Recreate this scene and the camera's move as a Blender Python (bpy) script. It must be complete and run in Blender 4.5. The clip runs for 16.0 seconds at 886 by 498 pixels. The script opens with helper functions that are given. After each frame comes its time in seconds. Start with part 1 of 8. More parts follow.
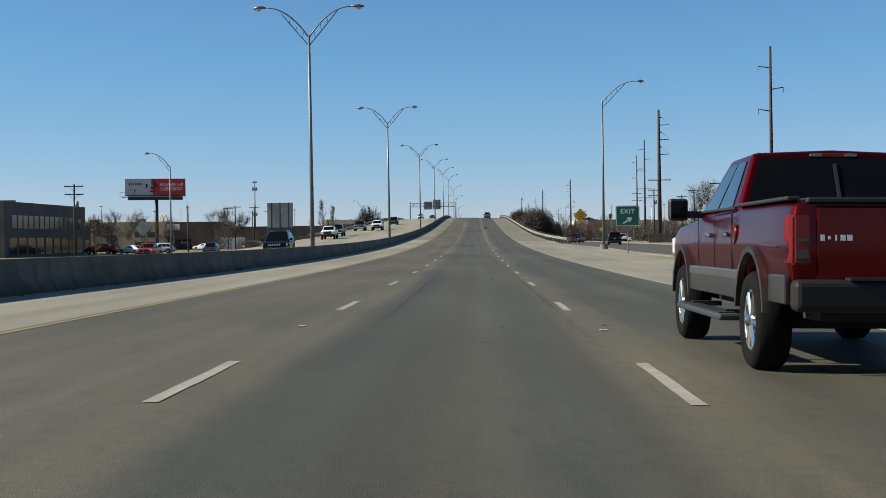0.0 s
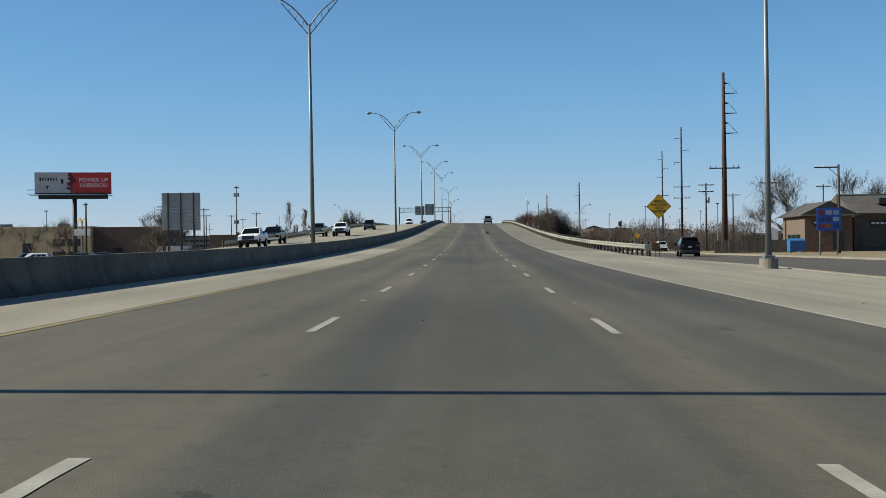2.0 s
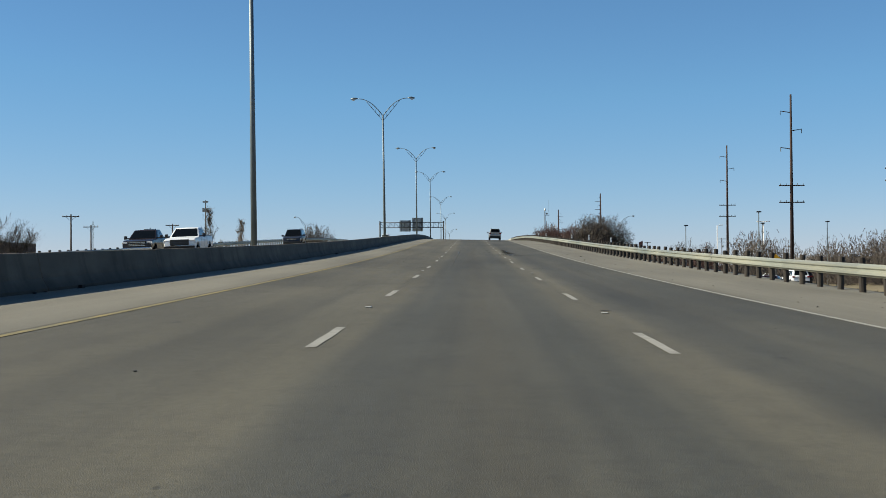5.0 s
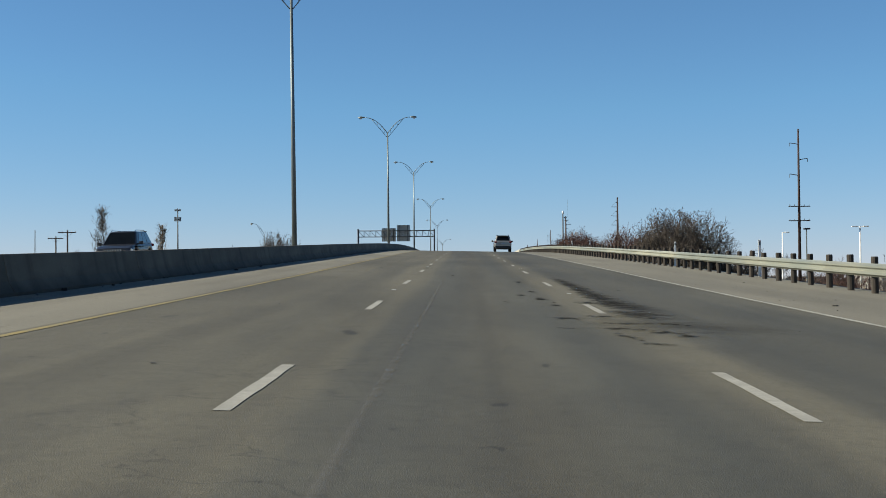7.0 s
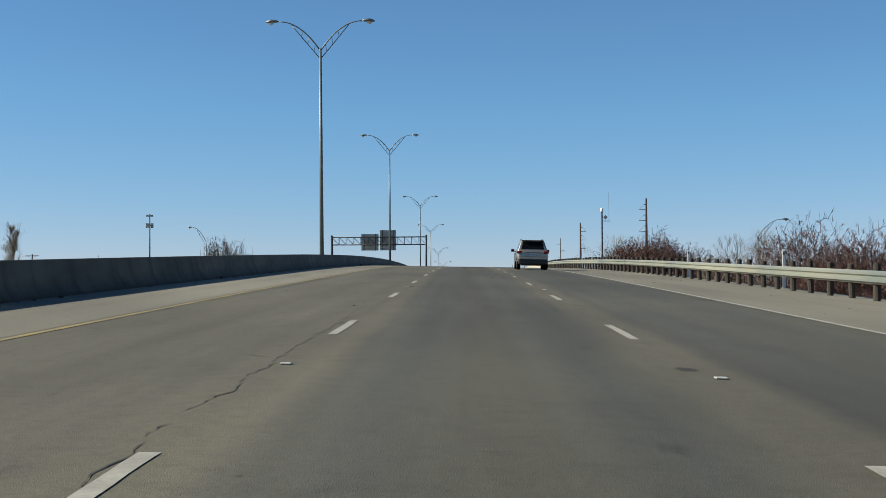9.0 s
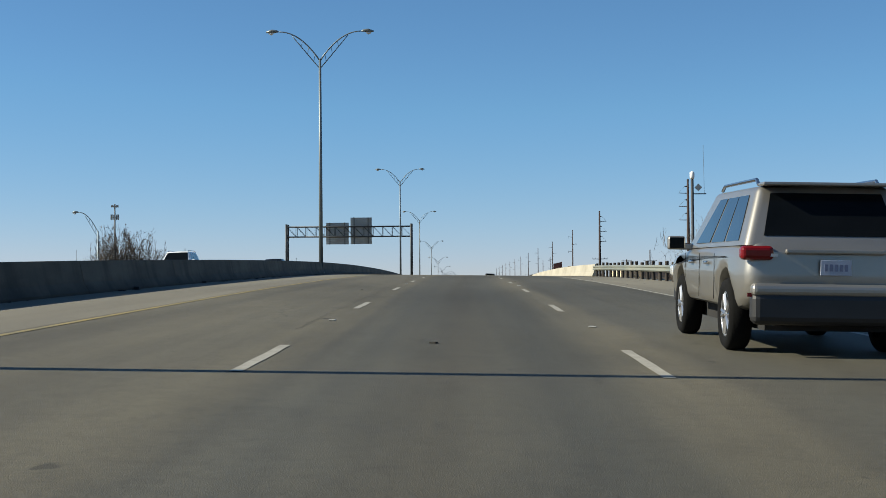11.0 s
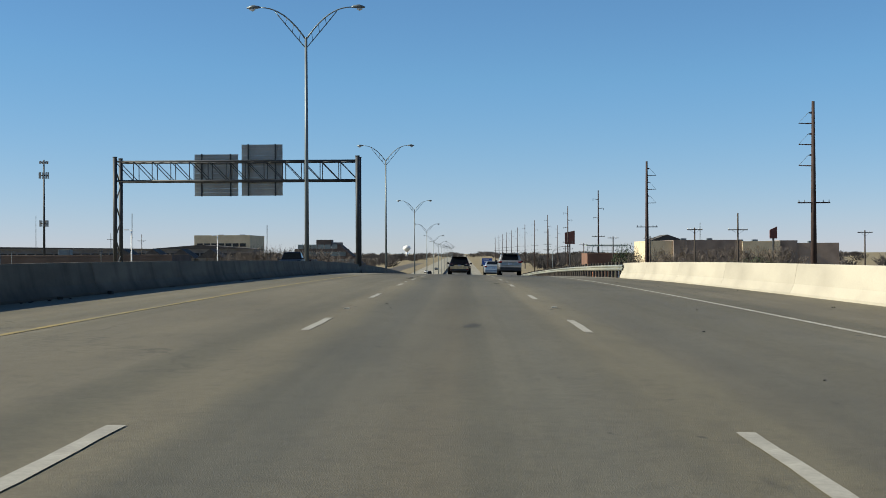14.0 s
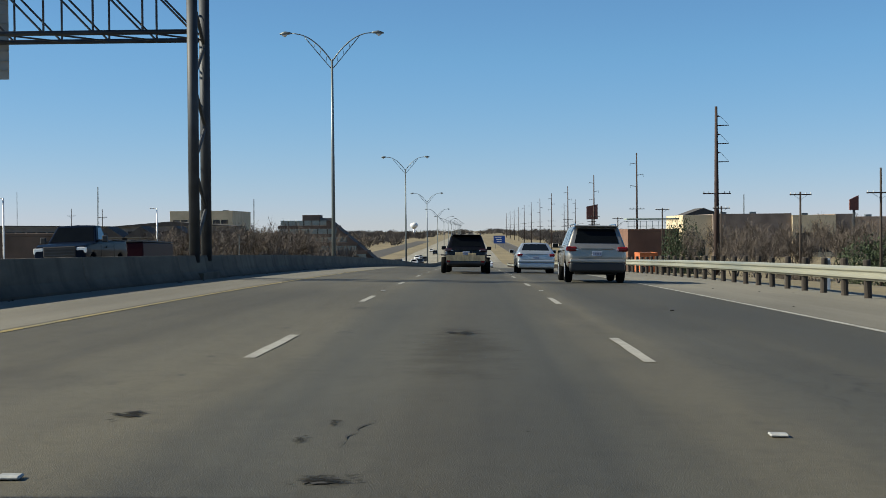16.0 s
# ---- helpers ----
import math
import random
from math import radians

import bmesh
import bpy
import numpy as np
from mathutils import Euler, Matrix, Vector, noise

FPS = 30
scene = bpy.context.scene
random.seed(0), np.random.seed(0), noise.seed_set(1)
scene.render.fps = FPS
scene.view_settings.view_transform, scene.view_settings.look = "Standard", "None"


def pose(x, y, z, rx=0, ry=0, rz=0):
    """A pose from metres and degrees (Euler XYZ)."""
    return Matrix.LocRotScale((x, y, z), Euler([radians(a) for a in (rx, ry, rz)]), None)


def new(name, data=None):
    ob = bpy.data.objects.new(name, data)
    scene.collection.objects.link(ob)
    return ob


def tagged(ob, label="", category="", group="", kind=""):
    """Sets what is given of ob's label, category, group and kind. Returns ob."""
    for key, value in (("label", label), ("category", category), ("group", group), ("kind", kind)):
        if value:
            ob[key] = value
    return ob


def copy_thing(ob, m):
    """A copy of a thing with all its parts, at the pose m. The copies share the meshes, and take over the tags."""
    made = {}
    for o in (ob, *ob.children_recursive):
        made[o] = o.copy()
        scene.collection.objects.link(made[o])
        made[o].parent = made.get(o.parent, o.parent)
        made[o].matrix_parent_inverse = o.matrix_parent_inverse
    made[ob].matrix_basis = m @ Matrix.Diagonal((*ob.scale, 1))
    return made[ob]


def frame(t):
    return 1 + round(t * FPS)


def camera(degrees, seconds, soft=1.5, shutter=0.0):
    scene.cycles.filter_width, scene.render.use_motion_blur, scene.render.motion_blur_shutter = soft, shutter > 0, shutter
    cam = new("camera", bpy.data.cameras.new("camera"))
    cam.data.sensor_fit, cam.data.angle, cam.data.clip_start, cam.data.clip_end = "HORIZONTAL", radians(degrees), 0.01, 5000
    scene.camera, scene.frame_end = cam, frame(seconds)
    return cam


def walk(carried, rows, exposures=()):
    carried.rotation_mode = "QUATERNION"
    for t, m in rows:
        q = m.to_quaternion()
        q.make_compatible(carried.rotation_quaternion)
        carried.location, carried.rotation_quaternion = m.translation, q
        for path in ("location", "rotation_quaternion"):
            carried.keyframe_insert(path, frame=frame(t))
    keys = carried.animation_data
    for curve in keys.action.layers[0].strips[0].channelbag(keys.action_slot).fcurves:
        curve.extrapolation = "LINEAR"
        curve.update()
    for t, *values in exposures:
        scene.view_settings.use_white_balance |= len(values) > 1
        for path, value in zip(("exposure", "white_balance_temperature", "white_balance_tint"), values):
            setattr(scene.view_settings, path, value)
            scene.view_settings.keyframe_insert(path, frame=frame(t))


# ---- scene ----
FOV = 36.682
ROWS = [
    (0.0, 0.346, 4.72, 0.712, -0.497, 0.778, 1.378), (0.5, 0.276, 21.328, 0.623, -0.462, 0.839, 1.333),
    (1.0, 0.226, 37.787, 0.549, -0.349, 0.679, 1.315), (1.5, 0.158, 54.408, 0.5, -0.241, 0.645, 1.299),
    (2.0, 0.113, 71.0, 0.494, -0.076, 0.729, 1.257), (2.5, 0.088, 87.541, 0.532, 0.136, 0.556, 1.082),
    (3.0, 0.091, 104.291, 0.613, 0.199, 0.477, 1.001), (3.5, 0.013, 120.966, 0.737, 0.351, 0.455, 1.036),
    (4.0, -0.065, 137.668, 0.908, 0.522, 0.433, 1.071), (4.5, -0.144, 154.352, 1.127, 0.694, 0.411, 1.106),
    (5.0, -0.222, 170.973, 1.392, 0.845, 0.388, 1.141), (5.5, -0.3, 187.485, 1.695, 0.986, 0.366, 1.176),
    (6.0, -0.345, 203.955, 2.036, 1.095, 0.297, 1.055), (6.5, -0.319, 220.369, 2.412, 1.243, 0.336, 0.965),
    (7.0, -0.304, 236.937, 2.831, 1.335, 0.435, 0.949), (7.5, -0.29, 253.355, 3.28, 1.487, 0.331, 1.046),
    (8.0, -0.281, 269.789, 3.754, 1.617, 0.351, 1.21), (8.5, -0.284, 286.183, 4.249, 1.627, 0.312, 1.014),
    (9.0, -0.22, 302.407, 4.739, 1.723, 0.337, 0.933), (9.5, -0.14, 318.763, 5.227, 1.693, 0.36, 0.93),
    (10.0, -0.06, 335.192, 5.709, 1.635, 0.384, 0.926), (10.5, 0.02, 351.665, 6.177, 1.574, 0.407, 0.923),
    (11.0, 0.101, 368.152, 6.628, 1.452, 0.431, 0.919), (11.5, 0.181, 384.623, 7.032, 1.267, 0.454, 0.916),
    (12.0, 0.254, 401.018, 7.385, 1.157, 0.543, 0.944), (12.5, 0.272, 417.53, 7.687, 0.938, 0.592, 1.024),
    (13.0, 0.211, 434.115, 7.931, 0.704, 0.578, 1.011), (13.5, 0.173, 450.982, 8.112, 0.405, 0.279, 0.92),
    (14.0, 0.184, 467.697, 8.214, 0.09, 0.249, 0.797), (14.5, 0.233, 484.209, 8.239, -0.184, 0.387, 0.905),
    (15.0, 0.257, 500.848, 8.204, -0.216, 0.496, 0.944), (15.5, 0.264, 517.47, 8.113, -0.344, 0.543, 1.16),
    (16.0, 0.201, 533.517, 7.972, -0.882, 0.488, 1.197),
]
GRADES = [-0.00827, -0.00613, -0.00398, 0.00239, 0.00849, 0.01547, 0.02123, 0.02692, 0.03054, 0.02978, 0.02769, 0.02033, 0.01143, 0.00041, -0.00765, -0.0161, -0.02262, -0.02727, -0.02988, -0.03049, -0.02933, -0.02669, -0.02289, -0.0182, -0.01292, -0.00735]
CROSS = [-0.0154, -0.0154, -0.0164, -0.0174, -0.0185, -0.0219, -0.0255, -0.0252, -0.0235, -0.0224, -0.0229, -0.0222, -0.0178, -0.0129, -0.0128, -0.0197, -0.0197, -0.0197, -0.0197, -0.0197, -0.0197, -0.0197, -0.0197, -0.0197, -0.0197, -0.0197]
EXPOSURE = 0.817
cam = camera(FOV, 16.0, soft=0.7, shutter=0.0)
walk(cam, [(t, pose(x, y, z, 90 + pitch, roll, yaw)) for t, x, y, z, pitch, roll, yaw in ROWS],
     exposures=[(0.0, EXPOSURE), (16.0, EXPOSURE)])

# ---- light ----
SUN_EL, SUN_AZ = radians(33.5), radians(-92)        # azimuth clockwise from +y (the road's heading)
world = bpy.data.worlds.new("world")
scene.world = world
world.use_nodes = True
wt = world.node_tree
sky = wt.nodes.new("ShaderNodeTexSky")
sky.sky_type, sky.sun_disc = "NISHITA", False
sky.sun_elevation, sky.sun_rotation = SUN_EL, SUN_AZ
sky.altitude, sky.air_density, sky.dust_density, sky.ozone_density = 1500, 0.95, 0.1, 4.8
# per-channel power curves grade the sky, evening out its brightness towards the skyline
parts, whole = wt.nodes.new("ShaderNodeSeparateColor"), wt.nodes.new("ShaderNodeCombineColor")
wt.links.new(sky.outputs[0], parts.inputs[0])
for i, (plain, gain, power) in enumerate(((0.785, 0.760, 1.05), (1.02, 1.523, 0.68), (1.060, 2.215, 0.58))):
    po_, mu_, li_, mi_ = [wt.nodes.new("ShaderNodeMath") for _ in range(4)]
    po_.operation, po_.inputs[1].default_value = "POWER", power
    mu_.operation, mu_.inputs[1].default_value = "MULTIPLY", gain
    li_.operation, li_.inputs[1].default_value = "MULTIPLY", plain
    mi_.operation = "MINIMUM" if i else "MAXIMUM"
    wt.links.new(parts.outputs[i], po_.inputs[0])
    wt.links.new(parts.outputs[i], li_.inputs[0])
    wt.links.new(po_.outputs[0], mu_.inputs[0])
    wt.links.new(mu_.outputs[0], mi_.inputs[0])
    wt.links.new(li_.outputs[0], mi_.inputs[1])
    wt.links.new(mi_.outputs[0], whole.inputs[i])
wt.links.new(whole.outputs[0], wt.nodes["Background"].inputs[0])
wt.nodes["Background"].inputs[1].default_value = 0.0612
sun = new("sun", bpy.data.lights.new("sun", "SUN"))
sun.data.energy, sun.data.angle, sun.data.color = 5.0, radians(0.53), (1.0, 0.94, 0.77)
to_sun = Vector((math.sin(SUN_AZ) * math.cos(SUN_EL), math.cos(SUN_AZ) * math.cos(SUN_EL), math.sin(SUN_EL)))
sun.matrix_world = to_sun.to_track_quat("Z", "Y").to_matrix().to_4x4()


# ---- materials ----
def material(name, color, rough=0.8, metal=0.0, vary=0.12, scale=3.0, stretch=(1, 1, 1), fine=0.08, fine_scale=60.0,
             bump=0.0, bump_scale=80.0, tint=None, coat=0.0, per_object=0.0, island=0.0, spec=0.5):
    """A surface with two scales of variation in its colour, and fine relief."""
    m = bpy.data.materials.new(name)
    m.use_nodes = True
    nt = m.node_tree
    n, l = nt.nodes, nt.links
    b = n["Principled BSDF"]
    b.inputs["Roughness"].default_value, b.inputs["Metallic"].default_value = rough, metal
    b.inputs["Coat Weight"].default_value = coat
    b.inputs["Coat Roughness"].default_value = 0.04
    b.inputs["Specular IOR Level"].default_value = spec
    tc = n.new("ShaderNodeTexCoord")
    mp = n.new("ShaderNodeMapping")
    mp.inputs["Scale"].default_value = stretch
    l.new(tc.outputs["Object"], mp.inputs[0])
    big = n.new("ShaderNodeTexNoise")
    big.inputs["Scale"].default_value, big.inputs["Detail"].default_value = scale, 5
    l.new(mp.outputs[0], big.inputs["Vector"])
    sm = n.new("ShaderNodeTexNoise")
    sm.inputs["Scale"].default_value, sm.inputs["Detail"].default_value = fine_scale, 3
    l.new(tc.outputs["Object"], sm.inputs["Vector"])
    a = n.new("ShaderNodeMix")
    a.data_type = "RGBA"
    other = tint or tuple(c * (1 - 2 * vary) for c in color)
    hi = tuple(min(1, c * (1 + vary)) for c in color)
    a.inputs[6].default_value, a.inputs[7].default_value = (*other, 1), (*hi, 1)
    rmp = n.new("ShaderNodeMapRange")
    rmp.inputs[1].default_value, rmp.inputs[2].default_value = 0.3, 0.65
    l.new(big.outputs["Fac"], rmp.inputs[0])
    l.new(rmp.outputs[0], a.inputs[0])
    hsv = n.new("ShaderNodeHueSaturation")
    l.new(a.outputs[2], hsv.inputs["Color"])
    val = n.new("ShaderNodeMapRange")
    val.inputs[1].default_value, val.inputs[2].default_value = 0.25, 0.75
    val.inputs[3].default_value, val.inputs[4].default_value = 1 - fine, 1 + fine
    l.new(sm.outputs["Fac"], val.inputs[0])
    out = val.outputs[0]
    if per_object or island:
        if island:
            rnd = n.new("ShaderNodeNewGeometry").outputs["Random Per Island"]
        else:
            rnd = n.new("ShaderNodeObjectInfo").outputs["Random"]
        r2 = n.new("ShaderNodeMapRange")
        k = per_object or island
        r2.inputs[3].default_value, r2.inputs[4].default_value = 1 - k, 1 + k
        l.new(rnd, r2.inputs[0])
        mul = n.new("ShaderNodeMath")
        mul.operation = "MULTIPLY"
        l.new(out, mul.inputs[0])
        l.new(r2.outputs[0], mul.inputs[1])
        out = mul.outputs[0]
    l.new(out, hsv.inputs["Value"])
    l.new(hsv.outputs[0], b.inputs["Base Color"])
    if bump:
        bn = n.new("ShaderNodeTexNoise")
        bn.inputs["Scale"].default_value, bn.inputs["Detail"].default_value = bump_scale, 4
        l.new(tc.outputs["Object"], bn.inputs["Vector"])
        bp = n.new("ShaderNodeBump")
        bp.inputs["Strength"].default_value, bp.inputs["Distance"].default_value = bump, 0.01
        l.new(bn.outputs["Fac"], bp.inputs["Height"])
        l.new(bp.outputs[0], b.inputs["Normal"])
    return m


LANE_WEAR = [(-5.4, (1.259, 1.216, 1.115)), (-4.2, (1.158, 1.122, 1.05)), (-3.5, (1.238, 1.194, 1.094)), (-2.6, (1.158, 1.13, 1.058)), (-2.0, (1.259, 1.216, 1.108)), (-1.5, (1.259, 1.216, 1.108)),
             (-1.25, (0.92, 0.92, 0.9)), (-.85, (0.8, 0.82, 0.84)), (-.45, (0.9, 0.9, 0.88)), (0.0, (0.84, 0.81, 0.75)), (.45, (0.9, 0.9, 0.88)), (.9, (0.82, 0.84, 0.85)),
             (1.3, (0.95, 0.94, 0.9)), (1.5, (1.173, 1.13, 1.036)), (2.0, (1.158, 1.115, 1.022)), (2.25, (0.84, 0.83, 0.81)), (2.75, (0.74, 0.75, 0.76)), (3.5, (0.83, 0.82, 0.79)),
             (4.3, (0.74, 0.75, 0.76)), (5.0, (0.88, 0.87, 0.83)), (5.4, (1.0, 0.97, 0.91))]


def pavement_material(name, color, streak, blot, spots, lanes=False, rough=0.85):
    """Worn pavement: long streaks along the lanes, blotches, oil spots, grain and hairline cracks."""
    m = material(name, color, rough=rough, vary=blot, scale=0.25, stretch=(1.0, 0.25, 1.0), fine=0.17, fine_scale=28,
                 bump=0.45, bump_scale=120, spec=0.3 if lanes else 0.5)
    nt = m.node_tree
    n, l = nt.nodes, nt.links
    b = n["Principled BSDF"]
    src = b.inputs["Base Color"].links[0].from_socket
    tc = n.new("ShaderNodeTexCoord")

    def noise_mask(sx, sy, scale, lo, hi, detail=4):
        mp = n.new("ShaderNodeMapping")
        mp.inputs["Scale"].default_value = (sx, sy, 1)
        l.new(tc.outputs["Object"], mp.inputs[0])
        t = n.new("ShaderNodeTexNoise")
        t.inputs["Scale"].default_value, t.inputs["Detail"].default_value = scale, detail
        l.new(mp.outputs[0], t.inputs["Vector"])
        r = n.new("ShaderNodeMapRange")
        r.inputs[1].default_value, r.inputs[2].default_value = lo, hi
        l.new(t.outputs["Fac"], r.inputs[0])
        return r.outputs[0]

    def darken(src, fac, by):
        mx = n.new("ShaderNodeMix")
        mx.data_type, mx.blend_type = "RGBA", "MULTIPLY"
        mx.inputs[7].default_value = (*by, 1)
        l.new(fac, mx.inputs[0])
        l.new(src, mx.inputs[6])
        return mx.outputs[2]

    # wear across the carriageway: a pale inner lane, grey wheel tracks with an oily middle, pale strips along the lane lines
    if lanes:
        sep = n.new("ShaderNodeSeparateXYZ")
        l.new(tc.outputs["Object"], sep.inputs[0])
        sway = n.new("ShaderNodeMapRange")
        sway.inputs[3].default_value, sway.inputs[4].default_value = -0.28, 0.28
        l.new(noise_mask(0.10, 0.035, 1.0, 0.0, 1.0, 5), sway.inputs[0])
        fray = n.new("ShaderNodeMapRange")
        fray.inputs[3].default_value, fray.inputs[4].default_value = -0.16, 0.16
        l.new(noise_mask(1.2, 0.5, 1.0, 0.0, 1.0, 6), fray.inputs[0])
        where = sep.outputs[0]
        for extra in (sway.outputs[0], fray.outputs[0]):
            ad = n.new("ShaderNodeMath")
            ad.operation = "ADD"
            l.new(where, ad.inputs[0])
            l.new(extra, ad.inputs[1])
            where = ad.outputs[0]
        span = n.new("ShaderNodeMapRange")
        span.inputs[1].default_value, span.inputs[2].default_value = -5.5, 5.5
        l.new(where, span.inputs[0])
        ramp = n.new("ShaderNodeValToRGB")
        l.new(span.outputs[0], ramp.inputs[0])
        els = ramp.color_ramp.elements
        for k, (x, c) in enumerate(LANE_WEAR):
            e = els[k] if k < 2 else els.new((x + 5.5) / 11)
            e.position, e.color = (x + 5.5) / 11, (*[v * (1.10 if x > 1.9 else .98) for v in c], 1)
        mx = n.new("ShaderNodeMix")
        mx.data_type, mx.blend_type = "RGBA", "MULTIPLY"
        mx.inputs[0].default_value = 1.0
        l.new(src, mx.inputs[6])
        l.new(ramp.outputs[0], mx.inputs[7])
        src = mx.outputs[2]
        # mottling the size of a hand and of a plate
        src = darken(src, noise_mask(1.0, 1.0, 5.0, 0.48, 0.70, 6), (0.86, 0.86, 0.86))
        src = darken(src, noise_mask(1.0, 0.35, 1.4, 0.50, 0.72, 5), (0.87, 0.87, 0.88))
    src = darken(src, noise_mask(1.3, 0.012, 1.0, 0.42, 0.68), streak)
    src = darken(src, noise_mask(4.0, 0.03, 1.0, 0.45, 0.75), tuple((1 + c) / 2 for c in streak))
    src = darken(src, noise_mask(1.6, 0.45, 1.0, 0.70, 0.76, 6), spots)
    src = darken(src, noise_mask(3.5, 1.5, 1.0, 0.735, 0.755, 2), spots)
    # hairline cracks, mostly along the lanes
    mp = n.new("ShaderNodeMapping")
    mp.inputs["Scale"].default_value = (0.28, 0.045, 1)
    wob = n.new("ShaderNodeTexNoise")
    wob.inputs["Scale"].default_value, wob.inputs["Detail"].default_value = 0.8, 6
    l.new(tc.outputs["Object"], wob.inputs["Vector"])
    add = n.new("ShaderNodeMixRGB")
    add.blend_type = "ADD"
    add.inputs[0].default_value = 1.4
    l.new(tc.outputs["Object"], add.inputs[1])
    l.new(wob.outputs["Color"], add.inputs[2])
    l.new(add.outputs[0], mp.inputs[0])
    vor = n.new("ShaderNodeTexVoronoi")
    vor.feature = "DISTANCE_TO_EDGE"
    vor.inputs["Scale"].default_value = 1.0
    l.new(mp.outputs[0], vor.inputs["Vector"])
    r = n.new("ShaderNodeMapRange")
    r.inputs[1].default_value, r.inputs[2].default_value = 0.0, 0.006
    r.inputs[3].default_value, r.inputs[4].default_value = 1.0, 0.0
    l.new(vor.outputs["Distance"], r.inputs[0])
    gate = noise_mask(0.2, 0.03, 1.0, 0.60, 0.66)
    mul = n.new("ShaderNodeMath")
    mul.operation = "MULTIPLY"
    l.new(r.outputs[0], mul.inputs[0])
    l.new(gate, mul.inputs[1])
    src = darken(src, mul.outputs[0], (0.62, 0.62, 0.62))
    l.new(src, b.inputs["Base Color"])
    return m


ASPHALT = pavement_material("asphalt_lanes", (0.0848, 0.0790, 0.0594), (0.77, 0.77, 0.78), 0.13, (0.55, 0.55, 0.55), True, 0.68)
NEW_ASPHALT = pavement_material("descent_asphalt", (0.0730, 0.0675, 0.0500), (0.77, 0.77, 0.78), 0.13, (0.55, 0.55, 0.55), True, 0.68)
SHOULDER = pavement_material("shoulder_pavement", (0.215, 0.201, 0.158), (0.84, 0.83, 0.81), 0.13, (0.7, 0.7, 0.7))
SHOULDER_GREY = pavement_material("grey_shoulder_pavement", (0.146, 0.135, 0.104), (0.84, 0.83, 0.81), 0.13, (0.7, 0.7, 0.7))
DECK = pavement_material("bridge_deck_concrete", (0.1104, 0.1000, 0.0723), (0.75, 0.77, 0.76), 0.12, (0.5, 0.5, 0.5), True, 0.68)
SIDE_ROAD = pavement_material("side_road_asphalt", (0.054, 0.047, 0.036), (0.9, 0.9, 0.9), 0.10, (0.7, 0.7, 0.7))
# shade is put into this base colour: far darker than bare concrete
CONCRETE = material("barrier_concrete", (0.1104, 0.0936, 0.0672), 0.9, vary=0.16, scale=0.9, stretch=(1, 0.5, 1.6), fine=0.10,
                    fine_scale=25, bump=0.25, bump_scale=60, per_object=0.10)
nt = CONCRETE.node_tree
_b = nt.nodes["Principled BSDF"]
_src = _b.inputs["Base Color"].links[0].from_socket
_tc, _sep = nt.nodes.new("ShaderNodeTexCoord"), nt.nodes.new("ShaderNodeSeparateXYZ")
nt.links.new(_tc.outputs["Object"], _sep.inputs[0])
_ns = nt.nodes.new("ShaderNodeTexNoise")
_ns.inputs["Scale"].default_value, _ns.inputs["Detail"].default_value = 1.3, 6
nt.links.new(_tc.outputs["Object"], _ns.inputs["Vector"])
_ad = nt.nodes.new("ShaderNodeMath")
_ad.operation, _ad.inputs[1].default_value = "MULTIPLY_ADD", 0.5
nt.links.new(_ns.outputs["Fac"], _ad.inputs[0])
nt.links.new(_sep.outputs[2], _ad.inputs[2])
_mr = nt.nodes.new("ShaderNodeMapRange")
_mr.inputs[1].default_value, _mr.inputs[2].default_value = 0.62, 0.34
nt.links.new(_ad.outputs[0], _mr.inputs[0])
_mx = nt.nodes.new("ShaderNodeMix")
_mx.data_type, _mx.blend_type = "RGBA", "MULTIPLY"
_mp, _nz, _dr = nt.nodes.new("ShaderNodeMapping"), nt.nodes.new("ShaderNodeTexNoise"), nt.nodes.new("ShaderNodeMix")
_mp.inputs["Scale"].default_value = (1.0, 1.6, 0.22)
_nz.inputs["Scale"].default_value, _nz.inputs["Detail"].default_value = 1.0, 7
_rg = nt.nodes.new("ShaderNodeMapRange")
_rg.inputs[1].default_value, _rg.inputs[2].default_value = 0.50, 0.68
_gm = nt.nodes.new("ShaderNodeNewGeometry")
nt.links.new(_gm.outputs["Position"], _mp.inputs[0])
nt.links.new(_mp.outputs[0], _nz.inputs["Vector"])
nt.links.new(_nz.outputs["Fac"], _rg.inputs[0])
nt.links.new(_rg.outputs[0], _dr.inputs[0])
_dr.data_type, _dr.blend_type = "RGBA", "MULTIPLY"
_dr.inputs[7].default_value = (0.62, 0.61, 0.60, 1)      # dark runs of dirt down the face
nt.links.new(_src, _dr.inputs[6])
_src = _dr.outputs[2]
_mx.inputs[7].default_value = (0.42, 0.40, 0.38, 1)      # darker towards the foot, with a ragged upper edge
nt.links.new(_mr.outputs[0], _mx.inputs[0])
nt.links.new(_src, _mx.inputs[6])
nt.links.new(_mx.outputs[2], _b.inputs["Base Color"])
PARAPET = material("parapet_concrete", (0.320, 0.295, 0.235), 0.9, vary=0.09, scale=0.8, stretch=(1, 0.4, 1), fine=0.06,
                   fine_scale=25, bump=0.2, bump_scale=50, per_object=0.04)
KERB = material("kerb_concrete", (0.160, 0.145, 0.115), 0.9, vary=0.12, scale=1.0, bump=0.2)
WHITE_LINE = material("white_road_paint", (0.285, 0.275, 0.235), 0.7, vary=0.06, scale=2.0, fine=0.14, fine_scale=22,
                      tint=(0.210, 0.200, 0.170), bump=0.2)
YELLOW_LINE = material("yellow_road_paint", (0.210, 0.158, 0.050), 0.75, vary=0.1, scale=1.5, fine=0.18, fine_scale=20,
                       tint=(0.135, 0.120, 0.065))
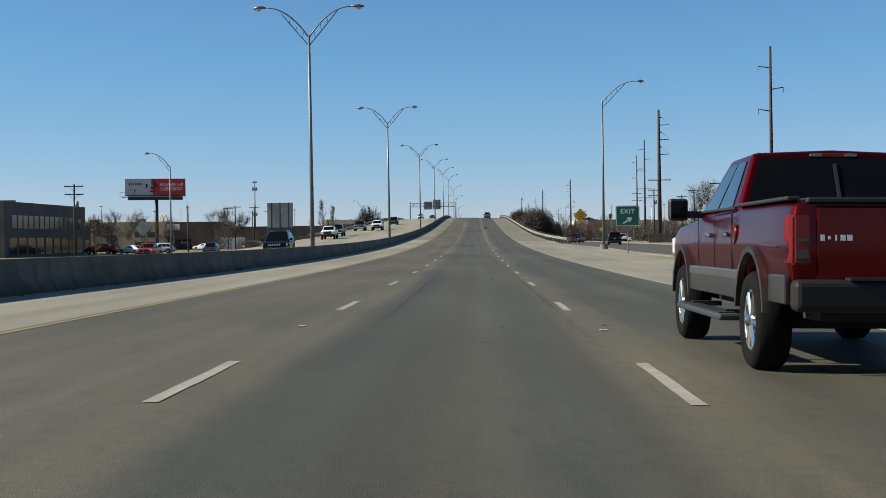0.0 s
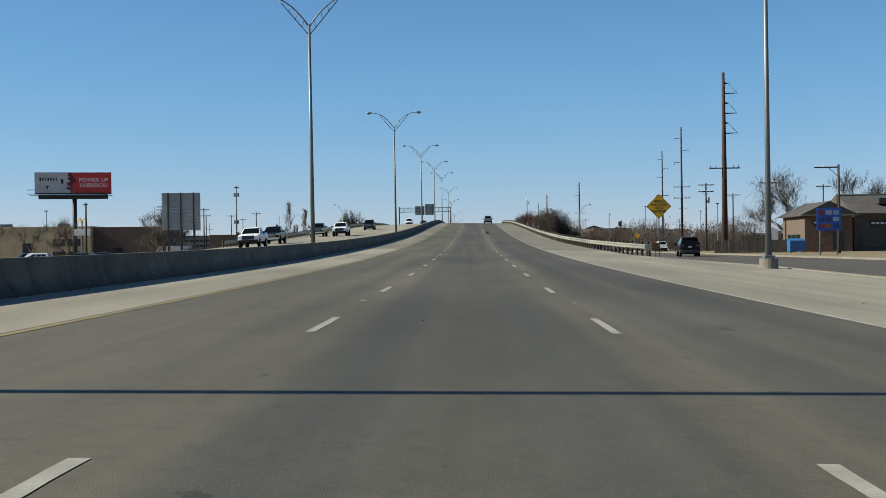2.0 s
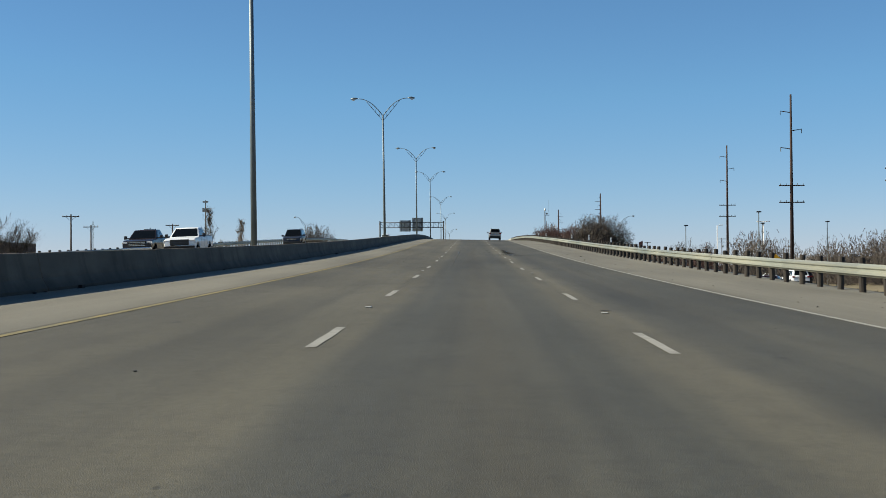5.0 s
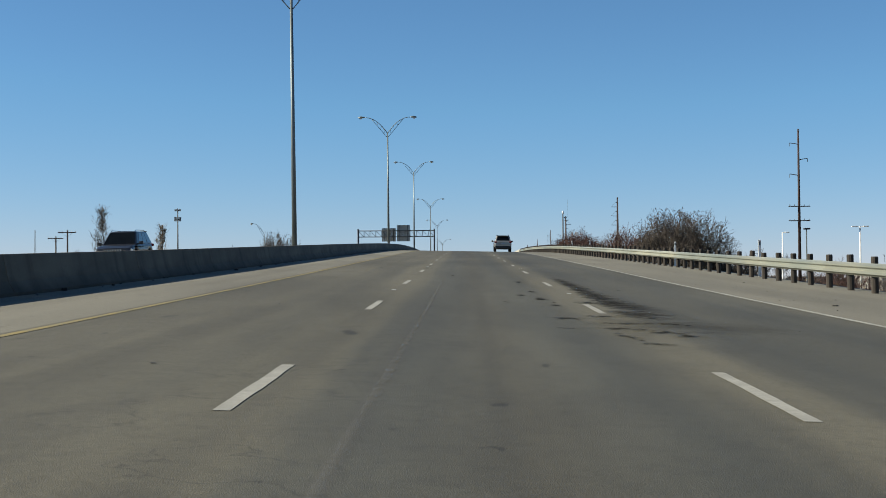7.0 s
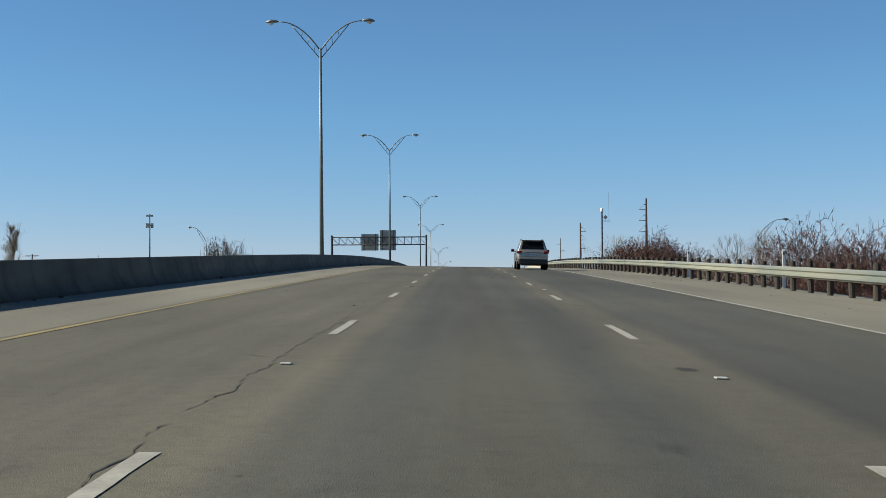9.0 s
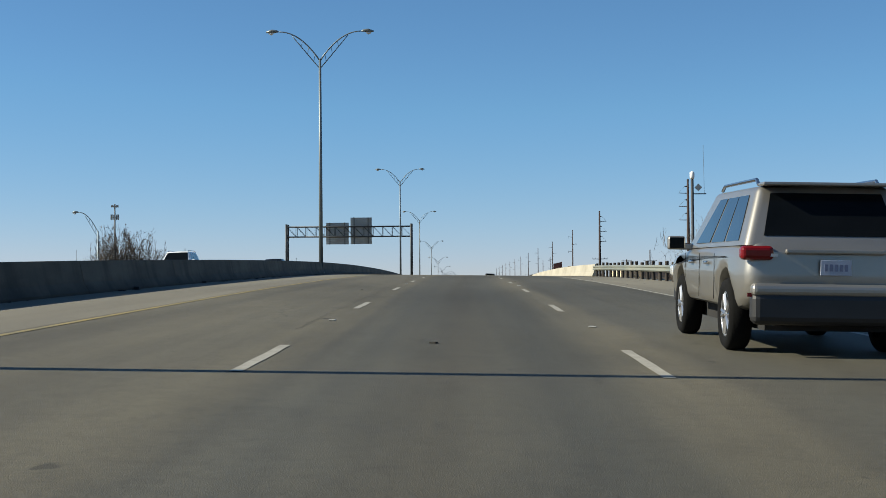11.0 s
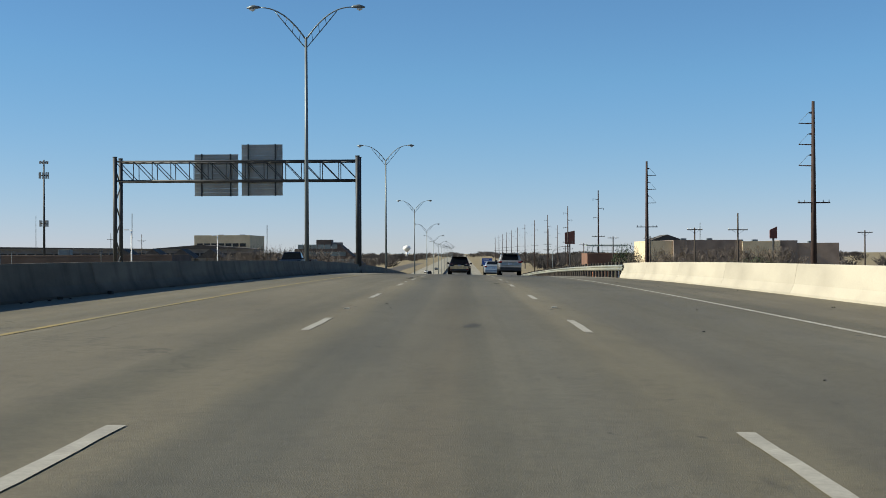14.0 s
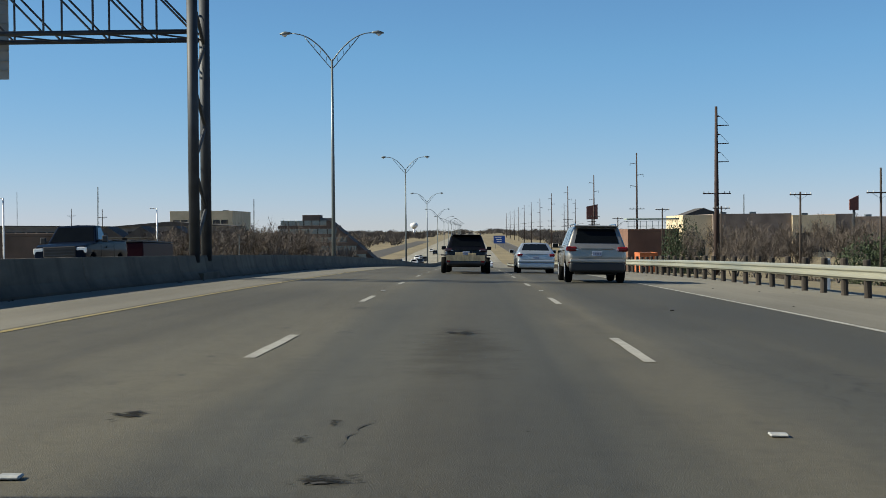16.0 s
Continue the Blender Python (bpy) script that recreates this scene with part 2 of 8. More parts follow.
JOINT = material("joint_sealant", (0.011, 0.010, 0.010), 0.75, vary=0.2, scale=4)
TAR = material("tar_patch", (0.023, 0.021, 0.018), 0.85, vary=0.25, scale=5, fine=0.2)
GRASS = material("dry_grass", (0.155, 0.122, 0.062), 0.95, vary=0.2, scale=0.12, fine=0.25, fine_scale=6,
                 tint=(0.100, 0.082, 0.042), bump=0.6, bump_scale=12)
GALV = material("galvanised_rail", (0.280, 0.273, 0.210), 0.45, 0.35, vary=0.10, scale=0.5, stretch=(1, 0.3, 1),
                tint=(0.180, 0.200, 0.175), fine=0.06, per_object=0.10)
POST = material("timber_post", (0.034, 0.027, 0.021), 0.9, vary=0.2, scale=2, stretch=(4, 4, 0.6), fine=0.25, fine_scale=30,
                per_object=0.25, bump=0.5, bump_scale=30)
POST_GREY = material("weathered_grey_post", (0.130, 0.114, 0.088), 0.9, vary=0.2, scale=2, stretch=(4, 4, 0.6), fine=0.25, fine_scale=30,
                     per_object=0.2, bump=0.5, bump_scale=30)
STEEL = material("galvanised_pole", (0.140, 0.165, 0.172), 0.5, 0.45, vary=0.10, scale=1.0, fine=0.06)
DARK_STEEL = material("weathered_dark_steel", (0.036, 0.041, 0.047), 0.6, 0.3, vary=0.15, scale=1.5)
RUST = material("rusted_weathering_steel", (0.040, 0.023, 0.019), 0.85, 0.1, vary=0.25, scale=1.2, fine=0.2)
WOOD = material("wooden_utility_pole", (0.041, 0.030, 0.023), 0.9, vary=0.2, scale=2, stretch=(4, 4, 0.4), fine=0.2)
SIGN_BACK = material("sign_back_aluminium", (0.30, 0.31, 0.30), 0.55, 0.3, vary=0.10, scale=0.6, fine=0.05)
SIGN_GREEN = material("green_sign_sheeting", (0.012, 0.11, 0.065), 0.45, vary=0.05)
SIGN_YELLOW = material("yellow_sign_sheeting", (0.86, 0.44, 0.008), 0.45, vary=0.05)
HAZARD = material("faded_orange_sheeting", (0.34, 0.135, 0.018), 0.5, vary=0.1)
SIGN_BLUE = material("blue_sign_sheeting", (0.012, 0.075, 0.32), 0.45, vary=0.05)
SIGN_WHITE = material("white_sign_sheeting", (0.70, 0.70, 0.68), 0.45, vary=0.04)
SIGN_RED = material("red_poster", (0.55, 0.028, 0.024), 0.5, vary=0.05)
BLACK = material("black_plastic", (0.015, 0.015, 0.016), 0.5, vary=0.1)
LAMP_GLASS = material("lamp_refractor", (0.55, 0.55, 0.52), 0.2, vary=0.05)
BARK = material("winter_bark", (0.088, 0.071, 0.058), 0.95, vary=0.2, scale=1.0, fine=0.2, island=0.35)
RED_BARK = material("reddish_twigs", (0.075, 0.038, 0.031), 0.95, vary=0.2, scale=1.0, fine=0.2, island=0.35)
PALE_BARK = material("pale_bark", (0.149, 0.124, 0.097), 0.95, vary=0.15, scale=1.0, fine=0.2, island=0.25)
EVERGREEN = material("evergreen_needles", (0.028, 0.045, 0.018), 0.9, vary=0.25, scale=1.0, island=0.4)
FAR_WOOD = material("distant_winter_trees", (0.127, 0.109, 0.095), 0.95, vary=0.3, scale=0.03, island=0.4)
TYRE = material("tyre_rubber", (0.005, 0.005, 0.005), 0.9, spec=0.12, vary=0.15, scale=6, bump=0.4, bump_scale=40)
CHROME = material("bright_chrome", (0.62, 0.61, 0.58), 0.22, 1.0, vary=0.04)
ALLOY = material("cast_alloy", (0.45, 0.45, 0.46), 0.3, 0.9, vary=0.06)
TINT_GLASS = material("tinted_car_glass", (0.004, 0.005, 0.006), 0.05, vary=0.1, fine=0.0, spec=0.1)
SIDE_GLASS = material("side_window_glass", (0.010, 0.013, 0.016), 0.03, vary=0.1, fine=0.0, spec=0.6, coat=0.3)
TAIL_RED = material("tail_light_lens", (0.13, 0.003, 0.004), 0.25, vary=0.06, coat=0.1, spec=0.3)
HEAD_LENS = material("headlight_lens", (0.65, 0.66, 0.66), 0.1, 0.3, vary=0.05, coat=0.6)
UNDER = material("underbody", (0.010, 0.010, 0.010), 0.9, vary=0.2)
DARK_LENS = material("smoked_lens", (0.035, 0.010, 0.012), 0.15, vary=0.06, coat=0.4)
BUMPER = material("dark_bronze_bumper", (0.020, 0.018, 0.017), 0.45, 0.0, vary=0.08, spec=0.15)
PLATE = material("plate_white", (0.34, 0.37, 0.44), 0.5, vary=0.04)
BARS = material("plate_marks", (0.14, 0.16, 0.24), 0.6, vary=0.04)
CLAD = material("bronze_cladding", (0.085, 0.077, 0.070), 0.36, 0.8, vary=0.08, coat=0.4)
TRIM_SILVER = material("silver_trim", (0.20, 0.20, 0.20), 0.3, 0.8, vary=0.05)


def paint(name, color, metal=0.35, rough=0.32, coat=0.35, spec=0.3):
    return material(name, color, rough, metal, vary=0.05, scale=1.2, fine=0.03, fine_scale=300, coat=coat, spec=spec)


RED_PAINT = paint("ruby_red_paint", (0.125, 0.0008, 0.0022), 0.9, 0.33, 0.3, 0.2)
BLACK_PAINT = paint("black_paint", (0.004, 0.004, 0.005), 0.0, 0.25, 0.15, 0.2)
SILVER_PAINT = paint("champagne_silver_paint", (0.30, 0.288, 0.262), 0.75, 0.38, 0.5)
PALE_PAINT = paint("pale_silver_blue_paint", (0.40, 0.44, 0.47), 0.7, 0.36, 0.5)
WHITE_PAINT = paint("white_paint", (0.72, 0.73, 0.74), 0.0)
BLUE_PAINT = paint("dark_blue_paint", (0.003, 0.006, 0.014), 0.0, 0.35, 0.0, 0.06)
GREY_PAINT = paint("dark_grey_paint", (0.035, 0.036, 0.04), 0.5)
BROWN_PAINT = paint("dark_brown_paint", (0.035, 0.024, 0.02), 0.5)


# ---- shape helpers ----
def ground_curve(table, y):
    for (a, p), (b, q) in zip(table, table[1:]):
        if y <= b:
            return p + (q - p) * max(0.0, (y - a)) / (b - a)
    return table[-1][1]


KNOT, STEP = -40.0, 40.0
BASE = [0.0]
for ga, gb in zip(GRADES, GRADES[1:]):
    BASE.append(BASE[-1] + (ga + gb) / 2 * STEP)


def grade(y):
    u = min(max((y - KNOT) / STEP, 0.0), len(GRADES) - 1.0001)
    i = int(u)
    flat = 1.0 if KNOT <= y <= 960 else 0.0
    return flat * (GRADES[i] + (GRADES[i + 1] - GRADES[i]) * (u - i))


def centre_z(y):
    """Height of the lane's middle line over the length of the road."""
    yy = min(max(y, KNOT), 959.99)
    i = int((yy - KNOT) // STEP)
    u = yy - KNOT - i * STEP
    return BASE[i] + GRADES[i] * u + (GRADES[i + 1] - GRADES[i]) / STEP * u * u / 2


def cross(y):
    u = min(max((y - KNOT) / STEP, 0.0), len(CROSS) - 1.0001)
    i = int(u)
    return CROSS[i] + (CROSS[i + 1] - CROSS[i]) * (u - i)


MEDIAN = [(-60, -9.2), (30, -8.92), (77, -8.60), (143, -8.46), (220, -8.30), (400, -8.26), (447, -8.30), (540, -8.02), (700, -8.2), (3000, -8.2)]


def median_x(y):
    return ground_curve(MEDIAN, y)


def road_z(x, y):
    mx = median_x(y)
    z = centre_z(y) + cross(y) * max(x, mx)
    if x < mx:
        z += 0.030 * (x - mx)
    return z


def link(name, me, mat, parent=None, label="", smooth=False):
    if mat is not None and not me.materials:
        me.materials.append(mat)
    if smooth:
        me.polygons.foreach_set("use_smooth", [True] * len(me.polygons))
    ob = new(name, me)
    if parent is not None:
        ob.parent = parent
    if label:
        ob["label"] = label
    return ob


def part(name, bm, mat, parent=None, label="", smooth=False):
    me = bpy.data.meshes.new(name)
    bmesh.ops.recalc_face_normals(bm, faces=bm.faces)
    bm.to_mesh(me)
    bm.free()
    return link(name, me, mat, parent, label, smooth)


def thing(name, label, category, group="", kind=""):
    return tagged(new(name), label, category, group, kind)


def box(bm, c, s, turn=None, bevel=0.0, seg=2):
    vs = []
    for dz in (-.5, .5):
        for dx, dy in ((-.5, -.5), (.5, -.5), (.5, .5), (-.5, .5)):
            v = Vector((dx * s[0], dy * s[1], dz * s[2]))
            if turn is not None:
                v = turn @ v
            vs.append(bm.verts.new(v + Vector(c)))
    fs = [bm.faces.new([vs[i] for i in q]) for q in
          ((3, 2, 1, 0), (4, 5, 6, 7), (0, 1, 5, 4), (1, 2, 6, 5), (2, 3, 7, 6), (3, 0, 4, 7))]
    if bevel:
        es = list({e for f in fs for e in f.edges})
        bmesh.ops.bevel(bm, geom=es, offset=bevel, segments=seg, affect="EDGES", profile=0.5)
    return bm


def boxed(c, s, turn=None, bevel=0.0, seg=2):
    return box(bmesh.new(), c, s, turn, bevel, seg)


def rod(bm, a, b, r0, r1=None, n=8, caps=True):
    r1 = r0 if r1 is None else r1
    a, b = Vector(a), Vector(b)
    q = (b - a).to_track_quat("Z", "Y")
    rings = []
    for c, r in ((a, r0), (b, r1)):
        rings.append([bm.verts.new(c + q @ Vector((r * math.cos(2 * math.pi * i / n), r * math.sin(2 * math.pi * i / n), 0)))
                      for i in range(n)])
    for i in range(n):
        bm.faces.new((rings[0][i], rings[0][(i + 1) % n], rings[1][(i + 1) % n], rings[1][i]))
    if caps:
        bm.faces.new(rings[0][::-1])
        bm.faces.new(rings[1])
    return bm


def pipe(bm, pts, radii, n=8):
    """A tube along points, with caps."""
    pts = [Vector(p) for p in pts]
    rings = []
    for i, p in enumerate(pts):
        d = (pts[min(i + 1, len(pts) - 1)] - pts[max(i - 1, 0)]).normalized()
        q = d.to_track_quat("Z", "Y")
        r = radii[i] if isinstance(radii, (list, tuple)) else radii
        rings.append([bm.verts.new(p + q @ Vector((r * math.cos(2 * math.pi * k / n), r * math.sin(2 * math.pi * k / n), 0)))
                      for k in range(n)])
    for a, b in zip(rings, rings[1:]):
        for k in range(n):
            bm.faces.new((a[k], a[(k + 1) % n], b[(k + 1) % n], b[k]))
    bm.faces.new(rings[0][::-1])
    bm.faces.new(rings[-1])
    return bm


def lathe(bm, prof, n=24, axis="x"):
    """Turn a profile of (along, radius) round the x axis."""
    rings = []
    for a, r in prof:
        rings.append([bm.verts.new((a, r * math.cos(2 * math.pi * k / n), r * math.sin(2 * math.pi * k / n))) for k in range(n)])
    for a, b in zip(rings, rings[1:]):
        for k in range(n):
            bm.faces.new((a[k], a[(k + 1) % n], b[(k + 1) % n], b[k]))
    return bm


def prism(bm, pts, axis, lo, hi):
    """Extrude a closed outline of (a, b) along an axis: 'x' takes (y, z), 'y' takes (x, z), 'z' takes (x, y)."""
    def at(a, b, c):
        return {"x": (c, a, b), "y": (a, c, b), "z": (a, b, c)}[axis]
    r0 = [bm.verts.new(at(a, b, lo)) for a, b in pts]
    r1 = [bm.verts.new(at(a, b, hi)) for a, b in pts]
    k = len(pts)
    bm.faces.new(r0[::-1])
    bm.faces.new(r1)
    for i in range(k):
        bm.faces.new((r0[i], r0[(i + 1) % k], r1[(i + 1) % k], r1[i]))
    return bm


def ribbon(name, left, right, y0, y1, step, mat, lift=0.0, depth=0.0, parent=None, height=road_z):
    """A strip that lies along the road; left and right give x at a length. depth adds sides and an underside."""
    bm = bmesh.new()
    count = max(1, int(math.ceil((y1 - y0) / step)))
    last = None
    for i in range(count + 1):
        y = y0 + (y1 - y0) * i / count
        a, b = (left(y) if callable(left) else left), (right(y) if callable(right) else right)
        row = [bm.verts.new((x, y, height(x, y) + lift)) for x in (a, b)]
        if depth:
            row = [bm.verts.new((a, y, height(a, y) + lift - depth))] + row + [bm.verts.new((b, y, height(b, y) + lift - depth))]
        if last:
            for p, q in zip(range(len(row) - 1), range(1, len(row))):
                bm.faces.new((last[p], last[q], row[q], row[p]))
            if depth:
                bm.faces.new((last[3], last[0], row[0], row[3]))
        if depth and (last is None or i == count):
            bm.faces.new(row if last is None else row[::-1])
        last = row
    me = bpy.data.meshes.new(name)
    bm.to_mesh(me)
    bm.free()
    return link(name, me, mat, parent)


def on_road(x, y, heading=0.0, lift=0.0):
    """A pose that stands on the road's surface; heading 180 for the other direction."""
    fwd = Vector((0, 1, grade(y))).normalized()
    side = Vector((1, 0, cross(y) if x > median_x(y) else 0.030)).normalized()
    up = side.cross(fwd).normalized()
    side = fwd.cross(up)
    m = Matrix((side, fwd, up)).transposed().to_4x4()
    m.translation = Vector((x, y, road_z(x, y) + lift))
    return m @ pose(0, 0, 0, 0, 0, heading)


# ---- ground and roadway ----
EDGE_R, EDGE_L = 9.9, -25.6
BRIDGE_A, BRIDGE_B = 446.6, 539.4
FLOOR_R = [(-500, -0.72), (300, -0.72), (450, -1.7), (800, -3.0), (6000, -3.2)]
FLOOR_L = [(-500, -1.45), (300, -1.45), (800, -3.0), (6000, -3.2)]


def base_z(x, y):
    a, b = ground_curve(FLOOR_L, y), ground_curve(FLOOR_R, y)
    k = min(max((x + 30) / 42, 0), 1)
    return a + (b - a) * k


def ground_z(x, y):
    base = base_z(x, y)
    if BRIDGE_A + 4 < y < BRIDGE_B - 4:
        return base
    if EDGE_L <= x <= EDGE_R:
        return min(road_z(x, y) - 0.4, max(base, road_z(x, y) - 0.4))
    e = EDGE_R if x > 0 else EDGE_L
    out = abs(x - e)
    if x > 0 and y > 470:
        out = max(0, out - 7 * min(1, (y - 470) / 40)) + .1 * min(out, 7)
    top = road_z(e, y) - 0.10
    return max(base, top - out / 2.6) if top > base else base if out > 1.5 else min(base, top)


xs = [-4000, -2200, -1200, -700, -400, -250, -180, -130, -100, -80, -65, -55, -48, -42, -38, -35, -32.5, -30, -28, -26.6, EDGE_L - .02, EDGE_L + .3,
      -20, -14, -9, -4, 0, 4, 7, EDGE_R - .3, EDGE_R + .02, 10.9, 12, 13.5, 15, 17, 19.5, 22, 25, 28, 32, 38, 46, 60, 80, 110, 150, 220, 350, 600, 1100, 2200, 4000]
ys = [-600, -300, -150, -80] + [-40 + 8 * i for i in range(128)] + [1000, 1060, 1150, 1300, 1500, 1800, 2300, 3000, 4000, 5500]
bm = bmesh.new()
rows_of = [[bm.verts.new((x, y, ground_z(x, y))) for x in xs] for y in ys]
for ra, rb in zip(rows_of, rows_of[1:]):
    for i in range(len(xs) - 1):
        bm.faces.new((ra[i], ra[i + 1], rb[i + 1], rb[i]))
tagged(part("ground", bm, GRASS, smooth=True), "dry tan winter grass on flat ground and road embankments", "ground", kind="structure")


def inner_left(y):
    return median_x(y) + 0.1


LANE_L, LANE_R = -5.22, 5.42
for n, y0, y1, mat in (("road_approach", -60, 168, ASPHALT), ("road_climb", 168, BRIDGE_A, ASPHALT), ("road_bridge_deck", BRIDGE_A, 537.9, DECK),
                       ("road_descent", 537.9, 960, NEW_ASPHALT), ("road_far", 960, 4500, NEW_ASPHALT)):
    step = 4.0 if y1 < 1000 else 80.0
    tagged(ribbon(n, LANE_L, LANE_R, y0, y1, step, mat, 0, 0.35), "worn grey three-lane highway pavement with long wheel streaks", "road", kind="structure")
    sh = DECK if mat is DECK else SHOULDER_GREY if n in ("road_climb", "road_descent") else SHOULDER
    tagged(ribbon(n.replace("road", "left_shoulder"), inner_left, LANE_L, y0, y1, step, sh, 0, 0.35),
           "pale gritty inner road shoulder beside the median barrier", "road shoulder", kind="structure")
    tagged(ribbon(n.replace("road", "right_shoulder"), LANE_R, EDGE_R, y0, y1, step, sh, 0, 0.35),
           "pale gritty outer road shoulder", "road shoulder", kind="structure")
    tagged(ribbon(n.replace("road", "opposite_road"), EDGE_L, lambda y: median_x(y) - 0.1, y0, y1, step, mat if mat is DECK else SHOULDER, 0, 0.35),
           "pale grey pavement of the opposite carriageway", "road", kind="structure")

# frontage roads, gore and kerbs beside the highway
def side_z(x, y):
    return base_z(x, y) + 0.03


tagged(ribbon("frontage_road_east", lambda y: ground_curve([(-60, 12.9), (150, 12.9), (260, 17.5), (700, 17.5)], y), 26.0, -60, 420, 8, SIDE_ROAD, 0.02, 0.2, height=side_z),
       "dark asphalt frontage road with the exit lane", "road", kind="structure")
tagged(ribbon("frontage_road_east_far", 17.5, 27.0, 620, 1700, 12, SIDE_ROAD, 0.02, 0.2, height=lambda x, y: ground_z(x, y) + 0.03),
       "grey asphalt frontage road beyond the bridge", "road", kind="structure")
tagged(ribbon("kerb_east_far", 27.0, 27.5, 620, 1700, 12, KERB, 0.12, 0.3, height=lambda x, y: ground_z(x, y) + 0.03), "pale concrete kerb along the frontage road", "kerb", kind="structure")
tagged(ribbon("frontage_road_west_far", -47.0, -35.0, 620, 1700, 12, SIDE_ROAD, 0.02, 0.2, height=lambda x, y: ground_z(x, y) + 0.03),
       "grey asphalt frontage road beyond the bridge", "road", kind="structure")
tagged(ribbon("frontage_road_west", -47.0, -37.0, -60, 420, 8, SIDE_ROAD, 0.02, 0.2, height=side_z),
       "dark asphalt frontage road", "road", kind="structure")
tagged(ribbon("gore_pavement", EDGE_R, lambda y: ground_curve([(-60, 12.6), (128, 12.6), (152, 10.2)], y), -60, 152, 8, SHOULDER, 0.004, 0.3,
              height=lambda x, y: road_z(EDGE_R, y) - 0.03 * (x - EDGE_R)), "pale worn gore pavement beside the exit lane", "pavement", kind="structure")
for n, x0, h in (("kerb_east", 26.0, 0.16), ("kerb_west", -47.3, 0.16)):
    tagged(ribbon(n, x0, x0 + 0.32, -60, 420, 8, KERB, h, 0.4, height=side_z), "pale concrete kerb along the frontage road", "kerb", kind="structure")
tagged(ribbon("gore_kerb", lambda y: ground_curve([(-60, 12.62), (128, 12.62), (152, 10.3)], y), lambda y: ground_curve([(-60, 12.88), (128, 12.88), (152, 10.6)], y),
              20, 152, 6, KERB, 0.0, 0.4, height=lambda x, y: max(road_z(EDGE_R, y) - 0.04, side_z(x, y) + 0.08)),
       "low pale concrete kerb between shoulder and exit lane", "kerb", kind="structure")
tagged(ribbon("frontage_edge_line", 13.6, 13.72, -40, 150, 8, WHITE_LINE, 0.028, height=side_z), "white painted edge line of the exit lane", "road marking", kind="structure")
tagged(ribbon("sidewalk_east", 27.2, 28.8, 120, 330, 8, KERB, 0.09, 0.2, height=side_z), "pale concrete footpath beside the frontage road", "pavement", kind="structure")

# the bridge under the deck
bm = bmesh.new()
for x in (-24.0, -19.5, -15, -10.5, -6, -1.5, 3, 7.5):
    y = BRIDGE_A
    while y < BRIDGE_B - 1:
        y2 = min(y + 23.2, BRIDGE_B)
        za, zb = road_z(x, y) - 0.35, road_z(x, y2) - 0.35
        vs = [bm.verts.new(v) for v in ((x - .25, y, za - 1.1), (x + .25, y, za - 1.1), (x + .25, y, za), (x - .25, y, za),
                                        (x - .25, y2, zb - 1.1), (x + .25, y2, zb - 1.1), (x + .25, y2, zb), (x - .25, y2, zb))]
        for q in ((0, 1, 2, 3), (7, 6, 5, 4), (0, 4, 5, 1), (1, 5, 6, 2), (2, 6, 7, 3), (3, 7, 4, 0)):
            bm.faces.new([vs[i] for i in q])
        y = y2
bridge = thing("bridge_substructure", "grey concrete beams and piers that carry the bridge deck", "bridge", kind="structure")
part("beams", bm, CONCRETE, bridge)
for y in (469.8, 493.0, 516.2):
    for x in (-21.0, -12.0, -3.5, 5.5):
        zt = road_z(x, y) - 2.3
        part("pier", rod(bmesh.new(), (x, y, base_z(x, y) - 0.3), (x, y, zt), 0.5, 0.5, 16), CONCRETE, bridge, smooth=False)
    zc = road_z(-8, y) - 1.9
    part("pier_cap", boxed((-7.8, y, zc - 0.2), (34, 1.1, 1.0), None, 0.05), CONCRETE, bridge)
for y in (BRIDGE_A + 0.2, BRIDGE_B - 0.2):
    zt = min(road_z(EDGE_R, y), road_z(EDGE_L, y)) - 0.4
    zb = base_z(0, y) - 0.5
    part("abutment", boxed((-7.85, y, (zt + zb) / 2), (35.4, 1.0, zt - zb)), CONCRETE, bridge)

# ---- markings ----
marks = thing("lane_markings", "worn white broken lane lines on grey pavement", "road marking", kind="structure")
bm = bmesh.new()
nseg = 10
rng = random.Random(4)
left_edge = [(-0.055 + rng.uniform(-.006, .006), 3.05 * i / nseg) for i in range(nseg + 1)]
right_edge = [(0.055 + rng.uniform(-.006, .006), 3.05 * i / nseg) for i in range(nseg + 1)]
a = [bm.verts.new((x, y, 0)) for x, y in left_edge]
b = [bm.verts.new((x, y, 0)) for x, y in right_edge]
for i in range(nseg):
    bm.faces.new((a[i], b[i], b[i + 1], a[i + 1]))
dash_mesh = bpy.data.meshes.new("dash")
bm.to_mesh(dash_mesh)
bm.free()
dash_ys = [13.344 + 12.192 * i for i in range(-5, 35)] + [447.85] + [8.909 + 12.192 * i for i in range(37, 110)]
for y in dash_ys:
    for x in (-1.779, 1.779):
        if y != 447.85:
            link("dash", dash_mesh, WHITE_LINE, marks).matrix_local = on_road(x, y, 0, 0.005)
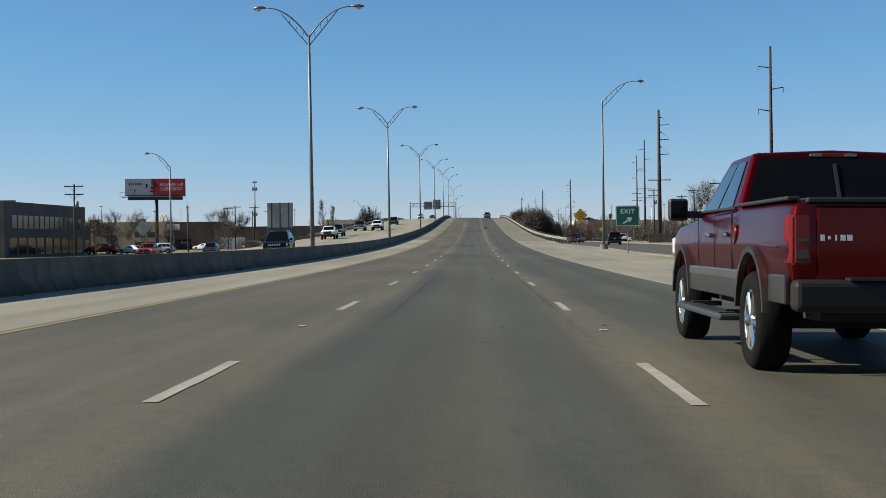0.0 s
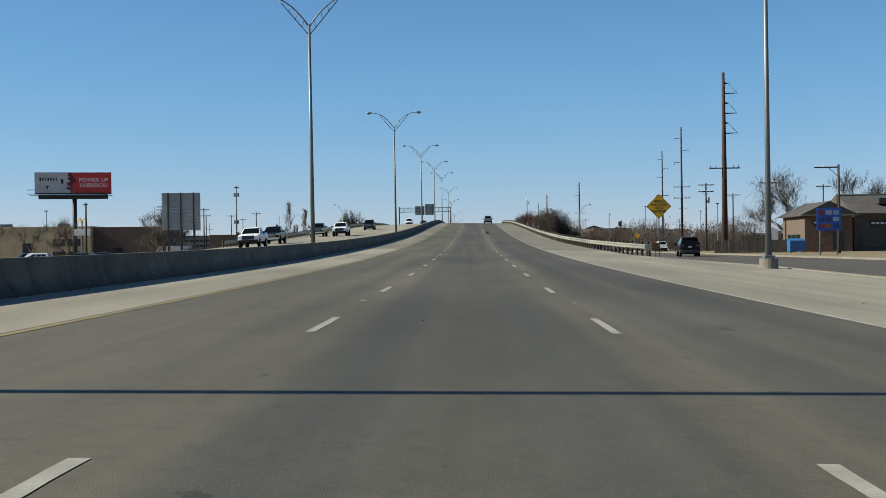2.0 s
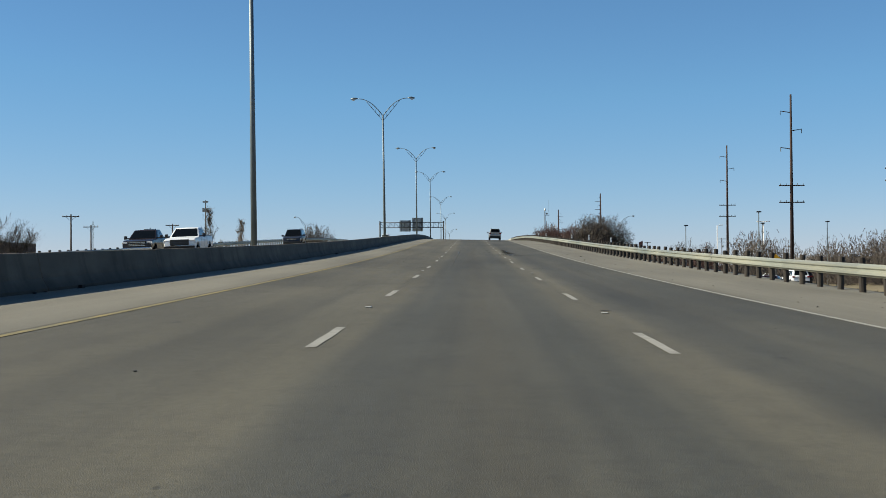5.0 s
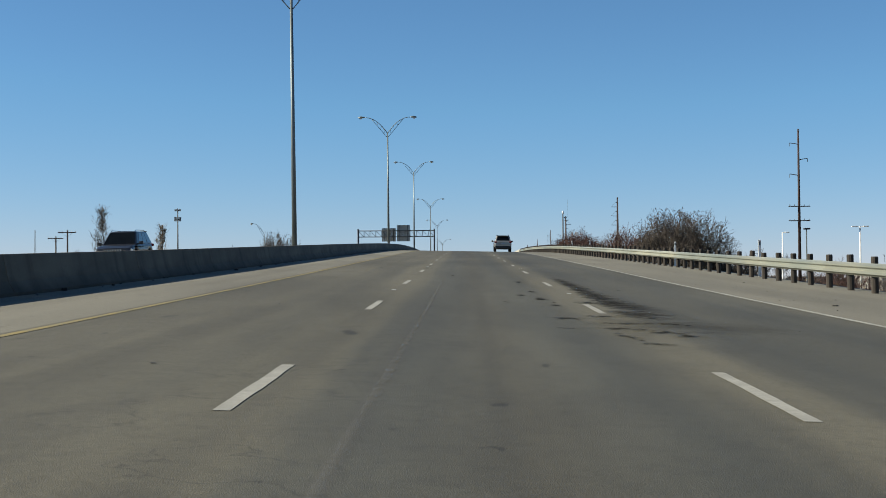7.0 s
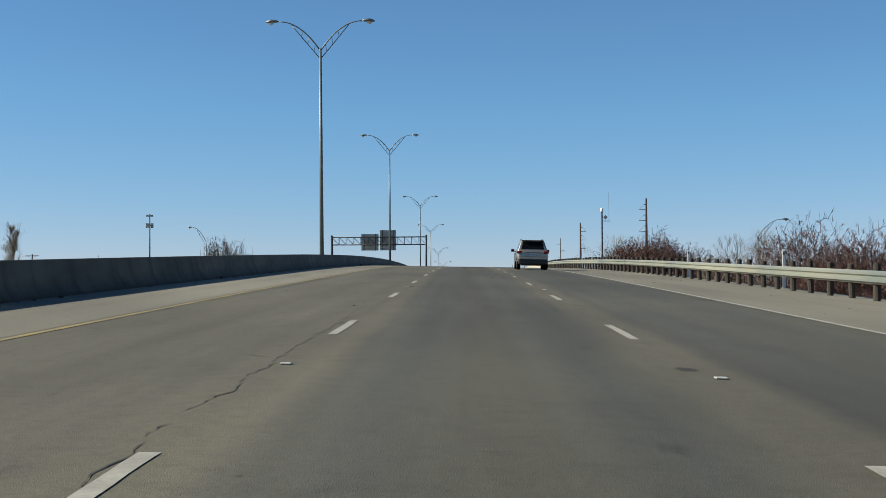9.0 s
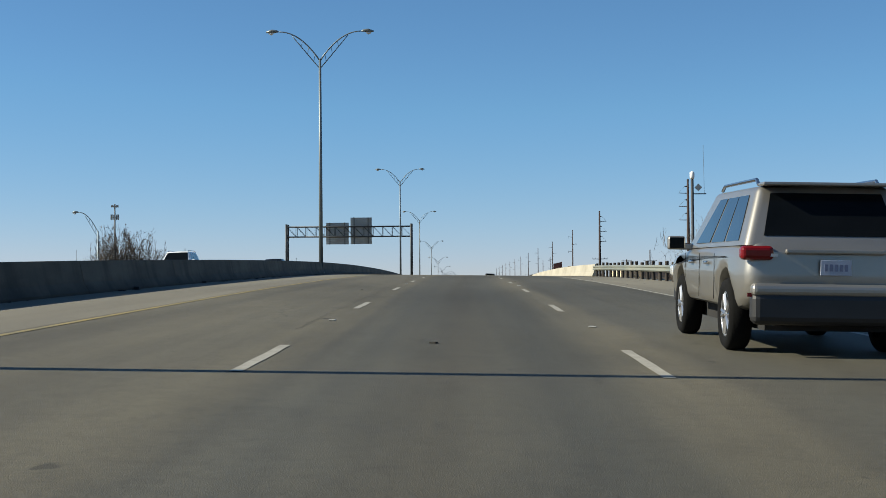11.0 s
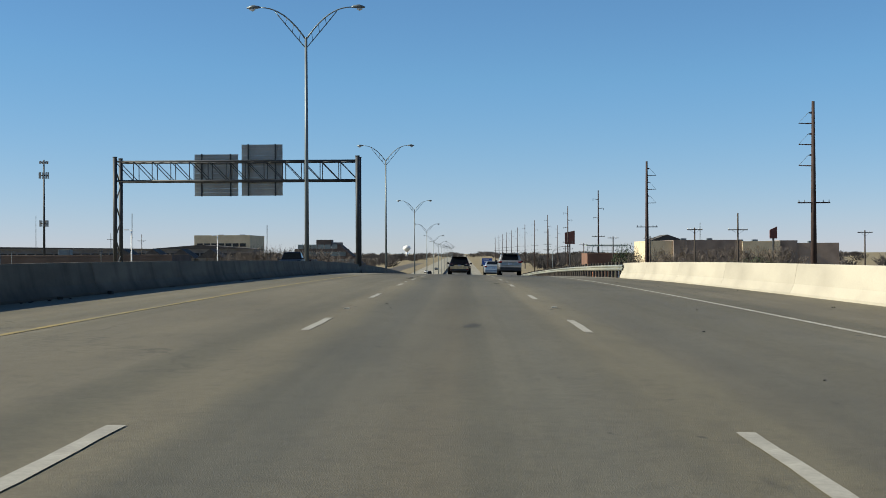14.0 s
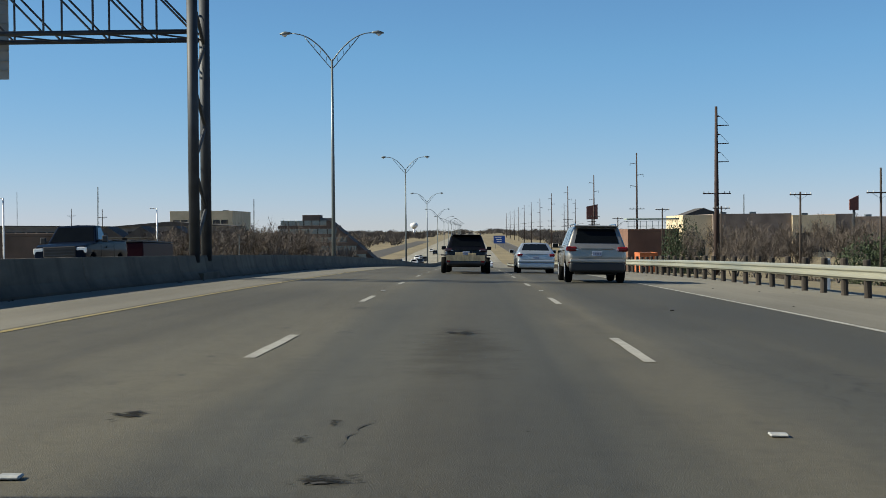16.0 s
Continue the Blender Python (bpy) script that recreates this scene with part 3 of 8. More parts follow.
# on the joint slab only flakes of the paint are left
for x, left in ((-1.779, .5), (1.779, .85)):
    r = random.Random(int(x * 10) + 40)
    bm = bmesh.new()
    for k in range(16):
        if r.random() < left:
            a, b = r.uniform(-.055, -.03), r.uniform(.02, .055)
            vs = [bm.verts.new(v) for v in ((a, .19 * k, 0), (b, .19 * k + r.uniform(-.02, .02), 0), (b - r.uniform(0, .03), .19 * k + .17, 0), (a + r.uniform(0, .03), .19 * k + .18, 0))]
            bm.faces.new(vs)
    part("worn_dash", bm, WHITE_LINE, marks, "flaked remains of a white lane line").matrix_local = on_road(x, 447.85, 0, 0.0075)
for y in dash_ys:
    for x in (-14.6, -18.2):
        if y < 820:
            link("dash", dash_mesh, WHITE_LINE, marks).matrix_local = on_road(x, y + 4, 0, 0.005)
ribbon("edge_line_yellow", -5.13, -5.02, -60, 1400, 4, YELLOW_LINE, 0.005)["kind"] = "structure"
ribbon("edge_line_white", 5.27, 5.38, -60, 1400, 4, WHITE_LINE, 0.005)["kind"] = "structure"
ribbon("opposite_edge_line_yellow", -11.05, -10.93, -60, 1200, 4, YELLOW_LINE, 0.005)["kind"] = "structure"
ribbon("opposite_edge_line_white", -21.9, -21.78, -60, 1200, 4, WHITE_LINE, 0.005)["kind"] = "structure"
for n, lab in (("edge_line_yellow", "faded yellow painted edge line"), ("edge_line_white", "white painted edge line"),
               ("opposite_edge_line_yellow", "faded yellow painted edge line"), ("opposite_edge_line_white", "white painted edge line")):
    tagged(bpy.data.objects[n], lab, "road marking")

# expansion joints across the carriageways
for y, w in ((445.9, 0.10), (453.2, 0.08), (492.2, 0.012), (531.4, 0.07), (537.9, 0.03)):
    bm = bmesh.new()
    pts = [-8.0 + 16.9 * i / 34 for i in range(35)]
    r2 = random.Random(int(y))
    wob = [r2.uniform(-.012, .012) for _ in pts]
    lo = [bm.verts.new((x, y - w / 2 + k, road_z(x, y) + 0.006)) for x, k in zip(pts, wob)]
    hi = [bm.verts.new((x, y + w / 2 + k * 1.3, road_z(x, y + w) + 0.006)) for x, k in zip(pts, wob)]
    for i in range(len(pts) - 1):
        bm.faces.new((lo[i], lo[i + 1], hi[i + 1], hi[i]))
    tagged(part("expansion_joint", bm, JOINT), "dark sealed joint across the pavement", "road joint", "pavement joints", "structure")

MARKER = material("worn_ceramic", (0.33, 0.33, 0.31), 0.5, vary=0.2, scale=9)
# raised markers, each with a tar spot beside it
bm = boxed((0, 0, 0.008), (0.102, 0.095, 0.016), None, 0.007, 1)
marker_mesh = bpy.data.meshes.new("raised_marker")
bm.to_mesh(marker_mesh)
bm.free()


def blot(rx, ry, seed, n=14):
    r = random.Random(seed)
    b = bmesh.new()
    vs = [b.verts.new((rx * math.cos(2 * math.pi * i / n) * r.uniform(.35, 1.15), ry * math.sin(2 * math.pi * i / n) * r.uniform(.3, 1.2), 0)) for i in range(n)]
    b.faces.new(vs)
    me = bpy.data.meshes.new("tar_spot")
    b.to_mesh(me)
    b.free()
    return me


blots = [blot(0.05 + 0.025 * i, 0.09 + 0.045 * i, i, 30) for i in range(5)]
r3 = random.Random(11)
marker_ys = [21.4 + 24.384 * i for i in range(-2, 18)] + [466.4 + 24.384 * i for i in range(0, 12)]
for y in marker_ys:
    for x in (-1.80, 1.86):
        tagged(link("road_marker", marker_mesh, MARKER), "white ceramic raised road marker on the lane line", "road marker", "raised lane markers").matrix_world = on_road(x + r3.uniform(-.02, .02), y + (.75 if x < 0 and 400 < y < 450 else -.4 if x < 0 and y > 500 else 0 if x < 0 else -.6 if y < 400 else -.4 if y < 450 else 1.2) + r3.uniform(-.1, .1), r3.uniform(-6, 6), 0.002)
        if r3.random() < 0.45:
            o = link("tar_spot", r3.choice(blots), TAR)
            o.matrix_world = on_road(x + r3.choice((-.14, .12)) + r3.uniform(-.05, .05), y + r3.uniform(.2, .6), r3.uniform(-30, 30), 0.0045) @ Matrix.Diagonal((.7, .8, 1, 1))
            tagged(o, "dark tar patch on the pavement", "tar patch", "tar patches", "structure")

# tar patches, oil stains and crack filling on the lanes
def streak(name, pts, widths, lab):
    b = bmesh.new()
    last = None
    for (x, y), w in zip(pts, widths):
        row = [b.verts.new((x - w / 2, y, road_z(x, y) + 0.0045)), b.verts.new((x + w / 2, y, road_z(x, y) + 0.0045))]
        if last:
            b.faces.new((last[0], last[1], row[1], row[0]))
        last = row
    tagged(part(name, b, TAR), lab, "tar patch", "tar patches", "structure")


def wander(x, y0, y1, n, amp, seed):
    r = random.Random(seed)
    out, x0 = [], x
    for i in range(n):
        out.append((x, y0 + (y1 - y0) * i / (n - 1)))
        x += r.uniform(-amp, amp) - 0.35 * (x - x0)
    return out


for x, x1, y0, y1, w, sd in ((-2.02, -2.10, 385, 437, .018, 1), (-1.72, -2.0, 285, 326, .018, 2), (-1.8, -1.8, 196, 216, .014, 4),
                             (2.36, 2.2, 398, 436, .014, 15), (-2.75, -2.7, 424, 432, .018, 12), (1.63, 1.66, 506.3, 507.6, .07, 7), (1.42, 1.42, 509.5, 510.1, .09, 8),
                             (-.48, -.36, 540.2, 541.3, .018, 9), (2.2, 2.2, 430, 444, .02, 10), (.05, .2, 107.5, 110.5, .011, 16)):
    n_p = max(9, min(340, int((y1 - y0) * 7)))
    r = random.Random(sd)
    pts = [(px_ + (x1 - x) * (py - y0) / (y1 - y0), py) for px_, py in wander(x, y0, y1, n_p, 0.04, sd)]
    streak("crack_seal", pts, [w * max(.03, r.uniform(-.25, 1.2)) * (0.3 if i in (0, n_p - 1) else 1) for i in range(n_p)], "dark jagged crack along the lane")
for x, y, s, sd in ((4.9, 257, 1.0, 6), (2.4, 263, .9, 7), (-2.9, 248, .7, 11),
                    (-0.5, 98.5, 1.1, 15), (2.6, 98.0, 1.1, 16), (0.3, 100.5, .8, 17), (1.0, 505.5, .8, 18), (0.3, 509, .6, 19), (1.75, 511.5, .7, 20),
                    (-0.71, 540.5, .35, 21), (-0.45, 539.25, .9, 22), (-1.83, 541.5, .5, 23), (1.9, 491.5, .8, 24), (1.5, 488.9, .9, 25), (-3.6, 446.6, 1.3, 26),
                    (1.4, 65.2, .8, 27), (1.35, 45.6, .8, 28), (-0.2, 447.3, .8, 29), (0.8, 447.5, .6, 30), (1.3, 469, .6, 32)):
    o = link("tar_spot", blots[sd % 5], TAR)
    o.matrix_world = on_road(x, y, 20 * (sd % 7) - 60, 0.0045) @ Matrix.Diagonal((s * .75, s * (0.35 + .12 * (sd % 4)), 1, 1))
    tagged(o, "dark tar patch on the pavement", "tar patch", "tar patches", "structure")

for k, (x, y, w) in enumerate(((-4.43, 524.8, .46), (-1.8, 516.5, .16), (1.88, 516.8, .12), (1.36, 513.3, .23), (.75, 512.2, .11),
                               (1.66, 510.3, .12), (1.51, 506.7, .05), (-1.85, 492.0, .08), (-1.72, 491.6, .13), (1.12, 493.8, .07), (1.72, 492.3, .08), (1.9, 491.4, .11),
                               (1.7, 491.0, .07), (1.18, 490.0, .15), (-1.13, 489.9, .05))):
    o = link("tar_spot", blots[k % 5], TAR)
    o.matrix_world = on_road(x, y, 35 * (k % 6) - 80, 0.0045) @ Matrix.Diagonal((w * .36 / (.05 + .025 * (k % 5)),) * 2 + (1, 1))
    tagged(o, "dark tar patch on the bridge deck", "tar patch", "tar patches", "structure")

# oil and rubber smears: jagged slivers thrown together along a line, each patch one spread-out stain
def smears(lab, rows, seed):
    """rows: x0, y0, x1, y1, count, spread across, spread along, sliver length, sliver width."""
    r = random.Random(seed)
    vs, fs = [], []
    for x0, y0, x1, y1, cnt, sx, sy, ln, wd in rows:
        for i in range(cnt):
            u = r.random()
            cx, cy = x0 + (x1 - x0) * u + r.gauss(0, sx), y0 + (y1 - y0) * u + r.gauss(0, sy)
            a = math.atan2(x1 - x0, y1 - y0) + r.gauss(0, .35)
            le, wi, n = ln * r.uniform(.3, 1.2), wd * r.uniform(.15, .9), 15
            k = len(vs)
            for j in range(n):
                s = (j / (n - 1) - .5) * le
                h = wi * math.sin(math.pi * (j + .15) / (n - .7)) * r.uniform(.05, 1.0)
                o = r.gauss(0, wi * .35)
                for e in (-h, h):
                    x, y = cx + s * math.sin(a) + (e + o) * math.cos(a), cy + s * math.cos(a) - (e + o) * math.sin(a)
                    vs.append((x, y, road_z(x, y) + .0045 + .0004 * (i % 6)))
            fs += [(k + 2 * j, k + 2 * j + 1, k + 2 * j + 3, k + 2 * j + 2) for j in range(n - 1)]
    me = bpy.data.meshes.new("oil_smears")
    me.from_pydata(vs, [], fs)
    tagged(link("oil_smears", me, TAR), lab, "road stain", kind="stuff")


smears("small dark specks on the bridge deck", ((.55, 521, 1.05, 526.5, 34, .16, .5, .16, .025), (1.3, 522, 2.2, 526, 16, .3, .6, .14, .02), (-2.4, 424.5, -2.38, 431, 16, .03, .3, .7, .035), (-2.1, 425, -2.0, 434, 10, .04, .4, .8, .012),
       (-1.2, 436, -.2, 446, 18, .5, 1.0, .22, .03), (1.2, 440, 2.4, 446, 18, .4, .8, .22, .03)), 7)

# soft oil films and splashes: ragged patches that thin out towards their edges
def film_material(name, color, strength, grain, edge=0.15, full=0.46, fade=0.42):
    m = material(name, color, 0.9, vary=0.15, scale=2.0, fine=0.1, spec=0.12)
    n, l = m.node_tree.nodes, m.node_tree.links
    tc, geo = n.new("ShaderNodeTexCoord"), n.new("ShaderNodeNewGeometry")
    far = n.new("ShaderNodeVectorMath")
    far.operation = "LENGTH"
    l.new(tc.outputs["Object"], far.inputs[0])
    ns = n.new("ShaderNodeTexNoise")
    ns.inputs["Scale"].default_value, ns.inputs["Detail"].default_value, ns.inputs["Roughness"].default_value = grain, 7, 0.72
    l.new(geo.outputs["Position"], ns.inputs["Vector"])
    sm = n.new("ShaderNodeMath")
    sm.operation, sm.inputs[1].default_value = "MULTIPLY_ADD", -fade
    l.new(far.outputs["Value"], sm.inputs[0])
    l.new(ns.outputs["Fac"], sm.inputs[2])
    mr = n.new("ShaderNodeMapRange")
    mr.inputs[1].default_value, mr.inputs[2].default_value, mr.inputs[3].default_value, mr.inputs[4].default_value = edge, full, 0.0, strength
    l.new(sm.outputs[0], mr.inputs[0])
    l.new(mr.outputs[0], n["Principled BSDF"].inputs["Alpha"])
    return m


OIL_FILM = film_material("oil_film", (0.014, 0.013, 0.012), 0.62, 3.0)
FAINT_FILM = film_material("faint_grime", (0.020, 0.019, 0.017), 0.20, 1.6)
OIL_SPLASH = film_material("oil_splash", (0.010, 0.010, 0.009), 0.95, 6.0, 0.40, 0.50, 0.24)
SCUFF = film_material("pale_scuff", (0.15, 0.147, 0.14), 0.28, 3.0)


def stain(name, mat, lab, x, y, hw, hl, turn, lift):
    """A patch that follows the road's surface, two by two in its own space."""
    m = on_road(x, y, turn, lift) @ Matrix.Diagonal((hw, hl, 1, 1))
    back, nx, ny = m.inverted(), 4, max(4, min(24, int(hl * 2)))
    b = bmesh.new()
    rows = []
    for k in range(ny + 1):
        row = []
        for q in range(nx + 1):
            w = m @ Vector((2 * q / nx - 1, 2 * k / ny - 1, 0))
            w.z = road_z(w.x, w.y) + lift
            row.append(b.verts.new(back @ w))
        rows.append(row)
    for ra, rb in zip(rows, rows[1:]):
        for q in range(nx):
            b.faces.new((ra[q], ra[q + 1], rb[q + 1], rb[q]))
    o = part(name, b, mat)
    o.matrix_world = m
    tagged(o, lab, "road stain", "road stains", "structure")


lifted = 0
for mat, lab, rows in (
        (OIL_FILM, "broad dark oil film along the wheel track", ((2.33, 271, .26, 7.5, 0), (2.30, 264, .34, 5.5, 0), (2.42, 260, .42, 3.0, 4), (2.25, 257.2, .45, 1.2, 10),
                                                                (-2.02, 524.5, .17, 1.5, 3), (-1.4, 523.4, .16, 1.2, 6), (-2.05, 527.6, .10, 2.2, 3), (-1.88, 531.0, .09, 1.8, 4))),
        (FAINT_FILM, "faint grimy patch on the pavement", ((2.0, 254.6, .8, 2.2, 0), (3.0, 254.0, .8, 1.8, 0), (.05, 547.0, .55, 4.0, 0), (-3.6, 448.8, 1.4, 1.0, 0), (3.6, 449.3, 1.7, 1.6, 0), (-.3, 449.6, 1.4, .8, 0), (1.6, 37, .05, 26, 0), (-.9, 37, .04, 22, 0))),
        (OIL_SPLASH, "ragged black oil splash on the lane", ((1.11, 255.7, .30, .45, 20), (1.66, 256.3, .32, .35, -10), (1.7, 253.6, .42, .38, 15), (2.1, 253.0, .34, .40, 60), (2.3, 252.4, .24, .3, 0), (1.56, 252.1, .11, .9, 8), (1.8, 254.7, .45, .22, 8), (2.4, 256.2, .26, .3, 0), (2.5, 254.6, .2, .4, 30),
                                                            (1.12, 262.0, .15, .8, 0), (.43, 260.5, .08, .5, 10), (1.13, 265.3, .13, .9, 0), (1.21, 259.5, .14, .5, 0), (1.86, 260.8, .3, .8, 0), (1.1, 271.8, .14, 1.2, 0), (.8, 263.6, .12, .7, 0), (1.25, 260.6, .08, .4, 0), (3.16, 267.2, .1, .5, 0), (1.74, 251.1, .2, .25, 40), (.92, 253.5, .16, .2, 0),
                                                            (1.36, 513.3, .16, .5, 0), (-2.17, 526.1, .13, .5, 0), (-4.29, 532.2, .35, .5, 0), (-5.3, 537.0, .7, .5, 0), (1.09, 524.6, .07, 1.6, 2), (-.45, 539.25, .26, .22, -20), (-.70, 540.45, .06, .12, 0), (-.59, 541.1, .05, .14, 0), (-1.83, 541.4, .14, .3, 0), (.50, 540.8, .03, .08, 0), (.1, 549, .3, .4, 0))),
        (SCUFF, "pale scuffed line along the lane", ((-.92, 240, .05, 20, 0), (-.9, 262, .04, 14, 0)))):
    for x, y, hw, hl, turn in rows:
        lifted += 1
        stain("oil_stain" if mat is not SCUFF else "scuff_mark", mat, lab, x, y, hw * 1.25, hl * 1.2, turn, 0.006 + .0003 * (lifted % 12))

# ---- median barrier: cast panels with a sloped face ----
PANEL = 9.14
prof = [(-.31, 0), (-.31, .07), (-.20, .26), (-.105, .715), (-.095, .73), (.095, .73), (.105, .715), (.20, .26), (.31, .07), (.31, 0)]
bm = bmesh.new()
prism(bm, prof, "y", 0.012, PANEL - 0.012)
panel_mesh = bpy.data.meshes.new("panel")
bmesh.ops.recalc_face_normals(bm, faces=bm.faces)
bm.to_mesh(panel_mesh)
bm.free()
barrier = thing("median_barrier", "long grey weathered concrete median barrier made of cast panels", "barrier", kind="structure")
for i in range(150):
    y = -42 + PANEL * i
    a = Vector((median_x(y), y, road_z(median_x(y), y)))
    b = Vector((median_x(y + PANEL), y + PANEL, road_z(median_x(y + PANEL), y + PANEL)))
    fwd = (b - a).normalized()
    side = fwd.cross(Vector((0, 0, 1))).normalized()
    m = Matrix((side, fwd, side.cross(fwd))).transposed().to_4x4()
    m.translation = a - Vector((0, 0, 0.02))
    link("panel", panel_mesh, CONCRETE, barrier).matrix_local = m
# windblown grit along the foot of the barrier
bm = bmesh.new()
r = random.Random(21)
for i in range(420):
    y = r.uniform(0, 620)
    x = median_x(y) + 0.33 + abs(r.gauss(0, .12))
    s = r.uniform(.012, .045) * (2.5 if r.random() < .03 else 1)
    box(bm, (x, y, road_z(x, y) + s * .3), (s * r.uniform(.6, 1.6), s * r.uniform(.8, 2.5), s * .8), pose(0, 0, 0, 0, 0, r.uniform(0, 90)).to_3x3())
tagged(part("roadside_debris", bm, TAR), "dark grit and litter along the barrier foot", "debris", kind="stuff")

bm = bmesh.new()
for i in range(520):
    y = r.uniform(20, 620)
    x = r.uniform(5.8, 8.3) if r.random() < .8 else r.uniform(-4.8, 5.2)
    s = r.uniform(.006, .022) * (2 if r.random() < .05 else 1)
    box(bm, (x, y, road_z(x, y) + s * .2), (s * r.uniform(.8, 2.6), s * r.uniform(.8, 2.0), s * .5), pose(0, 0, 0, 0, 0, r.uniform(0, 90)).to_3x3())
tagged(part("shoulder_grit", bm, TAR), "dark grit and scraps of tyre scattered on the shoulder", "debris", kind="stuff")

# ---- right-hand bridge parapet and guardrails ----
RAIL = [(140, 10.6), (150, 10.35), (175, 9.45), (210, 9.15), (400, 9.05), (456, 8.62), (538, 8.62), (600, 8.95), (2000, 9.0)]


def rail_x(y):
    return ground_curve(RAIL, y)


PAR_A, PAR_B = 456.0, 538.2
pprof = [(0, 0), (0, .08), (.10, .30), (.19, .80), (.20, .815), (.40, .815), (.41, .80), (.41, 0)]
n_par = 9
plen = (PAR_B - PAR_A) / n_par
bm = bmesh.new()
prism(bm, pprof, "y", 0.008, plen - 0.008)
par_mesh = bpy.data.meshes.new("panel")
bmesh.ops.recalc_face_normals(bm, faces=bm.faces)
bm.to_mesh(par_mesh)
bm.free()
parapet = thing("bridge_parapet", "sunlit cream concrete bridge parapet with a sloped face", "parapet", kind="structure")
for i in range(n_par):
    y = PAR_A + plen * i
    m = on_road(8.50, y, 0, -0.02)
    fwd = (Vector((0, plen, road_z(8.5, y + plen) - road_z(8.5, y)))).normalized()
    side = fwd.cross(Vector((0, 0, 1))).normalized()
    mm = Matrix((side, fwd, side.cross(fwd))).transposed().to_4x4()
    mm.translation = m.translation
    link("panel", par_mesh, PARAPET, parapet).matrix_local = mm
# west parapet, far side of the other carriageway
wpar = thing("bridge_parapet_west", "grey concrete bridge parapet of the opposite carriageway", "parapet", kind="structure")
for i in range(n_par):
    y = PAR_A + plen * i
    fwd = (Vector((0, plen, road_z(-24.8, y + plen) - road_z(-24.8, y)))).normalized()
    side = fwd.cross(Vector((0, 0, 1))).normalized()
    mm = Matrix((-side, -fwd, side.cross(fwd))).transposed().to_4x4()
    mm.translation = Vector((-24.9, y + plen, road_z(-24.9, y + plen) - 0.02))
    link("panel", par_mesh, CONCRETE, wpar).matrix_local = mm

WBEAM = [(.00, -.155), (-.02, -.135), (-.075, -.10), (-.075, -.06), (-.02, -.02), (-.02, .02), (-.075, .06), (-.075, .10), (-.02, .135), (.0, .155)]


def post_mesh(h, r):
    b = bmesh.new()
    pipe(b, [(0, 0, -0.5), (0, 0, h - 0.02), (0, 0, h)], [r, r, r * 0.86], 10)
    me = bpy.data.meshes.new("post")
    b.to_mesh(me)
    b.free()
    return me


POST_A = post_mesh(0.86, 0.085)
POST_B = post_mesh(0.78, 0.085)
block_bm = boxed((0, 0, 0), (0.16, 0.13, 0.34), None, 0.01, 1)
BLOCK = bpy.data.meshes.new("blockout")
block_bm.to_mesh(BLOCK)
block_bm.free()


def guardrail(name, lab, fx, y0, y1, spacing, face=1, flare=False, top=0.545, limit=1e9, pm=POST_A, wood=POST):
    """A W-beam rail on round timber posts. face: +1 when traffic passes on its -x side."""
    root = thing(name, lab, "guardrail", kind="structure")
    length = 3.81 * 2
    y = y0
    while y < y1 - 0.5:
        ye = min(y + length, y1)
        b = bmesh.new()
        prev = None
        for k in range(4):
            yy = y + (ye + (0.08 if ye < y1 else 0) - y) * k / 3
            row = [b.verts.new((fx(yy) + dx * face - (0.004 * face if k == 3 else 0), yy, road_z(fx(yy), yy) + top + dz)) for dx, dz in WBEAM]
            back = [b.verts.new((fx(yy) + (dx + .006) * face, yy, road_z(fx(yy), yy) + top + dz)) for dx, dz in WBEAM]
            ring = row + back[::-1]
            if prev:
                for i in range(len(ring)):
                    j = (i + 1) % len(ring)
                    b.faces.new((prev[i], prev[j], ring[j], ring[i]))
            prev = ring
        part("rail_beam", b, GALV, root, smooth=False)
        y = ye
    y = y0 + 0.3
    r = random.Random(int(y0))
    rest = bmesh.new()
    count = 0
    while y < y1:
        x = fx(y) + 0.11 * face
        lean = pose(0, 0, 0, r.uniform(-2.0, 2.0), r.uniform(-2.0, 2.0), r.uniform(0, 90))
        m = Matrix.Translation((x, y, road_z(fx(y), y) + r.uniform(-.03, .03))) @ lean
        count += 1
        if count < 300:
            link("post", pm, wood, root).matrix_local = m
        y += spacing + r.uniform(-.05, .05)
    rest.free()
    return root


guardrail("guardrail_approach", "pale metal W-beam guardrail on round dark timber posts", rail_x, 150.0, 456.2, 1.905)
guardrail("guardrail_descent", "pale metal W-beam guardrail on round weathered grey posts", rail_x, 537.6, 860, 1.905, wood=POST_GREY)
guardrail("guardrail_west", "weathered W-beam guardrail on timber posts beside the opposite carriageway", lambda y: -24.9, 205, 456, 1.905, -1, pm=POST_B)
# the end terminal: a flat buffer plate and a striped object marker
m = on_road(10.4, 149.6, 0, 0)
end = thing("guardrail_terminal", "pale steel guardrail end plate with a striped hazard board", "guardrail terminal")
end.matrix_world = m
part("end_plate", boxed((0, -0.05, .52), (.40, .05, .38), None, .015), GALV, end)
part("breakaway_post", boxed((.1, 0.1, .35), (.15, .2, .75), None, .01), POST, end)
hm = part("hazard_board", boxed((.46, 0.0, .58), (.48, .02, .48), None, .005), HAZARD, end, "faded orange board with black slanting stripes")
for k in range(3):
    z = .47 + .15 * k
    bm = bmesh.new()
    prism(bm, [(.225, z + .03), (.225, z - .04)] + [(.695, z - .13), (.695, z - .06)], "y", -.018, -.012)
    part("stripe", bm, BLACK, hm)
part("board_post", rod(bmesh.new(), (.46, .03, -.2), (.46, .03, .8), .025), STEEL, end)

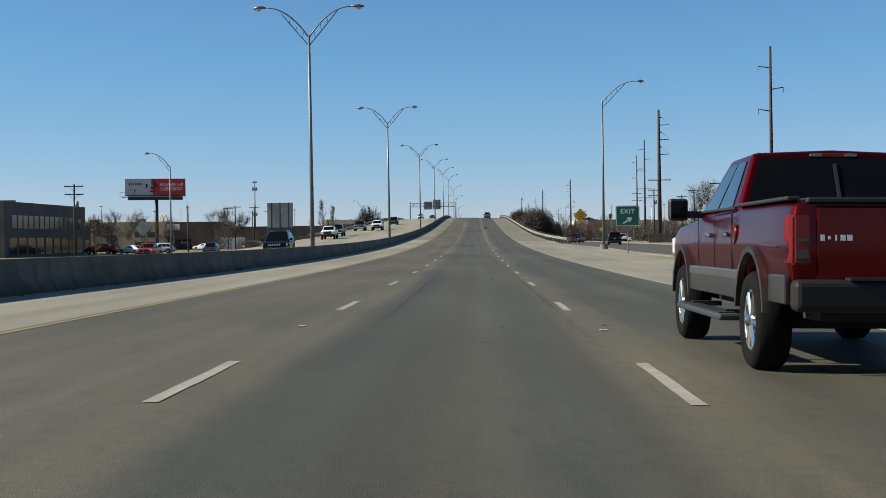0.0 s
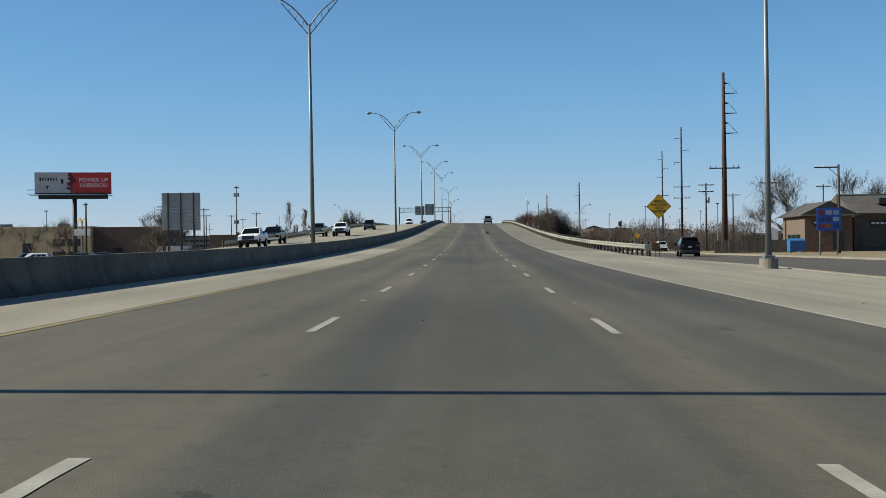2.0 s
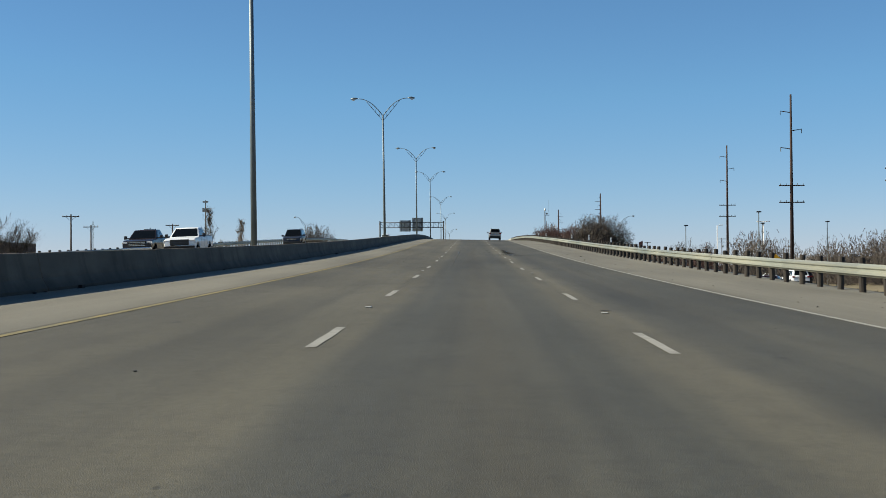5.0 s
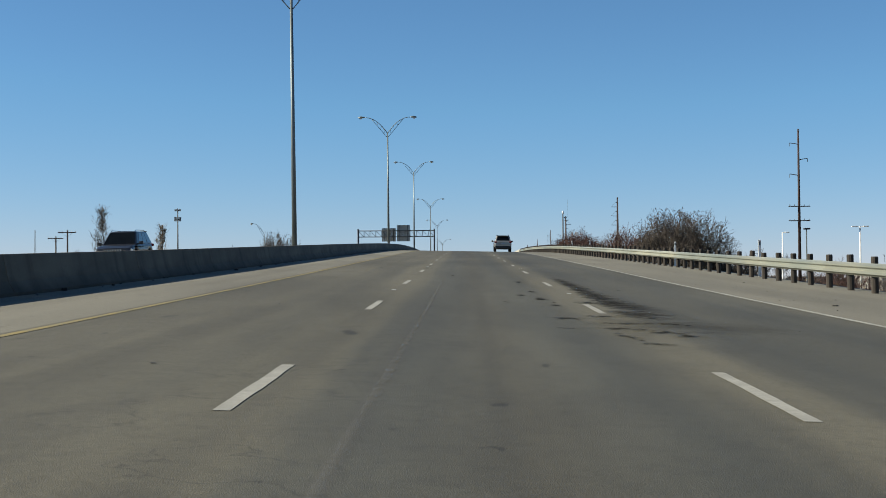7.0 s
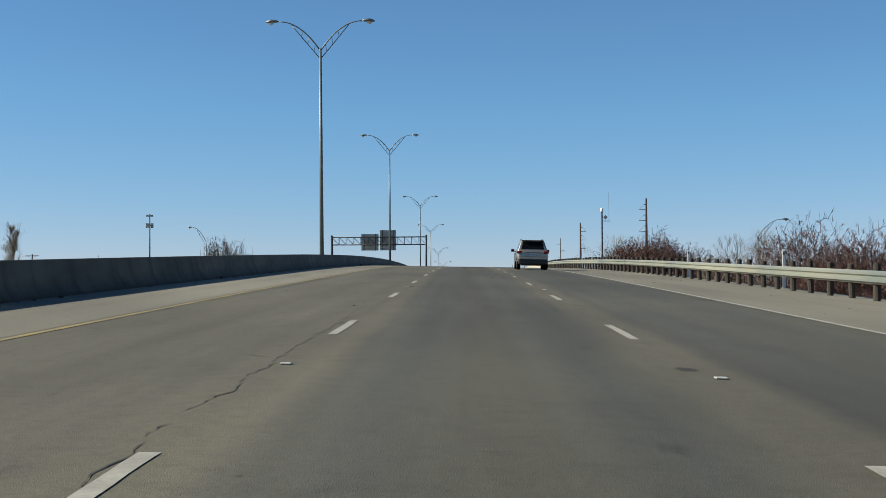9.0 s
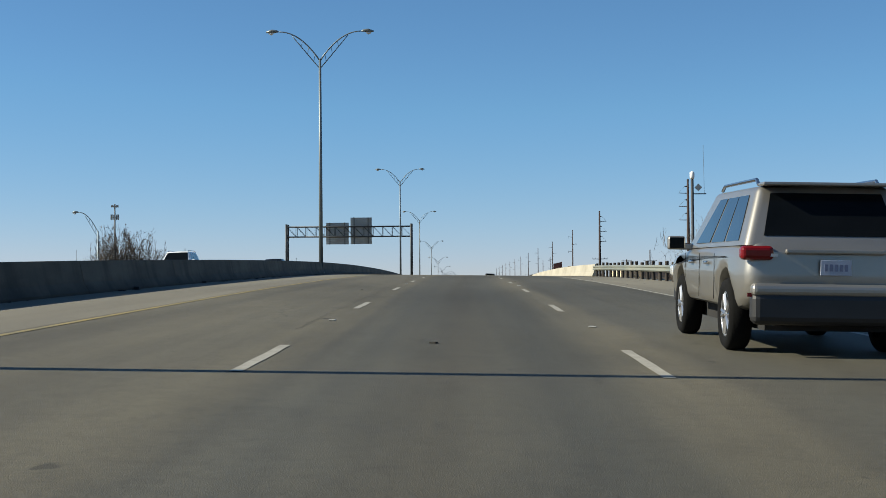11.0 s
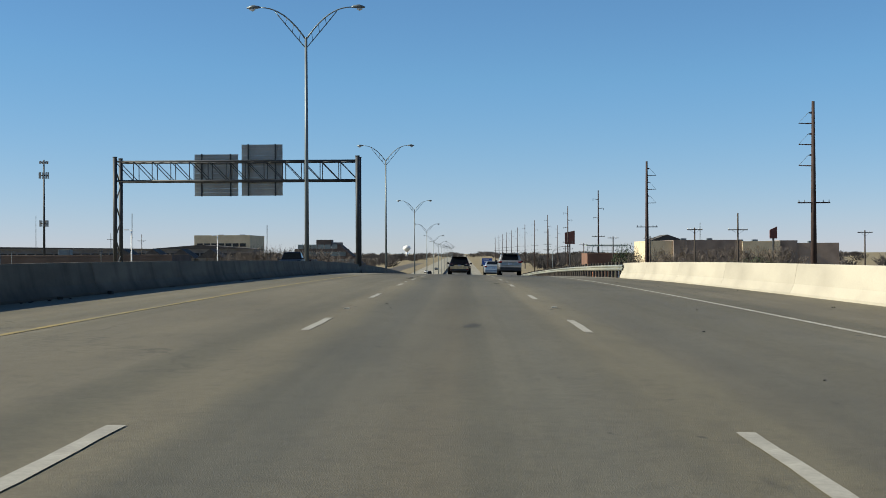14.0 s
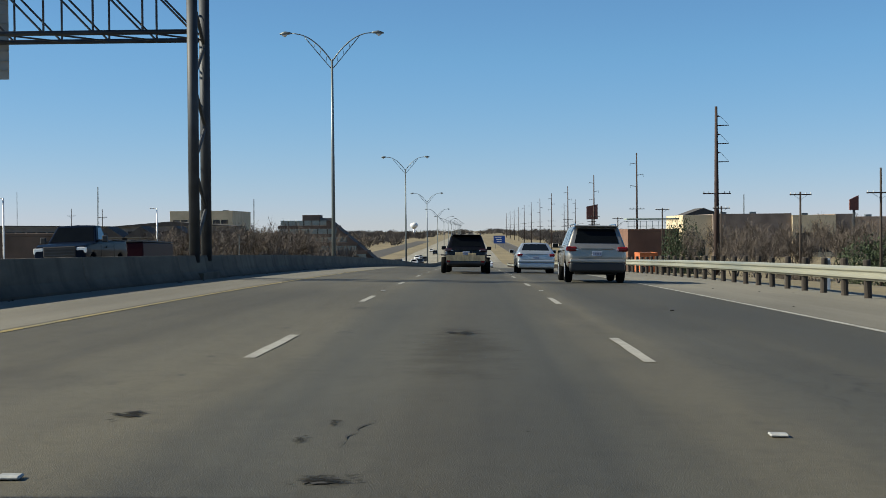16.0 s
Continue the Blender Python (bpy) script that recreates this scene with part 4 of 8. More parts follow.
# delineator posts behind the rails
for y, x, h in ((282.7, 9.75, 1.5), (300.7, 9.7, 1.4), (344.1, 9.7, 1.45), (361.8, 9.7, 1.45), (264.8, 9.7, 1.4), (440, 9.9, 1.15), (428, 9.9, 1.1), (570, 9.9, 1.1), (600, 10, 1.15), (548, 9.6, 1.0)):
    d = thing("delineator", "white plastic delineator post behind the guardrail", "delineator", "delineators")
    d.location = (x, y, road_z(9.6, y) - 0.25)
    part("post", boxed((0, 0, h / 2), (.10, .03, h), None, .01), SIGN_WHITE, d)
    part("reflector", boxed((0, -.018, h - .12), (.07, .006, .12)), STEEL, d)


# ---- street lamps ----
def lamp_head(parent, tip, side):
    """A cobra-head luminaire at the end of an arm that points to side (+1 right)."""
    bm = bmesh.new()
    pts = [(tip[0], tip[1], tip[2]), (tip[0] + side * .12, tip[1], tip[2] + .03), (tip[0] + side * .40, tip[1], tip[2] + .04), (tip[0] + side * .72, tip[1], tip[2] - .03)]
    pipe(bm, pts, [.05, .10, .15, .06], 10)
    for v in bm.verts:
        v.co.z = tip[2] + (v.co.z - tip[2]) * .75
    head = part("luminaire", bm, STEEL, parent, "silvery cobra-head lamp housing", True)
    bm = bmesh.new()
    pipe(bm, [(tip[0] + side * .30, tip[1], tip[2] - .05), (tip[0] + side * .42, tip[1], tip[2] - .11), (tip[0] + side * .58, tip[1], tip[2] - .08)], [.07, .10, .05], 10)
    part("lens", bm, LAMP_GLASS, head, "clear lamp refractor", True)


def street_lamp(lab, height, sides, reach=2.42, rise=1.72, base_h=0.0):
    """Tapered pole; each arm is a bowed pair of tubes tied by struts."""
    root = thing("street_lamp", lab, "street lamp", "highway lamps")
    part("base", boxed((0, 0, .06 + base_h), (.42, .42, .12), None, .02), STEEL, root)
    if base_h:
        part("footing", rod(bmesh.new(), (0, 0, -.5), (0, 0, base_h), .40, .36, 20), KERB, root)
    part("pole", pipe(bmesh.new(), [(0, 0, base_h), (0, 0, height * .5), (0, 0, height + .15)], [.125, .10, .07], 14), STEEL, root, smooth=True)
    part("cap", pipe(bmesh.new(), [(0, 0, height + .15), (0, 0, height + .22)], [.075, .04], 12), STEEL, root)
    for s in sides:
        bm = bmesh.new()
        up = []
        for i in range(11):
            u = i / 10
            up.append((s * reach * u, 0, height + .08 + rise * (1 - (1 - u) ** 2.1)))
        pipe(bm, up, [.042 - .012 * i / 10 for i in range(11)], 8)
        lo = []
        for i in range(8):
            u = i / 7 * .68
            lo.append((s * reach * u, 0, height - .38 + (rise * (1 - (1 - .68) ** 2.1) + .40) * (u / .68) ** 1.02))
        pipe(bm, lo, .026, 8)
        arm = part("arm", bm, STEEL, root, smooth=True)
        for u in (.12, .27, .42):
            a = (s * reach * u, 0, height + .08 + rise * (1 - (1 - u) ** 2.1))
            c = (s * reach * (u + .03), 0, height - .38 + (rise * (1 - (1 - .68) ** 2.1) + .40) * ((u + .03) / .68) ** 1.02)
            part("strut", rod(bmesh.new(), a, c, .016, n=6), STEEL, arm)
        lamp_head(root, up[-1], s)
    return root


lamp2 = street_lamp("tall galvanised double-arm street lamp on the median barrier", 12.37, (-1, 1))
median_lamps = [80.0, 143.5, 222.2, 300.7, 378.9, 445.65, 538.5, 614.2, 706.0] + [790 + 80 * i for i in range(12)]
# the older lamps stand a little off the barrier line and out of plumb
median_shift = {80.0: (-.24, -.2), 143.5: (-.08, -.3), 222.2: (-.20, -.4), 300.7: (-.16, -.5), 378.9: (-.14, -.2), 445.65: (.08, 0.0)}
for i, y in enumerate(median_lamps + [6.5, -68]):
    dx, lean = median_shift.get(y, (0.0, 0.0))
    m = Matrix.Translation((median_x(y) + dx, y, road_z(median_x(y), y))) @ pose(0, 0, 0, 0, lean, 0)
    if i == 0:
        lamp2.matrix_world = m
    else:
        copy_thing(lamp2, m)
lamp_r = street_lamp("galvanised single-arm street lamp on a concrete footing", 13.1, (1,), 3.0, 1.85, .55)
lamp_r.matrix_world = Matrix.Translation((11.8, 124.0, -.66))
copy_thing(lamp_r, Matrix.Translation((34.0, 560.3, -2.95)) @ pose(0, 0, 0, 0, 0, -62))
lamp_s = street_lamp("galvanised single-arm street lamp beside the frontage road", 10.6, (1,), 2.4, 1.75, .3)
lamp_s.matrix_world = Matrix.Translation((29.8, 439.3, -.75))
for x, y in ((40, 900), (37, 1010)):
    copy_thing(lamp_s, Matrix.Translation((x, y, base_z(x, y))))


def lot_lamp(x, y, top, heads):
    """A slender white pole with flat box lamps."""
    root = thing("parking_lot_lamp", "slender white car park lamp with flat box heads" if len(heads) > 1 else "slender white car park lamp with one flat head", "street lamp", "car park lamps")
    z = base_z(x, y)
    root.location = (x, y, z)
    h = top - z
    part("footing", rod(bmesh.new(), (0, 0, -.3), (0, 0, .6), .28, .26, 16), KERB, root)
    part("pole", pipe(bmesh.new(), [(0, 0, .6), (0, 0, h * .5), (0, 0, h)], [.13, .12, .10], 10), SIGN_WHITE, root, smooth=True)
    for s in heads:
        arm = part("arm", rod(bmesh.new(), (0, 0, h - .06), (s * .5, 0, h - .02), .05, n=8), SIGN_WHITE, root)
        part("luminaire", boxed((s * .85, 0, h), (.75, .45, .16), None, .03), SIGN_WHITE, arm)


lot_lamp(56.46, 429.7, 10.1, (-1, 1))
lot_lamp(55.6, 473.0, 10.8, (1,))
lot_lamp(-53.7, 762, 11.85, (-1,))
lot_lamp(-54.9, 690, 12.0, (-1,))
lamp_w = street_lamp("galvanised single-arm street lamp beside the west frontage road", 10.8, (-1,), 2.4, 1.75, .3)
lamp_w.matrix_world = Matrix.Translation((-36.0, 163.7, -1.4))
for x, y, k in ((-44.3, 529.5, 1.40), (-52, 618, 1.0), (-36, 30, 1)):
    copy_thing(lamp_w, Matrix.Translation((x, y, base_z(x, y))) @ Matrix.Diagonal((1, 1, k, 1)))

# ---- sign bridge over the opposite carriageway ----
GY = 573.0
gantry = thing("sign_gantry", "dark steel truss sign bridge over the opposite carriageway", "sign gantry")
ZB, ZT = 13.86, 15.40
for gx in (-8.0, -27.2):
    zf = road_z(max(gx, -25.4), GY) - (0.1 if gx > -10 else 0.4)
    tower = part("tower_base", boxed((gx, GY + .9, zf + .15), (.7, 2.6, .3), None, .03), CONCRETE, gantry)
    for dy in (0.0, 1.8):
        part("column", pipe(bmesh.new(), [(gx, GY + dy, zf + .6), (gx, GY + dy, 15.72)], .165, 14), DARK_STEEL, gantry, smooth=True)
        part("cap", pipe(bmesh.new(), [(gx, GY + dy, 15.70), (gx, GY + dy, 15.78)], .19, 14), DARK_STEEL, gantry)
    nb = 6
    for k in range(nb):
        za, zb2 = zf + 1.0 + (14.9 - zf - 1.0) * k / nb, zf + 1.0 + (14.9 - zf - 1.0) * (k + 1) / nb
        ya, yb = (GY, GY + 1.8) if k % 2 == 0 else (GY + 1.8, GY)
        part("lacing", rod(bmesh.new(), (gx, ya, za), (gx, yb, zb2), .06, n=8), DARK_STEEL, gantry)
for dy in (0.0, 1.8):
    for z in (ZB, ZT):
        part("chord", rod(bmesh.new(), (-27.2, GY + dy, z), (-8.0, GY + dy, z), .075, n=8), DARK_STEEL, gantry, smooth=True)
nb = 13
wide = 19.2 / nb
for dy in (0.0, 1.8):
    for k in range(nb):
        xa = -27.2 + wide * k
        part("diagonal", rod(bmesh.new(), (xa, GY + dy, ZT), (xa + wide, GY + dy, ZB), .035, n=6), DARK_STEEL, gantry)
        if k:
            part("upright", rod(bmesh.new(), (xa, GY + dy, ZB), (xa, GY + dy, ZT), .035, n=6), DARK_STEEL, gantry)
for k in range(nb):
    xa = -27.2 + wide * k
    part("cross_brace", rod(bmesh.new(), (xa, GY, ZB), (xa + wide, GY + 1.8, ZB), .03, n=6), DARK_STEEL, gantry)
    part("cross_brace", rod(bmesh.new(), (xa, GY + 1.8, ZT), (xa + wide, GY, ZT), .03, n=6), DARK_STEEL, gantry)


def sign_panel_back(name, lab, x0, x1, z0, z1, y, slat=0.305, stiff=2):
    """An aluminium guide sign seen from behind: extruded planks with a rib at each joint, on dark uprights."""
    root = thing(name, lab, "road sign")
    nz = max(3, int(round((z1 - z0) / slat)))
    h = (z1 - z0) / nz
    for k in range(nz):
        part("plank", boxed(((x0 + x1) / 2, y, z0 + h * (k + .5)), (x1 - x0, .03, h - .008)), SIGN_BACK, root)
        part("rib", boxed(((x0 + x1) / 2, y - .04, z0 + h * (k + 1) - .012), (x1 - x0, .05, .014)), SIGN_BACK, root)
    for k in range(stiff):
        x = x0 + (x1 - x0) * (.17 + .66 * k / max(1, stiff - 1))
        part("upright", boxed((x, y - .12, (z0 + z1) / 2), (.11, .12, z1 - z0 + .05)), DARK_STEEL, root)
    return root


sign_panel_back("guide_sign", "grey back of a ribbed aluminium guide sign on the gantry", -21.3, -17.78, 12.72, 16.08, GY + 2.1)
sign_panel_back("guide_sign", "grey back of a taller ribbed aluminium guide sign on the gantry", -17.5, -14.2, 12.74, 16.86, GY + 2.1)
g = sign_panel_back("roadside_guide_sign", "grey back of a large ribbed guide sign on three posts", -30.3, -26.5, 2.5, 6.15, 201.5, .305, 3)
for k in range(3):
    part("post", boxed((-30.3 + 3.8 * (.17 + .33 * k), 201.62, .6), (.2, .16, 4.4)), DARK_STEEL, g)


# ---- small road signs ----
def letters(text, size, mat, parent, at, bold=0.0, spacing=1.0):
    cu = bpy.data.curves.new("writing", "FONT")
    cu.body, cu.size, cu.align_x, cu.align_y = text, size, "CENTER", "CENTER"
    cu.offset, cu.extrude, cu.space_character = bold, 0.002, spacing
    ob = bpy.data.objects.new("writing", cu)
    scene.collection.objects.link(ob)
    dg = bpy.context.evaluated_depsgraph_get()
    me = bpy.data.meshes.new_from_object(ob.evaluated_get(dg))
    bpy.data.objects.remove(ob)
    me.transform(pose(at[0], at[1], at[2], 90, 0, 0))
    return link("writing", me, mat, parent)


def rounded(w, h, r, n=5):
    out = []
    for cx, cz, a0 in ((w / 2 - r, h / 2 - r, 0), (-w / 2 + r, h / 2 - r, 90), (-w / 2 + r, -h / 2 + r, 180), (w / 2 - r, -h / 2 + r, 270)):
        for i in range(n + 1):
            a = radians(a0 + 90 * i / n)
            out.append((cx + r * math.cos(a), cz + r * math.sin(a)))
    return out


ex = thing("exit_sign", "green exit sign with white letters and arrow on one post", "road sign")
ex.location = (11.55, 103.1, 2.10)
face = part("face", prism(bmesh.new(), rounded(1.74, 1.52, .12), "y", 0, .02), SIGN_GREEN, ex)
bm = bmesh.new()
oo, ii = rounded(1.70, 1.48, .11), rounded(1.62, 1.40, .09)
for y in (-.004,):
    a = [bm.verts.new((x, y, z)) for x, z in oo]
    b = [bm.verts.new((x, y, z)) for x, z in ii]
    for i in range(len(a)):
        j = (i + 1) % len(a)
        bm.faces.new((a[i], a[j], b[j], b[i]))
part("border", bm, SIGN_WHITE, face)
letters("EXIT", .46, SIGN_WHITE, face, (0, -.006, .33), .012, 1.15)
bm = bmesh.new()
t = pose(0, 0, 0, 0, -32, 0)
arrow = [(-.40, -.055), (.08, -.055), (.0, -.17), (.16, -.17), (.40, 0), (.16, .17), (.0, .17), (.08, .055), (-.40, .055)]
bm.faces.new([bm.verts.new(t @ Vector((x, -.006, z)) + Vector((0, 0, -.33))) for x, z in arrow])
part("arrow", bm, SIGN_WHITE, face)
part("post", rod(bmesh.new(), (0, .06, -2.8), (0, .06, .5), .045, n=10), STEEL, ex)


def diamond_sign(lab, x, y, zc, side, text, base):
    root = thing("warning_sign", lab, "road sign")
    root.location = (x, y, zc)
    pts = rounded(side, side, .07)
    c = math.sqrt(.5)
    pts = [((a - b) * c, (a + b) * c) for a, b in pts]
    f = part("face", prism(bmesh.new(), pts, "y", 0, .015), SIGN_YELLOW, root)
    bm = bmesh.new()
    a = [bm.verts.new((p * .95, -.003, q * .95)) for p, q in pts]
    b = [bm.verts.new((p * .915, -.003, q * .915)) for p, q in pts]
    for i in range(len(a)):
        j = (i + 1) % len(a)
        bm.faces.new((a[i], a[j], b[j], b[i]))
    part("border", bm, BLACK, f)
    for k, line in enumerate(text):
        letters(line, .20, BLACK, f, (0, -.005, .33 - .22 * k), .004)
    part("post", boxed((0, .05, (base - zc) / 2 + .2), (.06, .05, zc - base + .6)), STEEL, root)
    return root


diamond_sign("yellow diamond bridge ice warning sign on one post", 12.65, 160.9, 3.05, 1.19, ("BRIDGE", "MAY ICE IN", "COLD", "WEATHER"), -.9)
diamond_sign("small yellow diamond warning sign beside the frontage road", 27.4, 292, 2.0, .75, (), -.9)
ds = thing("diamond_sign", "grey back of a diamond sign beside the frontage road", "road sign")
ds.location = (-35.2, 147, 2.1)
part("face", prism(bmesh.new(), [(0, .86), (.86, 0), (0, -.86), (-.86, 0)], "y", 0, .02), SIGN_BACK, ds)
part("post", boxed((0, -.04, -1.6), (.07, .06, 4.2)), STEEL, ds)

bs = thing("services_sign", "blue motorist services sign with coloured panels on two posts", "road sign")
bs.location = (33.3, 196.1, 2.65)
f = part("face", prism(bmesh.new(), rounded(2.3, 2.1, .1), "y", 0, .03), SIGN_BLUE, bs)
MUTED = [material("faded_" + n, c, .6, vary=.12) for n, c in (("maroon_panel", (.16, .02, .03)), ("pale_panel", (.22, .27, .36)), ("navy_panel", (.012, .03, .14)), ("orange_panel", (.20, .07, .03)))]
for row, kinds in enumerate(((0, 1, 1), (2, 2, 1), (0, 3, 2))):
    for col, kd in enumerate(kinds):
        part("panel", boxed((-.68 + .68 * col, -.006, .62 - .62 * row), (.56, .008, .40)), MUTED[kd], f)
for x in (-.8, .8):
    part("post", boxed((x, .08, -2.0), (.1, .1, 4.6)), STEEL, bs)
for x, y, w, h, zc in ((12.6, 1120, 5.0, 3.4, 5.4),):
    b2 = thing("blue_information_sign", "plain blue roadside information sign on two posts", "road sign")
    b2.location = (x, y, zc + base_z(x, y) + .5)
    f = part("face", prism(bmesh.new(), rounded(w, h, .1), "y", 0, .03), SIGN_BLUE, b2)
    for k in range(3):
        part("bar", boxed((-.1 * w + .05 * k * w, -.005, .28 * h - .27 * h * k), (w * (.6 - .1 * k), .006, .1 * h)), SIGN_WHITE, f)
    for s in (-.33, .33):
        part("post", boxed((w * s, .08, -2.0), (.12, .1, 4.4)), STEEL, b2)

# ---- billboard ----
bb = thing("billboard", "red and grey billboard on two dark steel posts", "billboard")
bb.matrix_world = Matrix.Translation((-78.3, 332.5, 0)) @ pose(0, 0, 0, 0, 0, 13)
part("panel", boxed((0, .2, 14.0), (14.6, .5, 4.3), None, .03), DARK_STEEL, bb)
part("poster_grey", boxed((-3.9, -.065, 14.1), (6.7, .02, 3.95)), material("poster_grey", (.50, .47, .46), .6, vary=.1, scale=.5), bb, "pale grey poster half")
pr = part("poster_red", boxed((3.4, -.065, 14.1), (7.7, .02, 3.95)), SIGN_RED, bb, "bright red poster half")
letters("POWER UP\nLUBBOCK!", 1.05, SIGN_WHITE, pr, (3.9, -.085, 14.1), .012, 1.1)
smudge = material("poster_dark_red", (.13, .02, .02), .6, vary=.3, scale=.8)
r = random.Random(3)
for k in range(7):
    part("torn_shape", boxed((-.5 + r.uniform(-.5, .7), -.08, 13.0 + .45 * k), (r.uniform(.6, 1.6), .01, r.uniform(.3, .8)), pose(0, 0, 0, 0, r.uniform(-30, 30), 0).to_3x3()), smudge, pr)
for k, w in enumerate((.35, .3, .12, .35, .3, .3, .2)):
    part("bar", boxed((-6.2 + .5 * k, -.08, 14.8), (w, .01, .75 if k in (0, 2, 6) else .5)), BLACK, bb, "dark printed mark")
part("bar", boxed((-4.9, -.08, 13.4), (.7, .01, .22)), BLACK, bb)
part("bar", boxed((-4.9, -.08, 13.1), (.22, .01, .6)), BLACK, bb)
part("bar", boxed((-2.1, -.08, 14.4), (.5, .01, .9)), BLACK, bb)
part("skirt", boxed((0, .1, 11.35), (13.2, .6, .9), None, .02), DARK_STEEL, bb)
part("walkway", boxed((-.3, -.8, 11.55), (15.6, .9, .10)), DARK_STEEL, bb)
part("post", pipe(bmesh.new(), [(.2, .5, -2.2), (.2, .5, 11.6)], .45, 16), DARK_STEEL, bb, smooth=True)
part("end_bracket", boxed((-7.9, -.3, 11.9), (1.5, .12, .12)), DARK_STEEL, bb)
part("end_bracket", boxed((-7.9, -.3, 12.7), (1.5, .12, .12)), DARK_STEEL, bb)
for k in range(6):
    part("lamp_arm", rod(bmesh.new(), (-6 + 2.4 * k, -.8, 11.6), (-6 + 2.4 * k, -1.6, 11.9), .03, n=6), DARK_STEEL, bb)


# ---- power lines ----
def transmission_pole(h, lab, arms_right=True, group="transmission poles"):
    """A rusted steel pole with three davit arms and a lower crossarm."""
    root = thing("transmission_pole", lab, "power pole", group)
    part("shaft", pipe(bmesh.new(), [(0, 0, -.5), (0, 0, h * .5), (0, 0, h)], [.46, .34, .20], 12), RUST, root, smooth=True)
    s = 1 if arms_right else -1
    for k in range(3):
        z = h - 2.9 - 2.75 * k
        a = part("davit_arm", pipe(bmesh.new(), [(0, 0, z), (s * 1.9, 0, z + .05)], [.09, .05], 8), RUST, root)
        part("bracket", prism(bmesh.new(), [(s * .1, z + 1.25), (s * .75, z + 1.38), (s * .1, z + 1.62)], "y", -.06, .06), RUST, root)
        part("insulator", rod(bmesh.new(), (s * .7, 0, z + 1.35), (s * 1.85, 0, z + .12), .025, n=6), STEEL, a)
    z = h - 13.2
    cr = part("crossarm", boxed((0, -.2, z), (4.2, .13, .16)), RUST, root)
    for x in (-1.95, -1.2, 1.2, 1.95):
        part("insulator", rod(bmesh.new(), (x, -.2, z + .08), (x, -.2, z + .38), .07, .04, 8), STEEL, cr)
    return root


def slim_pole(h, lab):
    """A slim pole with arms on alternate sides."""
    root = thing("transmission_pole", lab, "power pole", "transmission poles")
    part("shaft", pipe(bmesh.new(), [(0, 0, -.5), (0, 0, h)], [.30, .14], 10), RUST, root, smooth=True)
    for k in range(3):
        s = -1 if k % 2 == 0 else 1
        z = h - 2.6 - 2.6 * k
        a = part("arm", pipe(bmesh.new(), [(0, 0, z), (s * 1.5, 0, z + .25)], [.07, .05], 8), RUST, root)
        part("insulator", rod(bmesh.new(), (s * 1.5, 0, z + .25), (s * 1.5, 0, z - .35), .05, n=6), STEEL, a)
    for z in (h - 13.0, h - 15.4):
        cr = part("crossarm", boxed((0, -.18, z), (3.6, .12, .15)), WOOD, root)
        for x in (-1.6, -.8, .8, 1.6):
            part("insulator", rod(bmesh.new(), (x, -.18, z + .07), (x, -.18, z + .32), .06, .04, 8), STEEL, cr)
    return root


tp = transmission_pole(26.0, "tall rust-brown steel transmission pole with three short arms")
tq = transmission_pole(26.0, "tall rust-brown steel transmission pole with arms turned away from the road", False)
ts = slim_pole(26.0, "tall slim dark transmission pole with alternating arms")
for src, x, y, zt in ((ts, 36.2, 166.9, 23.2), (tp, 35.0, 256.2, 24.1), (ts, 45.7, 362.1, 25.9), (ts, 55.6, 461.0, 27.7), (tq, 46.0, 642.2, 27.5), (tp, 37.5, 737.2, 26.1),
                      (ts, 38.7, 844.3, 25.1), (ts, 38.5, 950, 24.2), (ts, 38, 1055, 24), (ts, 38, 1160, 24), (ts, 38, 1265, 24), (ts, 38, 1370, 24), (ts, 38, 1480, 24), (ts, 38, 1590, 24),
                      (ts, 38, 1700, 24), (ts, 38, 1820, 24), (ts, 38, 1950, 24), (ts, 60, 1300, 24), (ts, 62, 1420, 24)):
    m = Matrix.Translation((x, y, zt - 26.0))
    if src.get("placed"):
        copy_thing(src, m)
    else:
        src.matrix_world = m
        src["placed"] = 1


def utility_pole(h, lab, arms=1, arm=2.6, high=False):
    root = thing("utility_pole", lab, "power pole", "wooden utility poles")
    part("shaft", pipe(bmesh.new(), [(0, 0, -.5), (0, 0, h)], [.17, .11], 10), WOOD, root, smooth=True)
    for k in range(arms):
        z = h - .35 - 1.1 * k - (2.2 if high else 0)
        c = part("crossarm", boxed((0, -.14, z), (arm, .11, .14)), WOOD, root)
        for x in (-.46, -.25, .25, .46):
            part("insulator", rod(bmesh.new(), (x * arm, -.14, z + .07), (x * arm, -.14, z + .26), .05, .035, 8), LAMP_GLASS, c)
        for s in (-1, 1):
            part("brace", rod(bmesh.new(), (s * arm * .3, -.14, z - .05), (0, -.12, z - .65), .018, n=6), STEEL, root)
    return root


def transformer(root, z):
    part("transformer", pipe(bmesh.new(), [(.36, 0, z), (.36, 0, z + .9)], .24, 14), STEEL, root, "grey pole-mounted transformer can", True)


